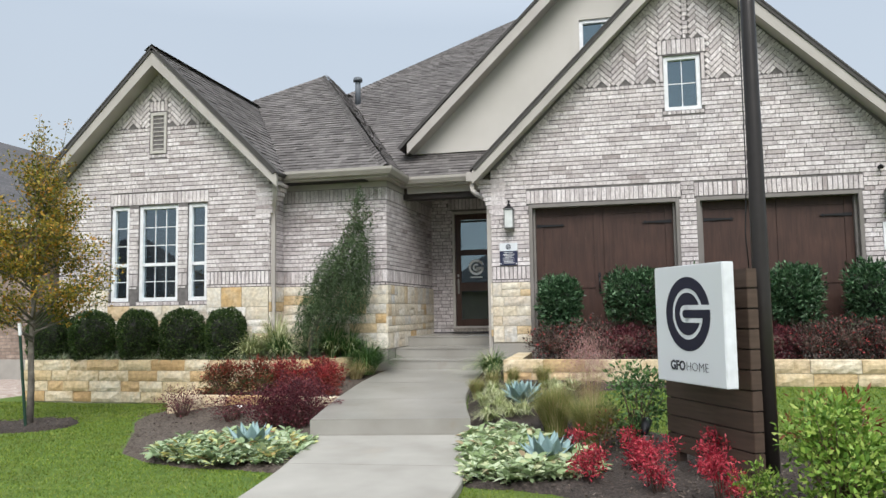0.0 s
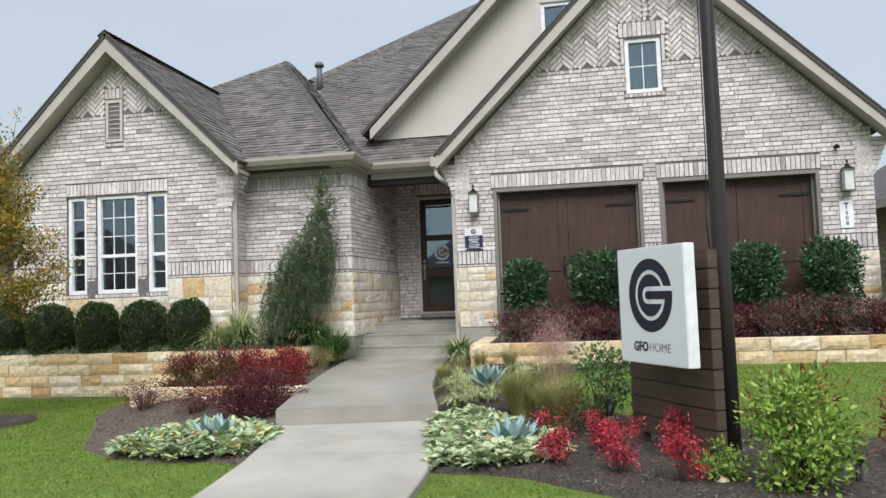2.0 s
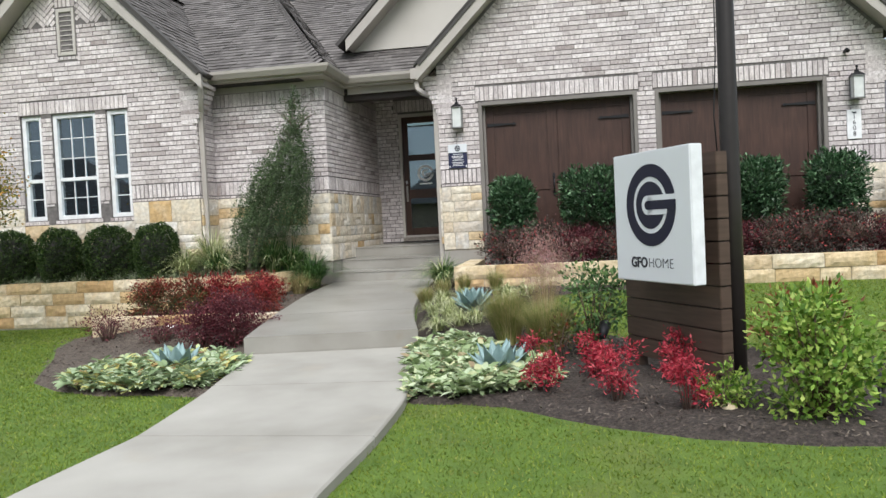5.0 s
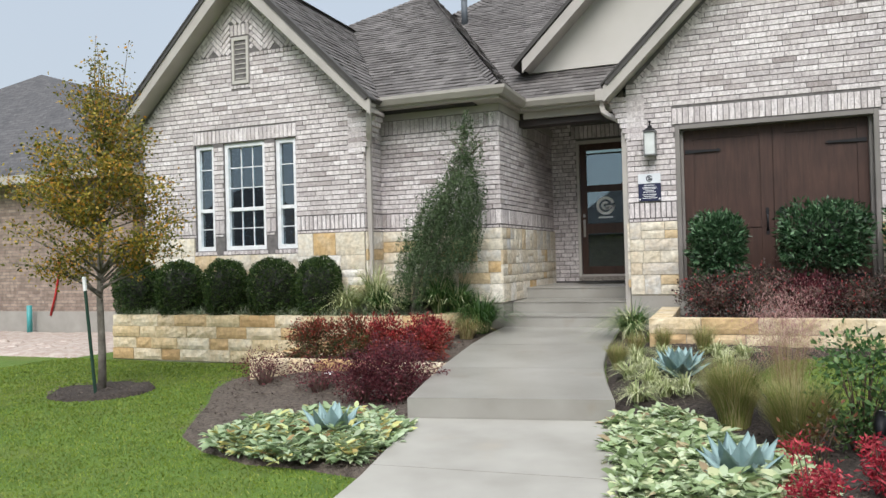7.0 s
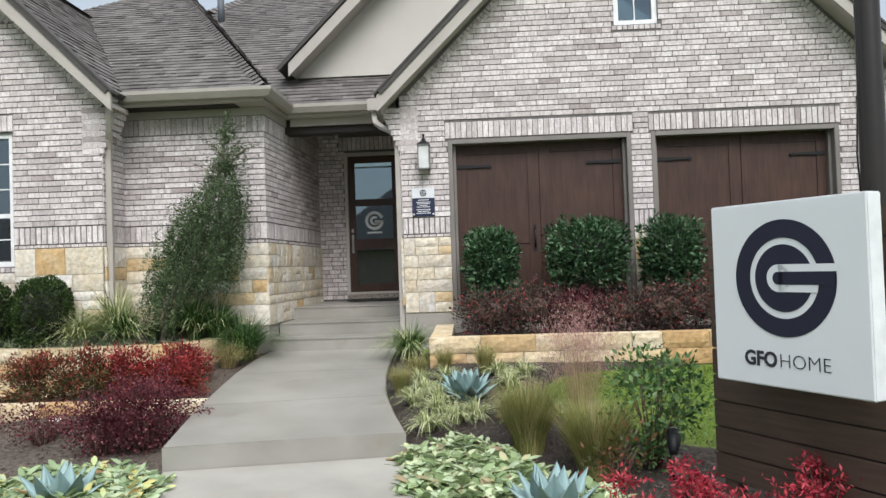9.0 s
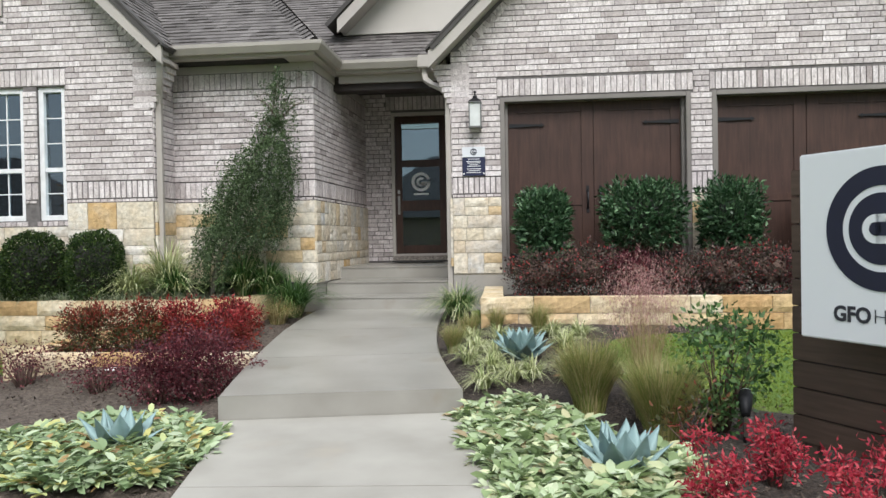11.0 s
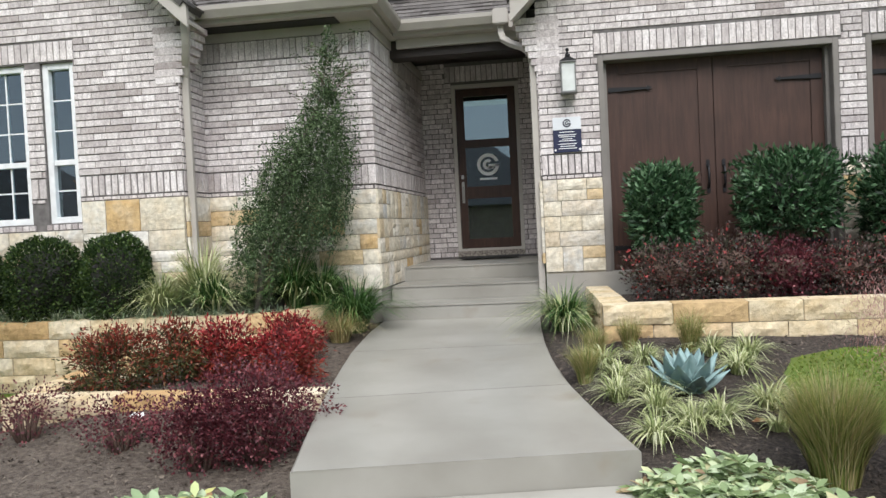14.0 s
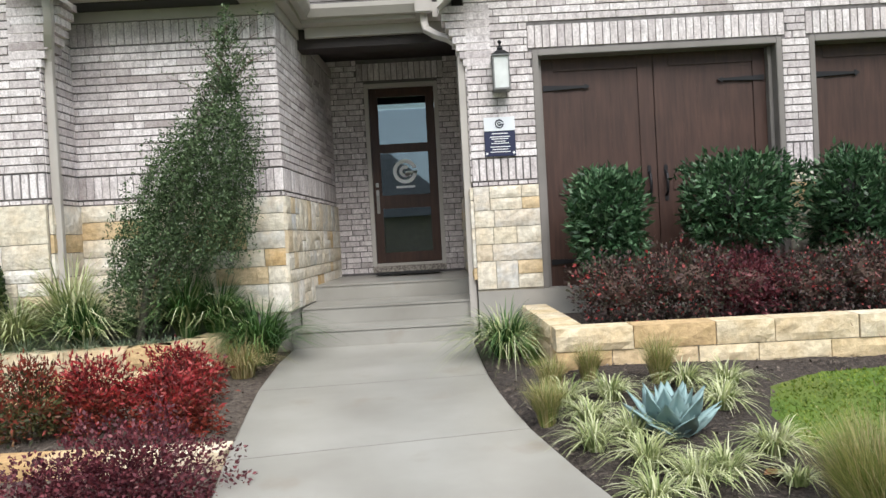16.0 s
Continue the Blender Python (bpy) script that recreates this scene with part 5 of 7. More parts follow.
stone_face(wall_L, XL0, -7.36, 1.62, STONE_TOP, fr(LGY - 0.01), 21)
stone_face(wall_L, -7.36, -5.35, 1.62, 2.35, fr(LGY - 0.01), 22)
stone_face(wall_L, -5.35, XL1, 1.62, STONE_TOP, fr(LGY - 0.01), 23)
stone_face(wall_B, XL1, BX1 + 0.03, 1.53, STONE_TOP, fr(BAYY - 0.01), 24)
stone_face(wall_R, LGY, BAYY - 0.02, 1.53, STONE_TOP, pose(XL1 + 0.01, 0, 0, 0, 0, 90), 32)
stone_face(wall_S, BAYY - 0.03, DOORY, 1.53, STONE_TOP, SIDE_M @ pose(0, -0.01, 0), 25, sizes=(0.15, 0.4))
for a, b in cut([(GX0, GX1)], [(G1[0], G1[1], 0, 9), (G2[0], G2[1], 0, 9)], 2, 2.1):
    stone_face(wall_G, a, b, 1.62, STONE_TOP, fr(GARY - 0.01), int(26 + a * 3), sizes=(0.14, 0.45))
stone_face(wall_P, -DOORY, -GARY + 0.03, 1.72, STONE_TOP, pose(GX0 - 0.01, 0, 0, 0, 0, -90), 31)
backing(XL0, -7.37, LGY - 0.012, LGY - 0.002, BASE, STONE_TOP)
backing(-7.366, -5.344, LGY - 0.012, LGY - 0.002, BASE, 2.34)
backing(-5.34, XL1, LGY - 0.012, LGY - 0.002, BASE, STONE_TOP)
backing(XL1, BX1, BAYY - 0.012, BAYY - 0.002, BASE - 0.1, STONE_TOP)
backing(GX0, G1[0] - 0.003, GARY - 0.012, GARY - 0.002, BASE, STONE_TOP)
backing(G1[1] + 0.003, G2[0] - 0.003, GARY - 0.012, GARY - 0.002, BASE, STONE_TOP)
backing(G2[1] + 0.003, GX1, GARY - 0.012, GARY - 0.002, BASE, STONE_TOP)


# ==== retaining walls ====
def block_wall(name, line, z0, z1, rows, label, seed, thick=0.24, top_slope=None):
    """Courses of rock-faced blocks along a line in plan; the face is to the right of the way it runs."""
    w = empty(name, (*line[0], z0), label, kind="structure")
    rg = rnd.Random(seed)
    rh = (z1 - z0) / rows
    for (xa, ya), (xb, yb) in zip(line, line[1:]):
        d = Vector((xb - xa, yb - ya))
        ln = d.length
        ang = math.degrees(math.atan2(d.y, d.x))
        fr_ = pose(xa, ya, 0, 0, 0, ang)
        for r in range(rows):
            u = 0.0
            while u < ln - 0.01:
                wd = rg.uniform(0.32, 0.66)
                if ln - u - wd < 0.25:
                    wd = ln - u
                bm = stone_piece(wd - 0.008, rh - 0.007, thick, rg, 6, 3, 0.022)
                q = part("stone", bm, M["wallstone"], None)
                q.matrix_world = fr_ @ pose(u + wd / 2, rg.uniform(-0.008, 0.008), z0 + rh * (r + 0.5))
                q.parent = w
                q.matrix_parent_inverse = w.matrix_world.inverted()
                u += wd
        v, f = box_geo(0.02, ln - 0.02, 0.02, thick - 0.02, z0 - 0.2, z1 - 0.03)
        q = mesh_ob("joint_core", v, f, M["joint"])
        q.matrix_world = fr_
        q.parent = w
        q.matrix_parent_inverse = w.matrix_world.inverted()
    return w


LWL = [(-8.6, 12.1), (-8.6, 11.5), (-3.25, 11.36), (-2.92, 11.47), (-2.68, 11.85), (-2.6, 12.55)]
block_wall("retaining_wall", LWL[1:], 0.70, 1.42, 4, "low retaining wall of yellow rock-faced limestone blocks before the windows", 41)
block_wall("retaining_wall", [(-8.6, 12.6), (-8.6, 11.74)], 0.70, 1.42, 4, "short return of the yellow limestone retaining wall", 42)
block_wall("retaining_wall", [(-4.55, 9.66), (-2.0, 9.64)], 0.71, 1.03, 2, "lower bed wall of pale limestone blocks among red shrubs", 43)
block_wall("retaining_wall", [(-4.68, 10.9), (-4.55, 9.91)], 0.78, 1.03, 1, "short return of the lower bed wall", 44)
block_wall("retaining_wall", [(0.10, 10.93), (9.5, 10.70)], 1.10, 1.45, 2, "low retaining wall of yellow limestone blocks before the garage", 45)
block_wall("retaining_wall", [(0.08, 12.9), (0.10, 11.19)], 1.14, 1.45, 2, "short return of the garage bed wall", 46)
flat = lambda z: (lambda x, y: z)
patch("bed_soil", [(-8.5, 11.62), (-3.3, 11.48), (-3.02, 11.6), (-2.82, 11.95), (-2.75, 12.67), (-4.15, 12.67), (-4.2, 12.1), (-8.5, 12.1)], 0.02, M["soil"], "dark mulch in the raised bed before the windows", zf=flat(1.34))
patch("bed_soil", [(0.2, 11.1), (9.4, 10.85), (9.4, 12.9), (0.2, 12.9)], 0.02, M["soil"], "dark mulch in the raised bed before the garage", zf=flat(1.34))

# ==== downspouts, lantern, vent, signs ====
def downspout(pts, label):
    bm = bmesh.new()
    P = [Vector(p) for p in pts]
    rings = []
    for i, p in enumerate(P):
        d = (P[min(i + 1, len(P) - 1)] - P[max(i - 1, 0)]).normalized()
        sx = Vector((1, 0, 0)) - d * d.x
        sx.normalize()
        sy = d.cross(sx)
        rings.append([bm.verts.new(p + sx * a * 0.038 + sy * b * 0.03) for a, b in ((-1, -.8), (-.8, -1), (.8, -1), (1, -.8), (1, .8), (.8, 1), (-.8, 1), (-1, .8))])
    for q, s in zip(rings, rings[1:]):
        for k in range(8):
            bm.faces.new((q[k], q[(k + 1) % 8], s[(k + 1) % 8], s[k]))
    bm.faces.new(rings[0][::-1])
    bm.faces.new(rings[-1])
    bmesh.ops.recalc_face_normals(bm, faces=bm.faces)
    ob = part("downspout", bm, M["trim"], None, label)
    return tagged(ob, category="downspout")


downspout([(-3.98, 11.94, 4.60), (-3.98, 11.94, 4.33), (-3.99, 11.97, 4.24), (-4.03, 12.03, 4.14), (-4.08, 12.12, 4.04), (-4.115, 12.17, 3.93), (-4.12, 12.18, 3.8), (-4.12, 12.18, 1.4)], "taupe metal downspout bent to the brick wall")
downspout([(-0.75, 13.30, 4.58), (-0.75, 13.30, 4.42), (-0.73, 13.28, 4.34), (-0.64, 13.20, 4.26), (-0.50, 13.09, 4.18), (-0.42, 13.03, 4.10), (-0.40, 13.01, 3.98), (-0.40, 13.01, 1.2)], "taupe metal downspout bent to the garage pier")
for x, y in ((-4.02, 11.9), (-0.75, 13.28)):
    b = part("rain_box", bm_box(x - 0.09, x + 0.09, y - 0.08, y + 0.2, 4.5, 4.68, 0.012), M["trim"], None, "taupe metal gutter end box at the gable foot")
    tagged(b, category="gutter")


def lantern(x, y, z, label):
    """A wall lantern; z is its bottom."""
    t = empty("wall_lantern", (x, y, z), label, "wall lantern", group="wall lanterns")
    part("back_plate", bm_box(-0.05, 0.05, -0.02, 0.0, 0.08, 0.40, 0.006), M["iron"], t)
    bm = bmesh.new()
    for sx, sy in ((-1, -1), (1, -1), (1, 1), (-1, 1)):
        bm_box(sx * 0.075 - 0.006, sx * 0.075 + 0.006, -0.115 + sy * 0.075 - 0.006, -0.115 + sy * 0.075 + 0.006, 0.02, 0.33, 0, bm)
    bm_box(-0.088, 0.088, -0.203, -0.027, 0.0, 0.02, 0.004, bm)
    bm_box(-0.09, 0.09, -0.205, -0.025, 0.33, 0.345, 0.004, bm)
    part("cage", bm, M["cage"], t, "grey metal cage")
    part("glass", bm_box(-0.068, 0.068, -0.183, -0.047, 0.022, 0.328), M["lamp_glass"], t, "pale seeded glass")
    bm = bmesh.new()
    bmesh.ops.create_cone(bm, segments=4, radius1=0.125, radius2=0.03, depth=0.06, cap_ends=True, matrix=pose(0, -0.115, 0.376, 0, 0, 45))
    bm_tube([(0, -0.115, 0.40), (0, -0.115, 0.43)], 0.03, 10, bm)
    bm_tube([(0, -0.115, 0.43), (0, -0.115, 0.46)], 0.012, 8, bm)
    bmesh.ops.create_uvsphere(bm, u_segments=8, v_segments=6, radius=0.02, matrix=pose(0, -0.115, 0.48))
    part("cap", bm, M["iron"], t, "black pointed cap")
    part("arm", bm_tube([(0, -0.01, 0.38), (0, -0.04, 0.43), (0, -0.09, 0.435), (0, -0.115, 0.42)], 0.009, 8), M["iron"], t)
    return t


lantern(-0.02, GARY - 0.012, 3.575, "black wall lantern with pale seeded glass beside the garage door")
lantern(5.98, GARY - 0.012, 3.60, "black wall lantern with pale seeded glass beside the garage door")
v = empty("gable_vent", (-6.375, LGY, 5.14), "taupe louvred gable vent set in the brick", "vent")
bm = bm_box(-0.165, -0.115, -0.02, 0.06, 0, 0.77, 0.004)
bm_box(0.115, 0.165, -0.02, 0.06, 0, 0.77, 0.004, bm)
bm_box(-0.115, 0.115, -0.02, 0.06, 0, 0.06, 0.004, bm)
bm_box(-0.115, 0.115, -0.02, 0.06, 0.71, 0.77, 0.004, bm)
part("vent_frame", bm, M["vent"], v, "cream painted frame")
# near-black sheet gives the shade behind the slats by colour
part("backing", bm_box(-0.115, 0.115, 0.05, 0.06, 0.06, 0.71), M["dark"], v)
for i in range(8):
    z = 0.08 + i * 0.08
    bm = bmesh.new()
    vs = [bm.verts.new(c) for c in ((-0.114, -0.012, z), (0.114, -0.012, z), (0.114, 0.018, z + 0.014), (-0.114, 0.018, z + 0.014), (-0.114, -0.012, z + 0.012), (0.114, -0.012, z + 0.012), (0.114, 0.018, z + 0.026), (-0.114, 0.018, z + 0.026))]
    for q in ((0, 3, 2, 1), (4, 5, 6, 7), (0, 1, 5, 4), (1, 2, 6, 5), (2, 3, 7, 6), (3, 0, 4, 7)):
        bm.faces.new([vs[k] for k in q])
    part("slat", bm, M["vent"], v)


def text(name, body, size, material, parent, loc, rot, label="", width=None, extrude=0.001, bold=0.0):
    cu = bpy.data.curves.new(name, 'FONT')
    cu.body, cu.size, cu.extrude, cu.align_x, cu.align_y = body, size, extrude, 'CENTER', 'CENTER'
    cu.resolution_u = 3
    cu.offset = bold
    tmp = bpy.data.objects.new(name, cu)
    me = bpy.data.meshes.new_from_object(tmp)
    bpy.data.objects.remove(tmp)
    me.materials.clear()
    me.materials.append(material)
    ob = new(name, me)
    if width:
        xs = [q.co.x for q in me.vertices]
        k = width / (max(xs) - min(xs))
        for q in me.vertices:
            q.co.x *= k
    ob.parent = parent
    ob.matrix_basis = pose(*loc, *rot)
    return tagged(ob, label)


# hours plate
s = empty("hours_sign", (-0.055, GARY - 0.012, 2.945), "small white and navy opening-hours plate screwed to the brick", "sign")
part("plate", bm_box(-0.155, 0.155, -0.02, 0, 0, 0.25, 0.003), M["plate_navy"], s, "navy lower plate")
part("plate", bm_box(-0.155, 0.155, -0.024, 0, 0.252, 0.39, 0.003), M["sign_white"], s, "white upper plate")
logo(s, 0, 0.322, -0.0275, 0.045, M["navy"])
for i, (w, z) in enumerate(((0.16, 0.222), (0.2, 0.19), (0.17, 0.17), (0.11, 0.145), (0.18, 0.125), (0.2, 0.09), (0.16, 0.065), (0.2, 0.04))):
    part("writing", bm_box(-w / 2, w / 2, -0.0225, -0.0202, z, z + 0.008), M["paint_white"], s)
for sx in (-0.135, 0.135):
    part("screw", bm_tube([(sx, -0.02, 0.03), (sx, -0.026, 0.03)], 0.012, 10), M["paint_white"], s)
# house number
s = empty("house_number", (5.96, GARY - 0.012, 3.02), "white house number plaque with black digits on the brick", "house number")
part("plaque", bm_box(-0.10, 0.10, -0.02, 0, 0, 0.44, 0.004), M["white"], s)
part("ornament", bm_tube([(-0.03, -0.024, 0.40), (0.0, -0.024, 0.385), (0.03, -0.024, 0.40)], 0.01, 6), M["ink"], s)
for i, ch in enumerate("1608"):
    text("digit", ch, 0.095, M["ink"], s, (0, -0.0225, 0.33 - i * 0.085), (90, 0, 0))
cam_ = part("camera_mount", bm_tube([(5.86, GARY - 0.02, 4.33), (5.86, GARY - 0.10, 4.34), (5.86, GARY - 0.15, 4.31)], 0.028, 10), M["iron"], None, "small dark security camera above the lantern")
tagged(cam_, category="security camera")

# ==== monument sign and pole ====
SN = empty("monument_sign", (2.074, 7.11, 0.72), "white box sign on a brown plank-clad post block", "sign", rz=-61)
W_ = 0.975
part("sign_box", bm_box(0.0, W_, 0.0, 0.105, 0.81, 1.815, 0.006), M["sign_side"], SN, "white sign box")
part("sign_face", bm_box(0.008, W_ - 0.008, -0.004, -0.0005, 0.818, 1.807), M["sign_white"], SN, "white sign face")
for i in range(10):
    z = 0.13 + i * 0.164
    part("plank", bm_box((BODY_LEFT), 0.93, 0.257, 0.257 + 0.10, z, z + 0.156, 0.005), M["plank"], SN, "brown stained plank")
part("core", bm_box((BODY_LEFT) + 0.03, 0.90, 0.257 + 0.02, 0.257 + 0.08, 0.14, 1.75), M["iron"], SN)
part("bracket", bm_box(0.2, 0.75, 0.106, 0.257 + 0.02, 1.0, 1.6), M["iron"], SN, "dark mounting bracket")
part("foot", bm_box(0.76, 0.86, 0.257 + 0.01, 0.257 + 0.09, -0.2, 0.13), M["plank"], SN, "brown wooden foot")
part("foot", bm_box((BODY_LEFT) + 0.06, (BODY_LEFT) + 0.16, 0.257 + 0.01, 0.257 + 0.09, -0.2, 0.13), M["plank"], SN, "brown wooden foot")


def disc_ring(cx, cz, r0, r1, y0, y1, mat, name, label="", n=64):
    bm = bmesh.new()
    rows = []
    for t in (2 * math.pi * k / n for k in range(n)):
        c, s = math.cos(t), math.sin(t)
        rows.append([bm.verts.new((cx + r * c, y, cz + r * s)) for r, y in ((r0, y0), (r1, y0), (r1, y1), (r0, y1))])
    for a, b in zip(rows, rows[1:] + rows[:1]):
        for k in range(4 if r0 > 0 else 2):
            bm.faces.new((a[k], a[(k + 1) % 4], b[(k + 1) % 4], b[k]))
    bmesh.ops.remove_doubles(bm, verts=bm.verts, dist=1e-5)
    bmesh.ops.recalc_face_normals(bm, faces=bm.faces)
    return part(name, bm, mat, SN, label)


cx_, cz_, r_ = 0.489, 1.40, 0.314
disc_ring(cx_, cz_, 0.69 * r_, r_, -0.0075, -0.0042, M["navy"], "emblem_ring", "navy outer ring")
disc_ring(cx_, cz_, 0.001, 0.575 * r_, -0.0075, -0.0042, M["navy"], "emblem_disc", "navy inner disc")
part("emblem_gap", bm_box(cx_ - 0.09 * r_, cx_ + 1.03 * r_, -0.0095, -0.0077, cz_ + 0.11 * r_, cz_ + 0.235 * r_), M["sign_white"], SN)
part("emblem_gap", bm_box(cx_ - 0.09 * r_, cx_ + 0.66 * r_, -0.0095, -0.0077, cz_ - 0.235 * r_, cz_ - 0.11 * r_), M["sign_white"], SN)
disc_ring(cx_ - 0.09 * r_, cz_, 0.001, 0.235 * r_, -0.0095, -0.0077, M["sign_white"], "emblem_turn", n=32)
disc_ring(cx_ - 0.09 * r_, cz_, 0.0005, 0.11 * r_, -0.0115, -0.0097, M["navy"], "emblem_bar_end", n=24)
part("emblem_bar", bm_box(cx_ - 0.09 * r_, cx_ + 0.98 * r_, -0.0115, -0.0097, cz_ - 0.11 * r_, cz_ + 0.11 * r_), M["navy"], SN, "navy bar")
text("letters", "GFO", 0.112, M["ink"], SN, (0.322, -0.0062, 0.955), (90, 0, 0), "bold dark letters", 0.215, 0.0015, 0.0035)
text("letters", "HOME", 0.108, M["ink"], SN, (0.598, -0.0062, 0.955), (90, 0, 0), "thin dark letters", 0.30, 0.0008, -0.0022)
pl = empty("flag_pole", (2.96, 6.98, 0.7), "tall dark bronze tapered pole with a cord", "pole")
part("pole", bm_tube([(0, 0, -0.1), (0, 0, 1.5), (0, 0, 4), (0, 0, 9)], 0.078, 20, taper=[1, 0.95, 0.8, 0.5]), M["pole"], pl)
part("collar", bm_tube([(0, 0, 0.0), (0, 0, 0.05)], 0.12, 20), M["pole"], pl)
part("cord", bm_tube([(-0.10, -0.05, 1.75), (-0.12, -0.06, 2.1), (-0.09, -0.05, 2.6), (-0.085, -0.05, 4), (-0.05, -0.02, 8.8)], 0.005, 6), M["iron"], pl, "thin black cord")


def spotlight(x, y, z, rz, label):
    s = empty("spotlight", (x, y, z), label, "spotlight", group="spotlights", rz=rz)
    part("stake", bm_tube([(0, 0, -0.15), (0, 0, 0.12)], 0.012, 8), M["iron"], s)
    part("box", bm_box(0.015, 0.06, -0.03, 0.03, 0.0, 0.13, 0.006), M["nickel"], s)
    part("head", bm_tube([(0.03, -0.02, 0.14), (-0.02, 0.03, 0.2), (-0.07, 0.08, 0.25)], 0.045, 12, taper=[0.6, 1, 1.15]), M["iron"], s)
    part("lens", bm_tube([(-0.071, 0.081, 0.251), (-0.075, 0.085, 0.255)], 0.045, 12), M["sign_white"], s)
    return s


spotlight(1.95, 7.75, 0.80, -60, "black garden spotlight with a grey junction box aimed at the sign")
spotlight(3.62, 5.95, 0.74, 40, "black garden spotlight on a stake behind a lime shrub")
# roof pipe
rp = empty("vent_pipe", (-4.42, 17.6, 7.3), "grey metal roof vent pipe with a cap", "vent pipe")
part("pipe", bm_tube([(0, 0, 0), (0, 0, 0.75)], 0.07, 14), M["pipe"], rp)
part("cap", bm_tube([(0, 0, 0.68), (0, 0, 0.72), (0, 0, 0.78)], 0.12, 14, taper=[1, 1, 0.8]), M["pipe"], rp)

# ==== neighbouring houses ====
def neighbour(name, x0, x1, y0, y1, zb, ze, zr, label, inset):
    h = empty(name, ((x0 + x1) / 2, y0, zb), label, "house")
    inv = h.matrix_world.inverted()

    def put(nm, v, f, mat, lb=""):
        o = mesh_ob(nm, [inv @ Vector(c) for c in v], f, mat, h, lb)
        return o
    v, f = box_geo(x0, x1, y0, y1, zb + 0.5, ze)
    put("wall", v, f, M["brick_far_wall"], "brown brick wall")
    v, f = box_geo(x0 - 0.03, x1 + 0.03, y0 - 0.03, y1 + 0.03, zb - 0.5, zb + 0.5)
    put("base", v, f, M["foundation"], "grey concrete base")
    o = 0.45
    cx, cy = (x0 + x1) / 2, (y0 + y1) / 2
    a = [(x0 - o, y0 - o, ze - 0.02), (x1 + o, y0 - o, ze - 0.02), (x1 + o, y1 + o, ze - 0.02), (x0 - o, y1 + o, ze - 0.02)]
    if y1 - y0 > x1 - x0:
        r = [(cx, y0 + inset, zr), (cx, y1 - inset, zr)]
        fs = [(0, 1, 4), (1, 2, 5, 4), (2, 3, 5), (3, 0, 4, 5), (3, 2, 1, 0)]
    else:
        r = [(x0 + inset, cy, zr), (x1 - inset, cy, zr)]
        fs = [(0, 1, 5, 4), (1, 2, 5), (2, 3, 4, 5), (3, 0, 4), (3, 2, 1, 0)]
    put("roof", a + r, fs, M["shingle_far"], "grey shingle roof")
    v, f = box_geo(x0 - o - 0.03, x1 + o + 0.03, y0 - o - 0.05, y0 - o + 0.0, ze - 0.2, ze)
    put("fascia", v, f, M["trim"], "taupe painted fascia")
    v, f = box_geo(x1 + o, x1 + o + 0.05, y0 - o, y1 + o, ze - 0.2, ze)
    put("fascia", v, f, M["trim"], "taupe painted fascia")
    v, f = box_geo(x0 - o - 0.05, x0 - o, y0 - o, y1 + o, ze - 0.2, ze)
    put("fascia", v, f, M["trim"], "taupe painted fascia")
    return h


def tile_material(name, stops, bw, bh, mortar, axis):
    m, nt, b = nodes_of(name, 0.93)
    tc = nt.nodes.new("ShaderNodeTexCoord")
    sp = nt.nodes.new("ShaderNodeSeparateXYZ")
    cb = nt.nodes.new("ShaderNodeCombineXYZ")
    ad = nt.nodes.new("ShaderNodeMath")
    nt.links.new(tc.outputs["Object"], sp.inputs[0])
    nt.links.new(sp.outputs[0], ad.inputs[0])
    nt.links.new(sp.outputs[1], ad.inputs[1])
    nt.links.new(ad.outputs[0], cb.inputs[0])
    nt.links.new(sp.outputs[2], cb.inputs[1])
    br = nt.nodes.new("ShaderNodeTexBrick")
    br.inputs["Scale"].default_value = 1.0
    br.inputs["Brick Width"].default_value = bw
    br.inputs["Row Height"].default_value = bh
    br.inputs["Mortar Size"].default_value = 0.006
    br.inputs["Color1"].default_value = (*stops[0], 1)
    br.inputs["Color2"].default_value = (*stops[1], 1)
    br.inputs["Mortar"].default_value = (*mortar, 1)
    nt.links.new(cb.outputs[0], br.inputs["Vector"])
    vary = ramp_of(nt, noise_of(nt, 7, 5), [(0.3, (0.7, 0.7, 0.7)), (0.7, (1.25, 1.25, 1.25))])
    nt.links.new(mix_of(nt, 1.0, br.outputs[0], vary, 'MULTIPLY'), b.inputs["Base Color"])
    return m


M["brick_far_wall"] = tile_material("far_brown_brick", ((0.34, 0.26, 0.21), (0.22, 0.16, 0.13)), 0.25, 0.076, (0.17, 0.15, 0.13), 0)
M["shingle_far"] = tile_material("far_shingle", ((0.10, 0.095, 0.097), (0.068, 0.066, 0.069)), 0.3, 0.1, (0.05, 0.05, 0.05), 0)
neighbour("neighbour_house", -30.0, -11.5, 15.0, 40, 0.7, 4.40, 8.8, "brown brick one-storey house with a hipped grey roof", 5.6)
neighbour("neighbour_house", 9.6, 22, 15.5, 29, 1.2, 4.15, 8.6, "brown brick one-storey house with a hipped grey roof", 5.6)
# houses across the street that the glass mirrors
for i, x in enumerate((-74, -58, -42, -26, -11, 4, 19)):
    neighbour("opposite_house", x, x + 12, -34, -24, 0.3, 3.6, 8.4, "brown brick house across the street", 5.0)
rd = mesh_ob("road", *box_geo(-80, 80, -16, -8, 0.2, 0.7), M["road"], label="dark asphalt street", kind="structure")


# ==== plants ====
RG = np.random.default_rng(7)


def unit(v):
    return v / np.maximum(np.linalg.norm(v, axis=1, keepdims=True), 1e-6)


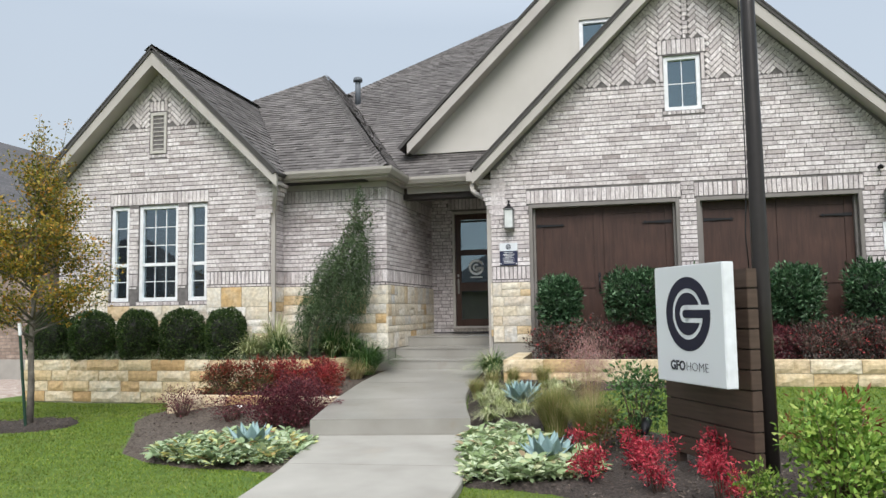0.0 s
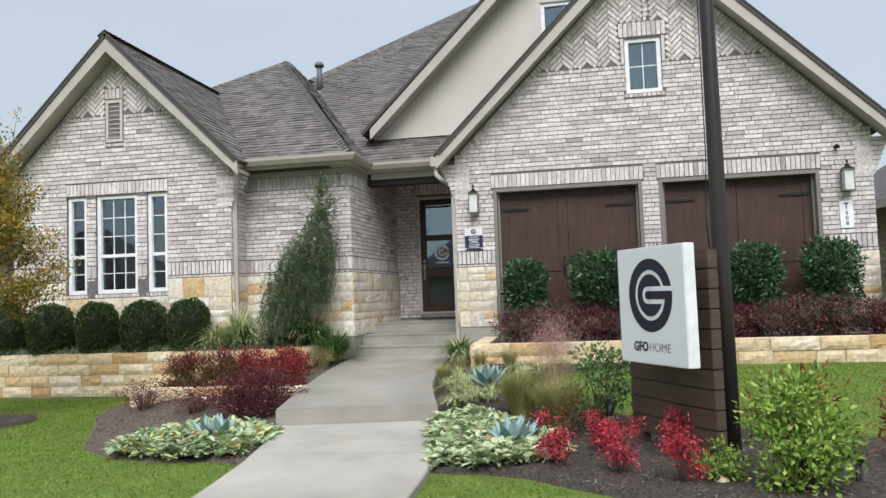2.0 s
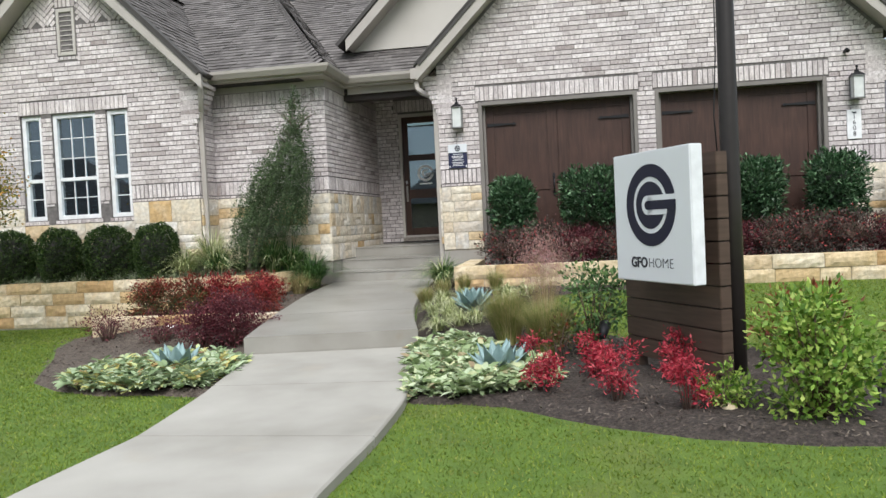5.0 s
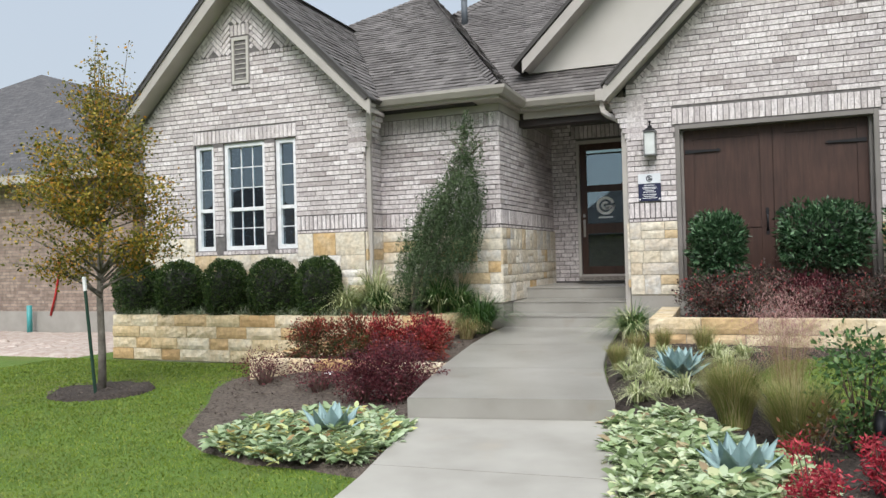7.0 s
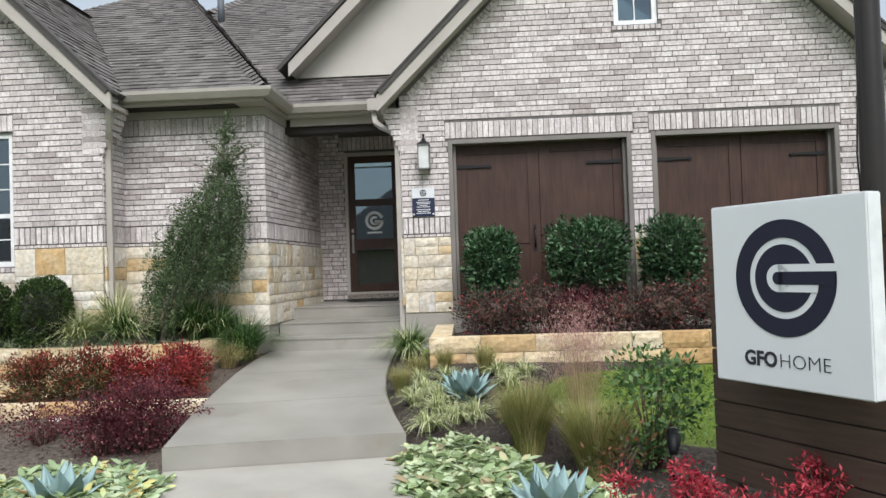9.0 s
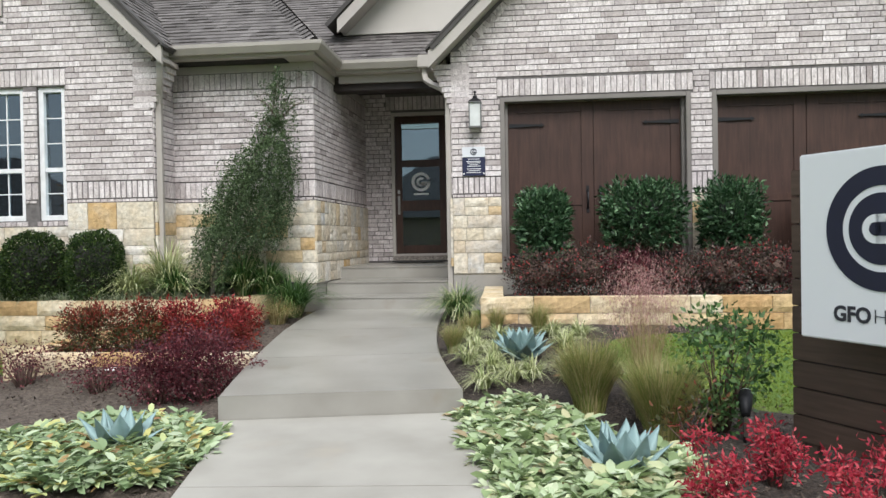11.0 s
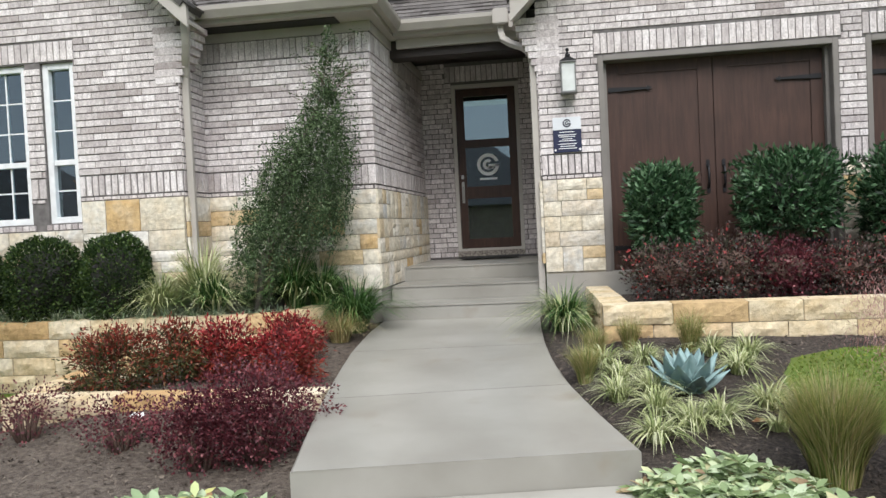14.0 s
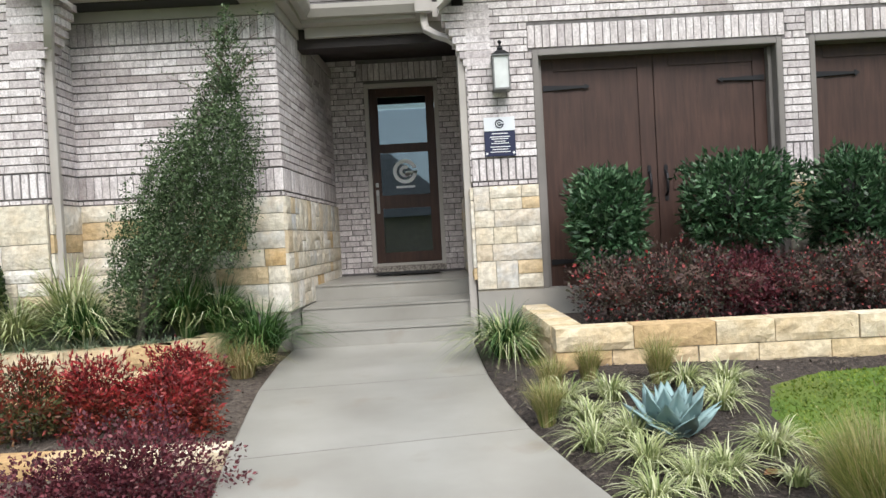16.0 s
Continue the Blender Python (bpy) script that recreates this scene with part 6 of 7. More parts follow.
def leaves_geo(points, axes, size, aspect=0.5, fold=0.15, rgn=None, flat=None):
    """Pointed leaves with a raised middle: a place and a way each. Returns verts and quads (a fan of two quads)."""
    rgn = rgn or RG
    n = len(points)
    a = unit(np.asarray(axes, float))
    side = unit(np.cross(a, flat if flat is not None else rgn.normal(size=(n, 3))))
    nor = np.cross(side, a)
    s = (size * rgn.uniform(0.65, 1.3, n))[:, None]
    tip, mid = points + a * s, points + a * s * 0.45
    w = side * s * aspect * 0.5
    up = nor * s * fold
    verts = np.stack([points, mid + w + up, tip - up * 0.6, mid - w + up], 1).reshape(-1, 3)
    k = np.arange(n)[:, None] * 4
    return verts, k + np.array([[0, 1, 2, 3]])


def on_ellipsoid(n, r, rgn, power=2.0, bottom=-0.9, noise_amp=0.1, depth=0.25):
    """Places near the skin of a lumpy rounded body, with the ways out of it."""
    d = unit(rgn.normal(size=(int(n * 1.4) + 10, 3)))
    d = d[d[:, 2] > bottom][:n]
    k = (np.abs(d) ** power).sum(1) ** (-1 / power)
    lump = 1 + noise_amp * np.sin(d[:, 0] * 5 + d[:, 2] * 4) * np.cos(d[:, 1] * 6 + 1) + noise_amp * 0.5 * np.sin(d[:, 0] * 13 + d[:, 1] * 11 + d[:, 2] * 17)
    inn = 1 - depth * rgn.random(len(d)) ** 2
    p = d * (k * lump * inn)[:, None] * np.array(r)
    return p, d


def stems(name, parent, rgn, n, height, spread, r0, material, base_r=0.03, label=""):
    for i in range(n):
        a = rgn.uniform(0, 2 * math.pi)
        s = spread * rgn.uniform(0.4, 1)
        b = Vector((base_r * math.cos(a), base_r * math.sin(a), -0.05))
        e = Vector((s * math.cos(a), s * math.sin(a), height * rgn.uniform(0.75, 1.05)))
        m = b.lerp(e, 0.5) + Vector((rgn.uniform(-1, 1), rgn.uniform(-1, 1), 0.3)) * 0.08 * spread
        part(name, bm_tube([b, m, e], r0, 5, taper=[1, 0.7, 0.3]), material, parent, label)


def shrub(name, at, r, n, leaf, material, label, category, seed, power=2.4, aspect=0.55, stem=0.0, lump=0.06, core=True, core_mat=None, depth=0.3, up=0.4, group="", rz=0.0, stem_n=7, core_k=0.72):
    """A shrub: stems and a body of leaves whose middle lies r[2] above its foot (plus its bare stem)."""
    rgn = np.random.default_rng(seed)
    t = empty(name, at, label, category, group=group, rz=rz)
    p, d = on_ellipsoid(n, r, rgn, power, -0.95, lump, depth)
    p = p + np.array([0, 0, r[2] + stem])
    ax = d + rgn.normal(size=d.shape) * 0.7 + np.array([0, 0, up])
    v, f = leaves_geo(p, ax, leaf, aspect, 0.12, rgn)
    o = arr_ob("foliage", v, f, material, t)
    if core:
        # solid core fills the leaf gaps; near-black core_mat stands in for their shade
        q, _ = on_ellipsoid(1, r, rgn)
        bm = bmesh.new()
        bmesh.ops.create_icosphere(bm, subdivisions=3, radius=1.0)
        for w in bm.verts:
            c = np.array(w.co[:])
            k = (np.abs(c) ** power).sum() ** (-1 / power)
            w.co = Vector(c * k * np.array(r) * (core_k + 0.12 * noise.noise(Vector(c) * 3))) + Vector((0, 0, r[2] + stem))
        part("core", bm, core_mat or M["twig"], t, "solid inner core, shade-dark in boxwoods and laurels")
    if stem:
        stems("stem", t, rgn, stem_n, stem + r[2] * 1.0, r[0] * 0.55, 0.014, M["twig"])
    return t


def blades_geo(n, rgn, base_r, length, lean, width, droop=0.5, segs=4, up=1.0):
    """Arching blades from a tuft's foot, as strips."""
    ang = rgn.uniform(0, 2 * np.pi, n)
    rr = base_r * np.sqrt(rgn.random(n))
    base = np.stack([rr * np.cos(ang), rr * np.sin(ang), np.zeros(n)], 1)
    a2 = ang + rgn.normal(size=n) * 0.5
    L_ = length * rgn.uniform(0.6, 1.1, n)
    ln = lean * rgn.uniform(0.25, 1.15, n)
    out = np.stack([np.cos(a2), np.sin(a2), np.zeros(n)], 1)
    side = np.stack([-np.sin(a2), np.cos(a2), np.zeros(n)], 1) * (width / 2)
    vs = []
    for k in range(segs + 1):
        t = k / segs
        h = L_ * (t - droop * t * t * (0.4 + ln))
        c = base + out * (L_ * ln * (t ** 1.5))[:, None] + np.array([0, 0, 1.0]) * (h * up)[:, None]
        w = (1 - t) ** 0.7 if t > 0.3 else 1.0
        vs.append(c - side * w - 0)
        vs.append(c + side * w)
    v = np.stack(vs, 1).reshape(-1, 3)
    m = 2 * (segs + 1)
    k = np.arange(n)[:, None, None] * m
    q = np.array([[2 * i, 2 * i + 1, 2 * i + 3, 2 * i + 2] for i in range(segs)])[None]
    return v, (k + q).reshape(-1, 4)


def tuft(name, at, n, base_r, length, lean, width, material, label, category, seed, droop=0.5, group="", tip=None):
    rgn = np.random.default_rng(seed)
    t = empty(name, at, label, category, group=group)
    v, f = blades_geo(n, rgn, base_r, length, lean, width, droop)
    arr_ob("blades", v, f, material, t)
    if tip:
        v, f = blades_geo(tip[0], rgn, base_r, length * tip[1], lean * tip[2], width * 0.9, droop)
        arr_ob("dry_blades", v, f, tip[3], t, "dry straw blades")
    return t


def gz(x, y):
    return ground(x, y) + 0.01


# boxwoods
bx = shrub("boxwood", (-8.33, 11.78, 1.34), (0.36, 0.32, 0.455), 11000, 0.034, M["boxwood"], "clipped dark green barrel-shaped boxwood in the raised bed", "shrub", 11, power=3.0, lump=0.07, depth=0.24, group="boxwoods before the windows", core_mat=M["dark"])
for x, r in ((-7.42, 50), (-6.5, 130), (-5.62, 220), (-4.8, 300)):
    copy_thing(bx, pose(x, 11.76, 1.34, 0, 0, r))
# laurels before the garage
lrs = [(0.84, 0.30, 0.32, 0.40, 21, 0.52), (2.08, 0.46, 0.36, 0.38, 22, 0.64), (3.15, 0.33, 0.36, 0.46, 23, 0.46), (4.41, 0.32, 0.36, 0.40, 24, 0.60), (5.50, 0.34, 0.36, 0.46, 25, 0.5), (6.8, 0.38, 0.38, 0.44, 26, 0.5)]
for i, (x, rx, ry, rz, sd, st_) in enumerate(lrs):
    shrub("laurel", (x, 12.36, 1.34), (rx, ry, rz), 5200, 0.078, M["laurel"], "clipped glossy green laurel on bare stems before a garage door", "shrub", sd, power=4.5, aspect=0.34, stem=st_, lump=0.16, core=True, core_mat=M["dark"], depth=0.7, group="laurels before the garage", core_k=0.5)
# maroon hedge
for i in range(17):
    x = 0.80 + i * 0.52
    shrub("maroon_shrub", (x, 11.75 - 0.05 * math.sin(i * 2.1), 1.38), (0.36, 0.34, 0.265 + 0.035 * math.sin(i * 1.7)), 3900, 0.036, M["loropetalum"] if i % 4 != 2 else M["barberry"], "low maroon and green small-leaved shrub behind the yellow stone wall" if i % 4 != 2 else "low wine-red small-leaved shrub behind the yellow stone wall", "shrub", 60 + i, power=2.6, lump=0.3, depth=0.7, core_mat=M["twig"], core_k=0.5, group="maroon shrubs before the garage")
# red shrubs of the left bed
for nm, x, y, rx, rz, m, n, lb, sd in (
        ("nandina", -3.95, 10.25, 0.33, 0.28, "mixleaf", 2700, "bushy nandina with green and rust-red leaves", 31),
        ("nandina", -3.42, 10.2, 0.22, 0.24, "mixleaf", 1500, "bushy nandina with green and rust-red leaves", 32),
        ("nandina", -2.96, 10.25, 0.20, 0.25, "redleaf", 1700, "bright red nandina near the stone bed wall", 33),
        ("nandina", -2.62, 10.85, 0.22, 0.24, "redleaf", 1800, "bright red nandina near the stone bed wall", 34),
        ("nandina", -2.44, 10.15, 0.19, 0.22, "redleaf", 1700, "bright red nandina near the stone bed wall", 35)):
    rgn = np.random.default_rng(sd)
    t = empty(nm, (x, y, gz(x, y)), lb, "shrub")
    low, top = [], []
    for k in range(int(150 * rx)):
        aa, qq = rgn.uniform(0, 2 * np.pi), np.sqrt(rgn.random())
        hz = rgn.uniform(0.35, 2.15) * rz * (1 - 0.35 * qq ** 2)
        c = np.array([rx * qq * np.cos(aa), rx * 0.9 * qq * np.sin(aa), hz])
        pts = c + rgn.normal(size=(int(n / 22 / rx * 0.3), 3)) * np.array([0.06, 0.06, 0.045])
        hi = pts[:, 2] > rz * ((1.5 if m == "mixleaf" else 1.0) + 0.5 * rgn.normal(size=len(pts)))
        top.append(pts[hi])
        low.append(pts[~hi])
        if k % 3 == 0:
            part("stem", bm_tube([(c[0] * 0.2, c[1] * 0.2, -0.04), (c[0] * 0.6, c[1] * 0.6, c[2] * 0.55), tuple(c)], 0.006, 5, taper=[1, .8, .5]), M["twig"], t)
    for lm, pp, nn_ in ((("mixleaf" if m == "mixleaf" else "rustleaf"), low, "foliage"), (("rustleaf" if m == "mixleaf" else "redleaf"), top, "tip_foliage")):
        pp = np.concatenate(pp)
        v, f = leaves_geo(pp, (pp - [0, 0, rz * 0.6]) * 3 + rgn.normal(size=pp.shape) * 0.7, 0.042, 0.34, 0.1, rgn)
        arr_ob(nn_, v, f, M[lm], t, "red leaves at the top" if nn_ == "tip_foliage" else "")
for x, y, rx, rz, n, sd, lb in ((-2.22, 8.98, 0.41, 0.31, 5200, 41, "wide wine-purple barberry spilling over the walk"), (-2.56, 8.85, 0.31, 0.25, 2800, 42, "wide wine-purple barberry spilling over the walk"), (-3.3, 9.2, 0.32, 0.18, 900, 43, "sparse twiggy purple barberry before the low stone wall"), (-4.15, 9.4, 0.34, 0.19, 800, 44, "sparse twiggy purple barberry before the low stone wall")):
    sh = shrub("barberry", (x, y, gz(x, y)), (rx, rx * 0.85, rz), int(n * 1.7), 0.024, M["barberry"], lb, "shrub", sd, power=2.0, aspect=0.6, stem=0.04, lump=0.3, core=False, depth=0.8, up=0.2, stem_n=26)
    for o in sh.children:
        if o.name.startswith("stem"):
            o["kind"] = "stuff"
# nandinas of the right bed
for x, y, s, sd in ((1.46, 6.5, 0.58, 51), (1.98, 6.15, 0.58, 52), (2.5, 6.75, 0.54, 53), (2.42, 5.88, 0.48, 54), (1.85, 6.9, 0.52, 55)):
    rgn = np.random.default_rng(sd)
    t = empty("nandina", (x, y, gz(x, y)), "small upright crimson nandina with feathery leaves in mulch", "shrub", group="crimson nandinas in the mulch bed")
    pts, dirs = [], []
    tops = []
    for k in range(13):
        a = rgn.uniform(0, 2 * np.pi)
        r_ = 0.23 * s * np.sqrt(rgn.random())
        c = np.array([r_ * np.cos(a), r_ * np.sin(a), s * rgn.uniform(0.15, 0.72)])
        tops.append(c)
        m_ = 75
        q = rgn.normal(size=(m_, 3)) * np.array([0.07, 0.07, 0.05]) * s
        pts.append(c + q)
        dirs.append(q * 6 + rgn.normal(size=(m_, 3)) * 0.5 + [0, 0, 0.1])
    v, f = leaves_geo(np.concatenate(pts), np.concatenate(dirs), 0.036, 0.34, 0.1, rgn)
    arr_ob("foliage", v, f, M["pinkleaf"], t)
    for c in tops:
        part("stem", bm_tube([(c[0] * 0.2, c[1] * 0.2, -0.04), (c[0] * 0.6, c[1] * 0.6, c[2] * 0.55), tuple(c)], 0.006, 5, taper=[1, .8, .5]), M["twig"], t)
# lime shrub, orange shrubs and green bush
def leafy(name, at, clumps, per, leaf, material, label, seed, aspect=0.45, spread=0.09, twig=0.008, group="", sc=(1, 1, 1)):
    """An open bush of clumps of leaves on forking stems; clumps: (x, y, z) over its foot."""
    rgn = np.random.default_rng(seed)
    t = empty(name, at, label, "shrub", group=group)
    P, D = [], []
    for c in clumps:
        q = rgn.normal(size=(per, 3)) * spread * np.array(sc)
        P.append(np.array(c) + q)
        D.append(q / spread + rgn.normal(size=(per, 3)) * 0.6 + np.array([0, 0, 0.5]))
    v, f = leaves_geo(np.concatenate(P), np.concatenate(D), leaf, aspect, 0.12, rgn)
    arr_ob("foliage", v, f, material, t)
    bm = bmesh.new()
    for c in clumps:
        b = (c[0] * 0.12, c[1] * 0.12, -0.05)
        m = (c[0] * 0.5 + rgn.normal() * 0.02, c[1] * 0.5 + rgn.normal() * 0.02, c[2] * 0.55)
        bm_tube([b, m, tuple(c)], twig, 5, bm, taper=[1, 0.7, 0.35])
    part("stem", bm, M["twig"], t)["kind"] = "stuff"
    return t


def clump_set(n, r, z0, z1, seed, flat=1.0):
    rgn = np.random.default_rng(seed)
    out = []
    for _ in range(n):
        a, q = rgn.uniform(0, 2 * np.pi), np.sqrt(rgn.random())
        z = rgn.uniform(z0, z1)
        k = 1 - 0.45 * abs((z - (z0 + z1) / 2) / ((z1 - z0) / 2))
        out.append((r * q * k * np.cos(a), r * q * k * np.sin(a) * flat, z))
    return out


leafy("lime_shrub", (3.18, 5.72, gz(3.18, 5.72)), clump_set(56, 0.35, 0.06, 0.74, 71), 60, 0.054, M["lime"], "bushy lime-green shrub with yellow-green leaves", 71, aspect=0.5, spread=0.055)
leafy("lime_shrub", (2.68, 5.95, gz(2.68, 5.95)), clump_set(12, 0.16, 0.05, 0.25, 72), 40, 0.045, M["lime"], "small lime-green shrub at the foot of a larger one", 72, spread=0.04)
leafy("orange_shrub", (3.62, 7.6, gz(3.6, 7.6)), clump_set(26, 0.38, 0.12, 0.55, 73), 40, 0.085, M["orangeleaf"], "drooping orange-brown long-leaved shrub", 73, aspect=0.24, spread=0.07)
leafy("orange_shrub", (4.35, 6.6, gz(4.3, 6.6)), clump_set(22, 0.36, 0.12, 0.6, 74), 26, 0.08, M["orangeleaf"], "sparse orange-brown long-leaved shrub with bare stems", 74, aspect=0.24, spread=0.07)
leafy("green_shrub", (1.88, 8.05, gz(1.9, 8.1)), clump_set(30, 0.36, 0.12, 0.78, 75), 46, 0.05, M["rose"], "open rose-like shrub with dark green leaves and bare lower stems", 75, aspect=0.55, spread=0.06)
leafy("green_shrub", (1.55, 7.55, gz(1.5, 7.5)), clump_set(9, 0.2, 0.15, 0.38, 76), 30, 0.04, M["mixleaf"], "thin low shrub with a few orange-red leaves", 76, spread=0.06)


# groundcover mats
def sage_mesh(seed, leaf, n=216, r=0.17, height=0.13):
    """One mounded sage plant: whorls of long soft leaves."""
    rgn = np.random.default_rng(seed)
    P, D = [], []
    for _ in range(n // 6):
        a, q = rgn.uniform(0, 2 * np.pi), r * np.sqrt(rgn.random())
        c = np.array([q * math.cos(a), q * math.sin(a), height * (1 - (q / r) ** 2 * 0.7) * rgn.uniform(0.45, 1.1)])
        a0 = rgn.uniform(0, 6.28)
        for j in range(6):
            b = a0 + j * np.pi / 3 + rgn.normal() * 0.3
            P.append(c + rgn.normal(size=3) * 0.008)
            D.append([math.cos(b), math.sin(b), rgn.uniform(-0.25, 0.85)])
    P, D = np.array(P), np.array(D)
    n_ = len(P)
    a = unit(D)
    side = unit(np.cross(a, np.tile([0, 0, 1.0], (n_, 1)) + rgn.normal(size=(n_, 3)) * 0.3))
    nor = np.cross(side, a)
    s = (leaf * rgn.uniform(0.6, 1.25, n_))[:, None]
    w = side * s * 0.2
    st = [P, P + a * s * 0.35 + w + nor * s * 0.06, P + a * s * 0.7 + w * 0.85, P + a * s - nor * s * 0.14, P + a * s * 0.7 - w * 0.85, P + a * s * 0.35 - w + nor * s * 0.06, P + a * s * 0.38 - nor * s * 0.02, P + a * s * 0.7 - nor * s * 0.06]
    v = np.stack(st, 1).reshape(-1, 3)
    k = np.arange(n_)[:, None, None] * 8
    q = np.array([[0, 1, 6, 5], [1, 2, 7, 6], [6, 7, 4, 5], [2, 3, 4, 7]])[None]
    return v, (k + q).reshape(-1, 4)


def mat_cover(name, poly, n, leaf, material, label, seed):
    """A patch of sage plants side by side."""
    rgn = np.random.default_rng(seed)
    xs, ys = [p[0] for p in poly], [p[1] for p in poly]
    cx, cy = sum(xs) / len(xs), sum(ys) / len(ys)
    t = empty(name, (cx, cy, gz(cx, cy)), label, "groundcover")
    kinds = []
    for k in range(5):
        v, f = sage_mesh(seed * 10 + k, leaf)
        o = arr_ob("plant", v, f, material, t, smooth=True)
        kinds.append(o.data)
        bpy.data.objects.remove(o)
    got = []
    tries = 0
    while len(got) < n and tries < 6000:
        tries += 1
        x, y = rgn.uniform(min(xs), max(xs)), rgn.uniform(min(ys), max(ys))
        if inside(poly, x, y) and all(math.hypot(x - a, y - b) > 0.14 for a, b in got):
            got.append((x, y))
            o = new("plant", kinds[len(got) % 5])
            o.parent = t
            k = rgn.uniform(0.8, 1.15)
            o.matrix_basis = pose(x - cx, y - cy, gz(x, y) - gz(cx, cy), rgn.uniform(-6, 6), rgn.uniform(-6, 6), rgn.uniform(0, 360)) @ Matrix.Diagonal((k, k, k, 1))
    return t


mat_cover("sage_patch", [(-1.62, 6.75), (-1.55, 7.3), (-1.75, 7.95), (-2.1, 8.1), (-2.6, 7.9), (-2.95, 7.4), (-2.85, 6.95), (-2.3, 6.72)], 62, 0.105, M["sageL"], "mat of broad yellow-green sage leaves with withered edges", 81)
mat_cover("sage_patch", [(0.45, 6.55), (0.85, 6.5), (1.25, 6.6), (1.4, 7.0), (1.2, 7.5), (0.85, 7.9), (0.75, 8.35), (0.3, 8.45), (0.12, 8.2), (0.32, 7.5)], 66, 0.105, M["sage"], "mat of broad grey-green sage leaves beside the walk", 82)


def agave(x, y, s, n, label, seed):
    rgn = np.random.default_rng(seed)
    t = empty("agave", (x, y, gz(x, y)), label, "agave", group="blue agaves")
    for i in range(n):
        ring_ = i / n
        a = i * 2.39996
        tilt = 0.10 + 0.95 * (1 - ring_) ** 1.1
        ln = s * (0.75 + 0.3 * (1 - abs(ring_ - 0.4)))
        w = s * 0.27
        bm = bmesh.new()
        rows = []
        for k in range(7):
            q = k / 6
            ww = w * (0.55 + 1.5 * q - 1.75 * q * q) * (1 - q ** 4)
            hgt = q * ln
            bend = 0.10 * ln * q * q
            cup = 0.32 * ww
            rows.append([bm.verts.new(c) for c in ((-ww, -cup - bend, hgt), (-ww * 0.5, 0.1 * cup - bend, hgt), (0, 0.25 * cup - bend, hgt), (ww * 0.5, 0.1 * cup - bend, hgt), (ww, -cup - bend, hgt), (0, 0.25 * cup + 0.02 * s * (1 - q) - bend, hgt))])
        for r0, r1 in zip(rows, rows[1:]):
            for k in range(4):
                bm.faces.new((r0[k], r0[k + 1], r1[k + 1], r1[k])).smooth = True
            bm.faces.new((r0[4], r0[5], r1[5], r1[4])).smooth = True
            bm.faces.new((r0[5], r0[0], r1[0], r1[5])).smooth = True
        bmesh.ops.recalc_face_normals(bm, faces=bm.faces)
        p = part("leaf", bm, M["agave"], t)
        p.matrix_basis = pose(0, 0, 0.01, 0, 0, math.degrees(a)) @ pose(0, 0.03 * s, 0, -math.degrees(tilt), 0, 0) @ pose(0, 0, 0, 0, 0, 180)
    return t


agave(-2.08, 7.38, 0.34, 15, "blue-grey agave rosette among pale sage leaves", 1)
agave(1.08, 7.0, 0.37, 20, "blue-grey agave rosette among pale sage leaves", 2)
agave(0.53, 9.60, 0.34, 26, "large blue-grey agave rosette in mulch beside striped grass", 3)

# grasses
tuft("dark_green_grass", (-2.36, 12.1, 1.13), 520, 0.12, 1.08, 0.72, 0.017, M["darkgrass"], "clump of broad dark green strappy grass beside the steps", "ornamental grass", 91, droop=0.7)
tuft("straw_grass", (-2.4, 11.62, 1.10), 420, 0.09, 0.62, 0.75, 0.006, M["straw"], "low tuft of dry straw-coloured grass", "ornamental grass", 92, droop=0.7, tip=(120, 1.0, 1.0, M["feather"]))
tuft("striped_grass", (-0.2, 11.75, 1.12), 300, 0.09, 0.92, 0.8, 0.013, M["darkgrass"], "clump of striped green liriope beside the steps", "ornamental grass", 93, droop=0.75, tip=(260, 1.0, 1.1, M["vargrass"]))
for i, (x, y, l) in enumerate(((-4.35, 11.8, 0.95), (-4.0, 12.05, 1.45), (-3.75, 11.75, 0.9), (-3.05, 12.25, 1.2), (-2.78, 12.3, 1.05))):
    tuft("strappy_grass", (x, y, 1.36), 300, 0.08, l, 0.6, 0.02, M["darkgrass"] if i > 1 else M["vargrass"], "tall arching strappy green grass under the weeping shrub", "ornamental grass", 94 + i, droop=0.75, group="strappy grasses before the bay wall", tip=(110, 0.9, 1.2, M["vargrass"]))
for i in range(20):
    x = -8.4 + i * 0.25
    tuft("grey_grass", (x, 11.68 + 0.03 * math.sin(i * 5) - i * 0.006, 1.36), 90, 0.06, 0.42, 0.8, 0.009, M["greygrass"], "small grey-green grass tuft along the wall top", "ornamental grass", 110 + i, droop=0.8, group="grass tufts along the wall")
for i, (x, y) in enumerate(((-3.4, 11.66), (-3.2, 11.68), (-3.05, 11.8))):
    tuft("grey_grass", (x, y, 1.36), 110, 0.06, 0.24, 0.8, 0.007, M["greygrass"], "small grey-green grass tuft along the wall top", "ornamental grass", 140 + i, droop=0.8, group="grass tufts along the wall")
var_at = [(0.06, 9.45), (0.28, 9.2), (0.12, 9.85), (0.33, 10.2), (0.45, 8.98), (0.62, 9.05), (0.95, 9.95), (0.85, 10.35), (0.05, 10.25), (1.12, 10.3), (0.3, 9.55), (0.22, 8.85), (0.95, 9.25), (0.92, 8.95), (1.35, 9.15)]
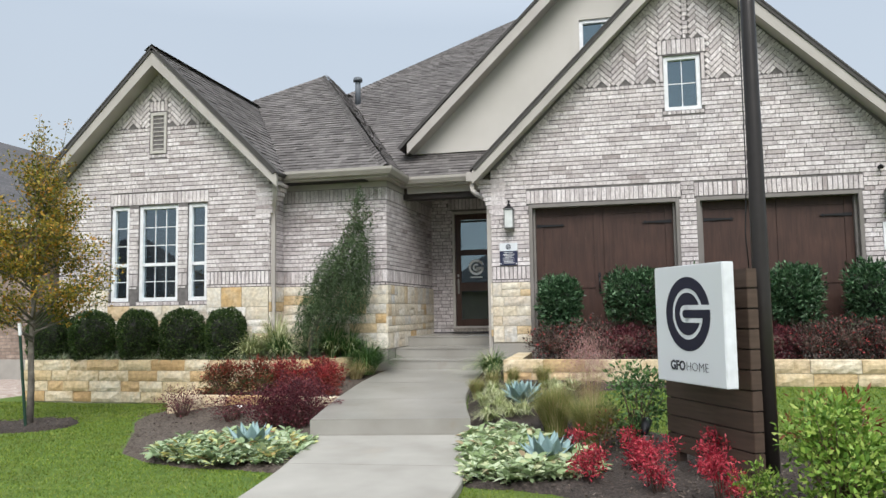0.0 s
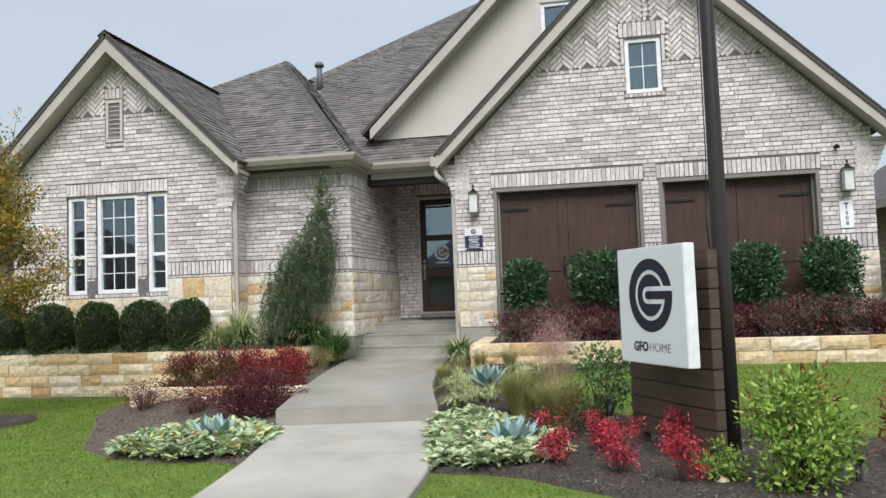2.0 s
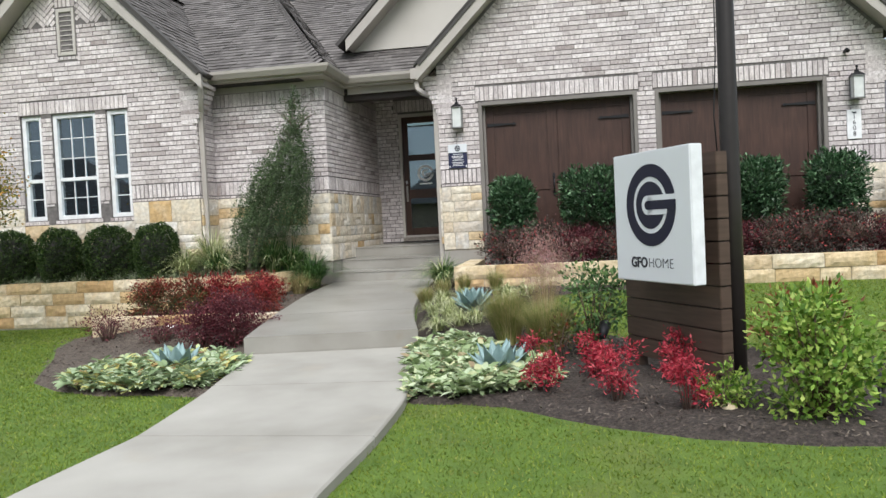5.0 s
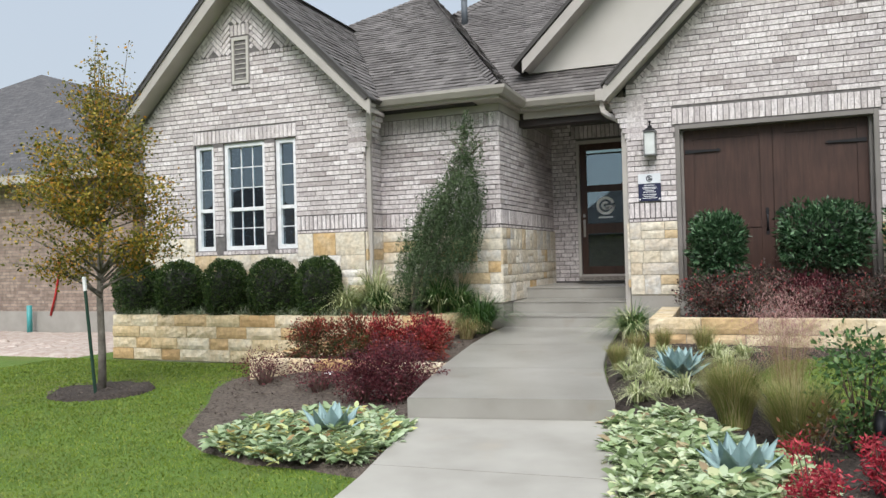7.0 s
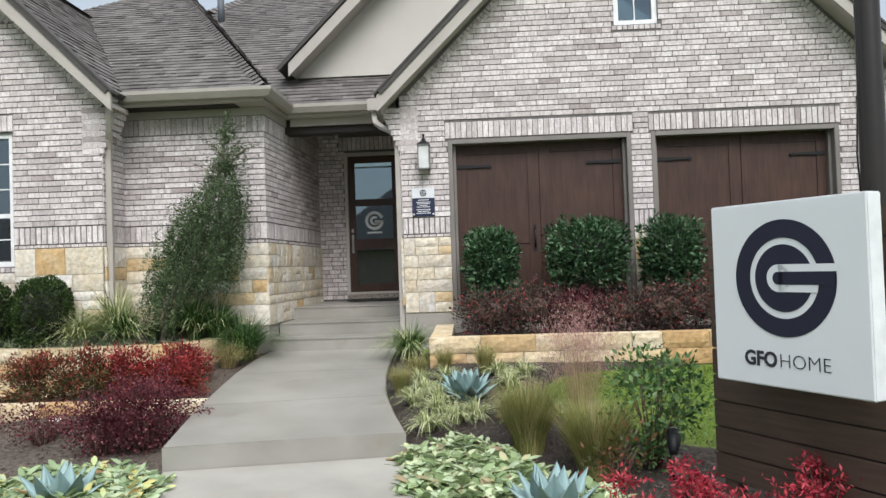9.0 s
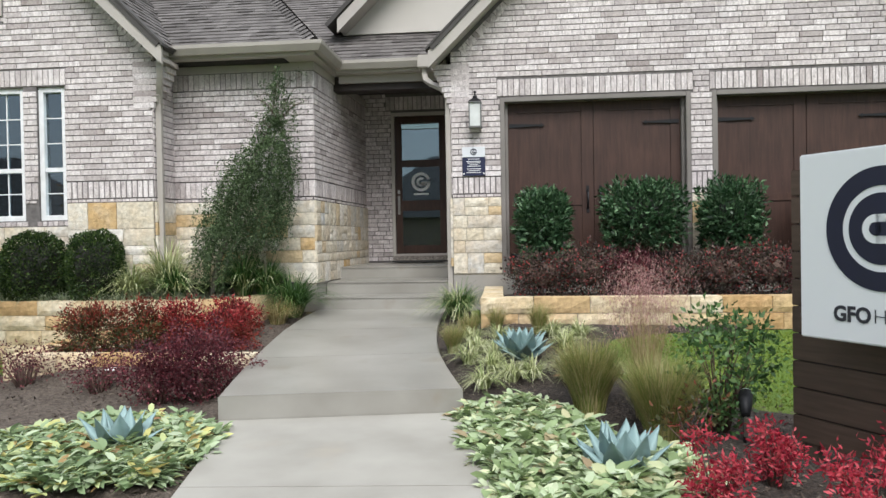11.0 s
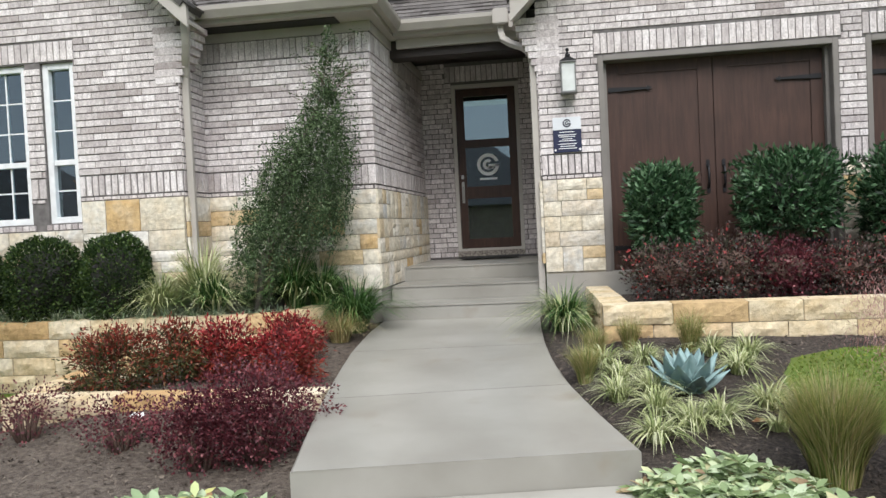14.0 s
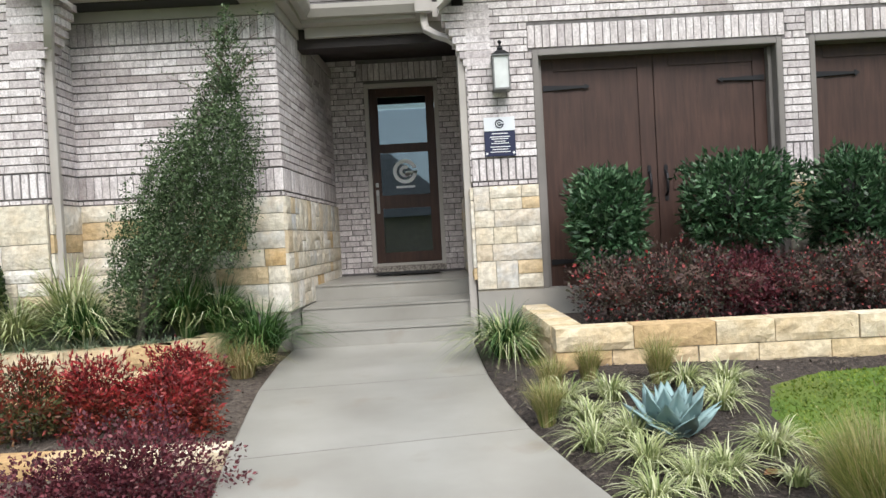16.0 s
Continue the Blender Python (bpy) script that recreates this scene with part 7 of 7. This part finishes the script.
for i, (x, y) in enumerate(var_at):
    small = 0.55 if i in (13, 14) else 1.0
    tuft("variegated_grass", (x, y, gz(x, y) + 0.02), int(150 * small), 0.05, 0.36 * small + 0.03, 0.85, 0.011, M["vargrass"], "low cream-striped grass tuft in the mulch bed", "ornamental grass", 150 + i, droop=0.75, group="cream-striped grasses round the agave")
for i, (x, y, l, n) in enumerate(((-0.12, 9.95, 0.42, 700), (0.0, 10.55, 0.40, 400), (0.28, 10.65, 0.40, 400), (0.72, 10.45, 0.5, 500))):
    tuft("feather_grass", (x, y, gz(x, y)), n, 0.05, l, 0.42, 0.0035, M["feather"], "fine straw-tipped feather grass tuft", "ornamental grass", 170 + i, droop=0.5, group="feather grasses", tip=(250, 1.1, 1.1, M["straw"]))
tuft("feather_grass", (1.03, 8.42, gz(1.03, 8.42)), 2400, 0.11, 0.70, 0.42, 0.0048, M["feather"], "large fountain of fine green and straw feather grass", "ornamental grass", 180, droop=0.35, group="feather grasses", tip=(700, 1.05, 1.2, M["straw"]))
tuft("feather_grass", (1.45, 7.85, gz(1.45, 7.85)), 2400, 0.11, 0.70, 0.42, 0.0048, M["feather"], "large fountain of fine green and straw feather grass", "ornamental grass", 181, droop=0.35, group="feather grasses", tip=(700, 1.05, 1.1, M["straw"]))
# pink muhly over the second fountain
rgn = np.random.default_rng(5)
t = empty("muhly_grass", (1.42, 8.3, gz(1.42, 8.3)), "airy pink muhly grass plume", "ornamental grass")
v, f = blades_geo(420, rgn, 0.07, 1.05, 0.26, 0.003, 0.15)
arr_ob("stalks", v, f, M["straw"], t)
q = rgn.normal(size=(6500, 3)) * np.array([0.15, 0.12, 0.15]) + np.array([0, 0, 0.84])
v, f = leaves_geo(q, rgn.normal(size=(6500, 3)) * 0.5 + [0, 0, 1], 0.03, 0.09, 0.0, rgn)
arr_ob("plume", v, f, M["pink"], t, "hazy pink plume")

# weeping shrub
rgn = np.random.default_rng(12)
t = empty("weeping_shrub", (-3.36, 12.12, 1.36), "tall weeping green shrub leaning over the bay wall corner", "shrub")
spine = [(-0.08, 0, 0), (0.02, 0.0, 0.5), (0.25, 0.03, 1.1), (0.45, 0.04, 1.7), (0.72, 0.05, 2.2), (0.84, 0.05, 2.8)]
part("trunk", bm_tube([(-0.1, 0, -0.1)] + spine, 0.04, 8, taper=[1, 1, .9, .8, .6, .35, .15]), M["bark"], t)
part("trunk", bm_tube([(0.02, 0.02, -0.1), (0.12, 0.05, 0.5), (0.35, 0.1, 1.0)], 0.025, 8, taper=[1, .8, .5]), M["bark"], t)
ZS = [0.0, 0.2, 0.62, 1.03, 1.38, 1.74, 2.05, 2.46, 2.75, 2.95]
CX = [0.05, 0.12, 0.22, 0.38, 0.50, 0.62, 0.76, 0.86, 0.86, 0.84]
HW = [0.42, 0.52, 0.62, 0.62, 0.58, 0.50, 0.36, 0.22, 0.12, 0.06]
P, D = [], []
for i in range(430):
    z0 = rgn.uniform(0.8, 2.35) if i % 9 else rgn.uniform(2.35, 2.95)
    a = rgn.uniform(0, 2 * np.pi)
    rho = rgn.uniform(0.35, 1.0) ** 0.6 * rgn.uniform(0.85, 1.12)
    drop = min(rgn.uniform(0.4, 1.3), z0 - 0.1) if z0 < 2.35 else rgn.uniform(0.1, 0.5)
    m = int((50 + 75 * drop) * (1.0 if z0 < 2.35 else 0.55))
    tt = np.sort(rgn.random(m))
    z = z0 + 0.09 * np.sin(np.minimum(1, tt * 4) * np.pi) - drop * tt
    inner = np.minimum(1, 0.35 + tt * 3)
    wob = rgn.normal() * 0.03 * np.sin(tt * rgn.uniform(3, 8))
    x = np.interp(z, ZS, CX) + math.cos(a) * np.interp(z, ZS, HW) * rho * inner + wob
    y = 0.02 + math.sin(a) * np.interp(z, ZS, HW) * 0.62 * rho * inner
    if math.cos(a) > 0.2:
        keep = z > 0.35 + 0.5 * math.cos(a) * rgn.uniform(0.5, 1.3)
        x, y, z = x[keep], y[keep], z[keep]
    y = np.minimum(y, 0.38)
    c = np.stack([x, y, z], 1) + rgn.normal(size=(len(z), 3)) * 0.016
    P.append(c)
    D.append(rgn.normal(size=(len(z), 3)) + np.array([0, 0, -0.6]))
sp = bmesh.new()
for i in range(26):
    z0 = rgn.uniform(2.0, 2.75)
    a = rgn.uniform(0, 2 * np.pi)
    r_ = np.interp(z0, ZS, HW) + rgn.uniform(0.08, 0.22)
    b0 = np.array([np.interp(z0, ZS, CX), 0.02, z0 - 0.1])
    e = np.array([b0[0] + r_ * math.cos(a), min(0.2, r_ * 0.5 * math.sin(a)), z0 + rgn.uniform(0.05, 0.3)])
    mid = (b0 + e) / 2 + np.array([0, 0, 0.08])
    bm_tube([tuple(b0), tuple(mid), tuple(e)], 0.004, 5, sp, taper=[1, .7, .3])
    tq = rgn.random(24)[:, None]
    P.append(b0 * (1 - tq) + e * tq + np.array([0, 0, 0.05]) + rgn.normal(size=(24, 3)) * 0.02)
    D.append(rgn.normal(size=(24, 3)))
part("spray", sp, M["twig"], t)
v, f = leaves_geo(np.concatenate(P), np.concatenate(D), 0.034, 0.34, 0.1, rgn)
arr_ob("foliage", v, f, M["weep"], t)

# young tree with its stake
rgn = np.random.default_rng(3)
t = empty("young_tree", (-6.25, 9.0, 0.70), "young slender tree with yellow-green autumn leaves", "tree")
part("trunk", bm_tube([(0, 0, -0.1), (0.01, 0, 0.5), (-0.02, 0.01, 1.1), (0.0, 0.02, 1.8), (0.04, 0, 2.6), (0.02, 0.02, 3.4)], 0.045, 10, taper=[1.15, 1, .85, .7, .45, .15]), M["bark"], t)
P, D = [], []
for i in range(96):
    z = rgn.uniform(1.05, 3.2)
    k = (z - 1.05) / 2.25
    a = rgn.uniform(0, 2 * np.pi)
    R = (1.38 * math.sin(math.pi * min(1, (k * 0.86 + 0.18))) ** 0.8 * (1 - 0.35 * k)) * rgn.uniform(0.5, 1.0)
    e = np.array([R * math.cos(a), R * math.sin(a), z + 0.28 + 0.35 * rgn.random() * (1 + k)])
    b = np.array([0.02, 0, z])
    mid = (b + e) / 2 + np.array([0, 0, 0.06]) + rgn.normal(size=3) * 0.04
    part("branch", bm_tube([tuple(b), tuple(mid), tuple(e)], 0.013 * (1.3 - k), 5, taper=[1, .6, .25]), M["bark"], t)
    for q in range(7):
        tq = rgn.uniform(0.35, 1.05)
        c = (b * (1 - tq) + e * tq) + np.array([0, 0, 0.05 * math.sin(tq * 3)])
        m = int(36 * (1.0 if k < 0.5 else 0.7 if k < 0.7 else 0.35))
        o = rgn.normal(size=(m, 3)) * np.array([0.085, 0.085, 0.06])
        P.append(c + o)
        D.append(o * 8 + rgn.normal(size=(m, 3)))
for i in range(9):
    a = rgn.uniform(0, 2 * np.pi)
    r_ = rgn.uniform(0.1, 0.55)
    e = np.array([r_ * math.cos(a), r_ * math.sin(a), rgn.uniform(3.7, 4.35)])
    b = np.array([0.3 * e[0], 0.3 * e[1], 2.9])
    part("branch", bm_tube([tuple(b), tuple((b + e) / 2 + rgn.normal(size=3) * 0.04), tuple(e)], 0.009, 5, taper=[1, .7, .3]), M["bark"], t)
    m = 60
    tq = rgn.random(m)[:, None] ** 0.6
    P.append(b * (1 - tq) + e * tq + rgn.normal(size=(m, 3)) * 0.05)
    D.append(rgn.normal(size=(m, 3)))
P, D = np.concatenate(P), np.concatenate(D)
v, f = leaves_geo(P, D, 0.046, 0.6, 0.1, rgn)
arr_ob("crown", v, f, M["treeleaf"], t)
s = empty("tree_stake", (-6.04, 8.70, 0.66), "dark green steel stake with a white top beside the young tree", "stake")
part("post", bm_box(-0.018, 0.018, -0.012, 0.012, -0.1, 1.28, 0.003), M["stake"], s)
part("cap", bm_box(-0.02, 0.02, -0.014, 0.014, 1.28, 1.45, 0.003), M["paint_white"], s, "white painted top")
s.matrix_world = s.matrix_world @ pose(0, 0, 0, 0, -6, 0)

# turf
rgn = np.random.default_rng(9)
N = 170000
x, y = rgn.uniform(-9.5, 6.5, N * 2), 3.4 + 9.0 * rgn.random(N * 2) ** 1.25
wl = np.interp(y, [p[1] for p in WALK_L], [p[0] for p in WALK_L])
wr = np.interp(y, [p[1] for p in WALK_R], [p[0] for p in WALK_R])


def inside_np(poly, x, y):
    c = np.zeros(len(x), bool)
    for (x0, y0), (x1, y1) in zip(poly, poly[1:] + poly[:1]):
        if y0 != y1:
            hit = ((y0 <= y) != (y1 <= y)) & (x < x0 + (y - y0) / (y1 - y0) * (x1 - x0))
            c ^= hit
    return c


ok = ((x < wl) | (x > wr)) & ~inside_np(BED_R, x, y) & ~inside_np(BED_L, x, y) & ~inside_np(ring, x, y)
ok &= ~((y > 11.35) & (x < -2)) & ~((y > 10.75) & (x > 0)) & ~((y > 9.7) & (x > -4.6) & (x < -1.9))
x, y = x[ok][:N], y[ok][:N]
n = len(x)
z = ground(x, y) - 0.02
base = np.stack([x, y, z], 1)
d = unit(rgn.normal(size=(n, 3)) * [0.6, 0.6, 0.15] + [0, 0, 0.75])
h = (rgn.uniform(0.012, 0.034, n))[:, None]
w = unit(np.cross(d, rgn.normal(size=(n, 3)))) * 0.004 * (1 + np.clip(y - 5, 0, 6) * 0.18)[:, None]
v = np.stack([base - w, base + w, base + d * h], 1).reshape(-1, 3)
f = np.arange(n * 3).reshape(-1, 3)
arr_ob("turf", v, f, M["turf"], None, "short green lawn grass", "stuff")

# mulch chips and litter
rgn = np.random.default_rng(19)
P = []
for poly in (BED_R, BED_L, ring):
    xs, ys = [p[0] for p in poly], [p[1] for p in poly]
    m = int((max(xs) - min(xs)) * (max(ys) - min(ys)) * 330)
    cx, cy = rgn.uniform(min(xs), max(xs), m), rgn.uniform(min(ys), max(ys), m)
    k = inside_np(poly, cx, cy) & ~((cx > np.interp(cy, [p[1] for p in WALK_L], [p[0] for p in WALK_L])) & (cx < np.interp(cy, [p[1] for p in WALK_R], [p[0] for p in WALK_R])))
    P += [(a, b, ground(a, b) + 0.036) for a, b in zip(cx[k], cy[k])]
P = np.array(P)
n = len(P)
a = rgn.uniform(0, 6.28, n)
d = np.stack([np.cos(a), np.sin(a), rgn.normal(size=n) * 0.25], 1)
s_ = rgn.uniform(0.012, 0.045, n)[:, None]
side = np.stack([-np.sin(a), np.cos(a), rgn.normal(size=n) * 0.3], 1) * rgn.uniform(0.003, 0.009, n)[:, None]
upv = np.array([0, 0, 0.006])
v = np.stack([P - d * s_ / 2 - side, P - d * s_ / 2 + side, P + d * s_ / 2 + side * 0.6 + upv, P + d * s_ / 2 - side * 0.6 + upv], 1).reshape(-1, 3)
arr_ob("mulch", v, np.arange(n * 4).reshape(-1, 4), M["chip"], None, "shredded brown bark mulch", "stuff")


def rock(x, y, z, r, mat, label, seed, name="rock"):
    bm = bmesh.new()
    bmesh.ops.create_icosphere(bm, subdivisions=2, radius=r)
    for w in bm.verts:
        w.co = Vector((w.co.x * 1.25, w.co.y, w.co.z * 0.7)) * (1 + 0.3 * noise.noise(w.co * (1.5 / r) + Vector((seed, 0, 0))))
    ob = part(name, bm, mat, None, label)
    ob.location = (x, y, z + r * 0.35)
    return tagged(ob, category="rock")


rock(2.68, 5.92, gz(2.7, 5.9), 0.045, M["wallstone"], "small pale stone lying on the mulch", 1)
rock(-3.4, 9.62, gz(-3.3, 9.5), 0.07, M["white"], "white broken rock under sparse purple twigs", 2)
rgn = np.random.default_rng(33)
for i in range(90):
    x, y = rgn.uniform(-15.5, -9.4), rgn.uniform(11.6, 13.2)
    rock(x, y, 0.66, rgn.uniform(0.04, 0.13), M["rubble"], "reddish broken rubble stone beside the neighbouring house", i, "rubble_stone")
u = patch("bed_soil", [(-16.5, 11.6), (-9.3, 11.3), (-9.3, 15), (-16.5, 15)], 0.03, M["rubble"], "bare rubble ground between the houses")
# utility bits at the neighbour's wall
ob = part("standpipe", bm_tube([(-14.5, 14.8, 0.6), (-14.5, 14.8, 1.35)], 0.06, 12), M["pvc"], None, "short teal plastic standpipe in the rubble")
tagged(ob, category="pipe")
ob = part("hose", bm_tube([(-13.75, 14.99, 2.4), (-13.72, 14.97, 2.15), (-13.85, 14.97, 1.6), (-14.0, 14.95, 1.1)], 0.025, 8), M["red"], None, "red hose hanging at the neighbouring brick wall")
tagged(ob, category="hose")
lf = leaves_geo(np.array([[0.0, 0, 0]]), np.array([[1.0, 0.3, 0.05]]), 0.14, 0.7, 0.05, np.random.default_rng(1), np.array([[0, 0, 1.0]]))
ob = arr_ob("fallen_leaf", lf[0], lf[1], M["orangeleaf"], None, "single fallen orange leaf on the mulch")
ob.location = (0.78, 9.0, gz(0.78, 9.0) + 0.05)
tagged(ob, category="leaf")
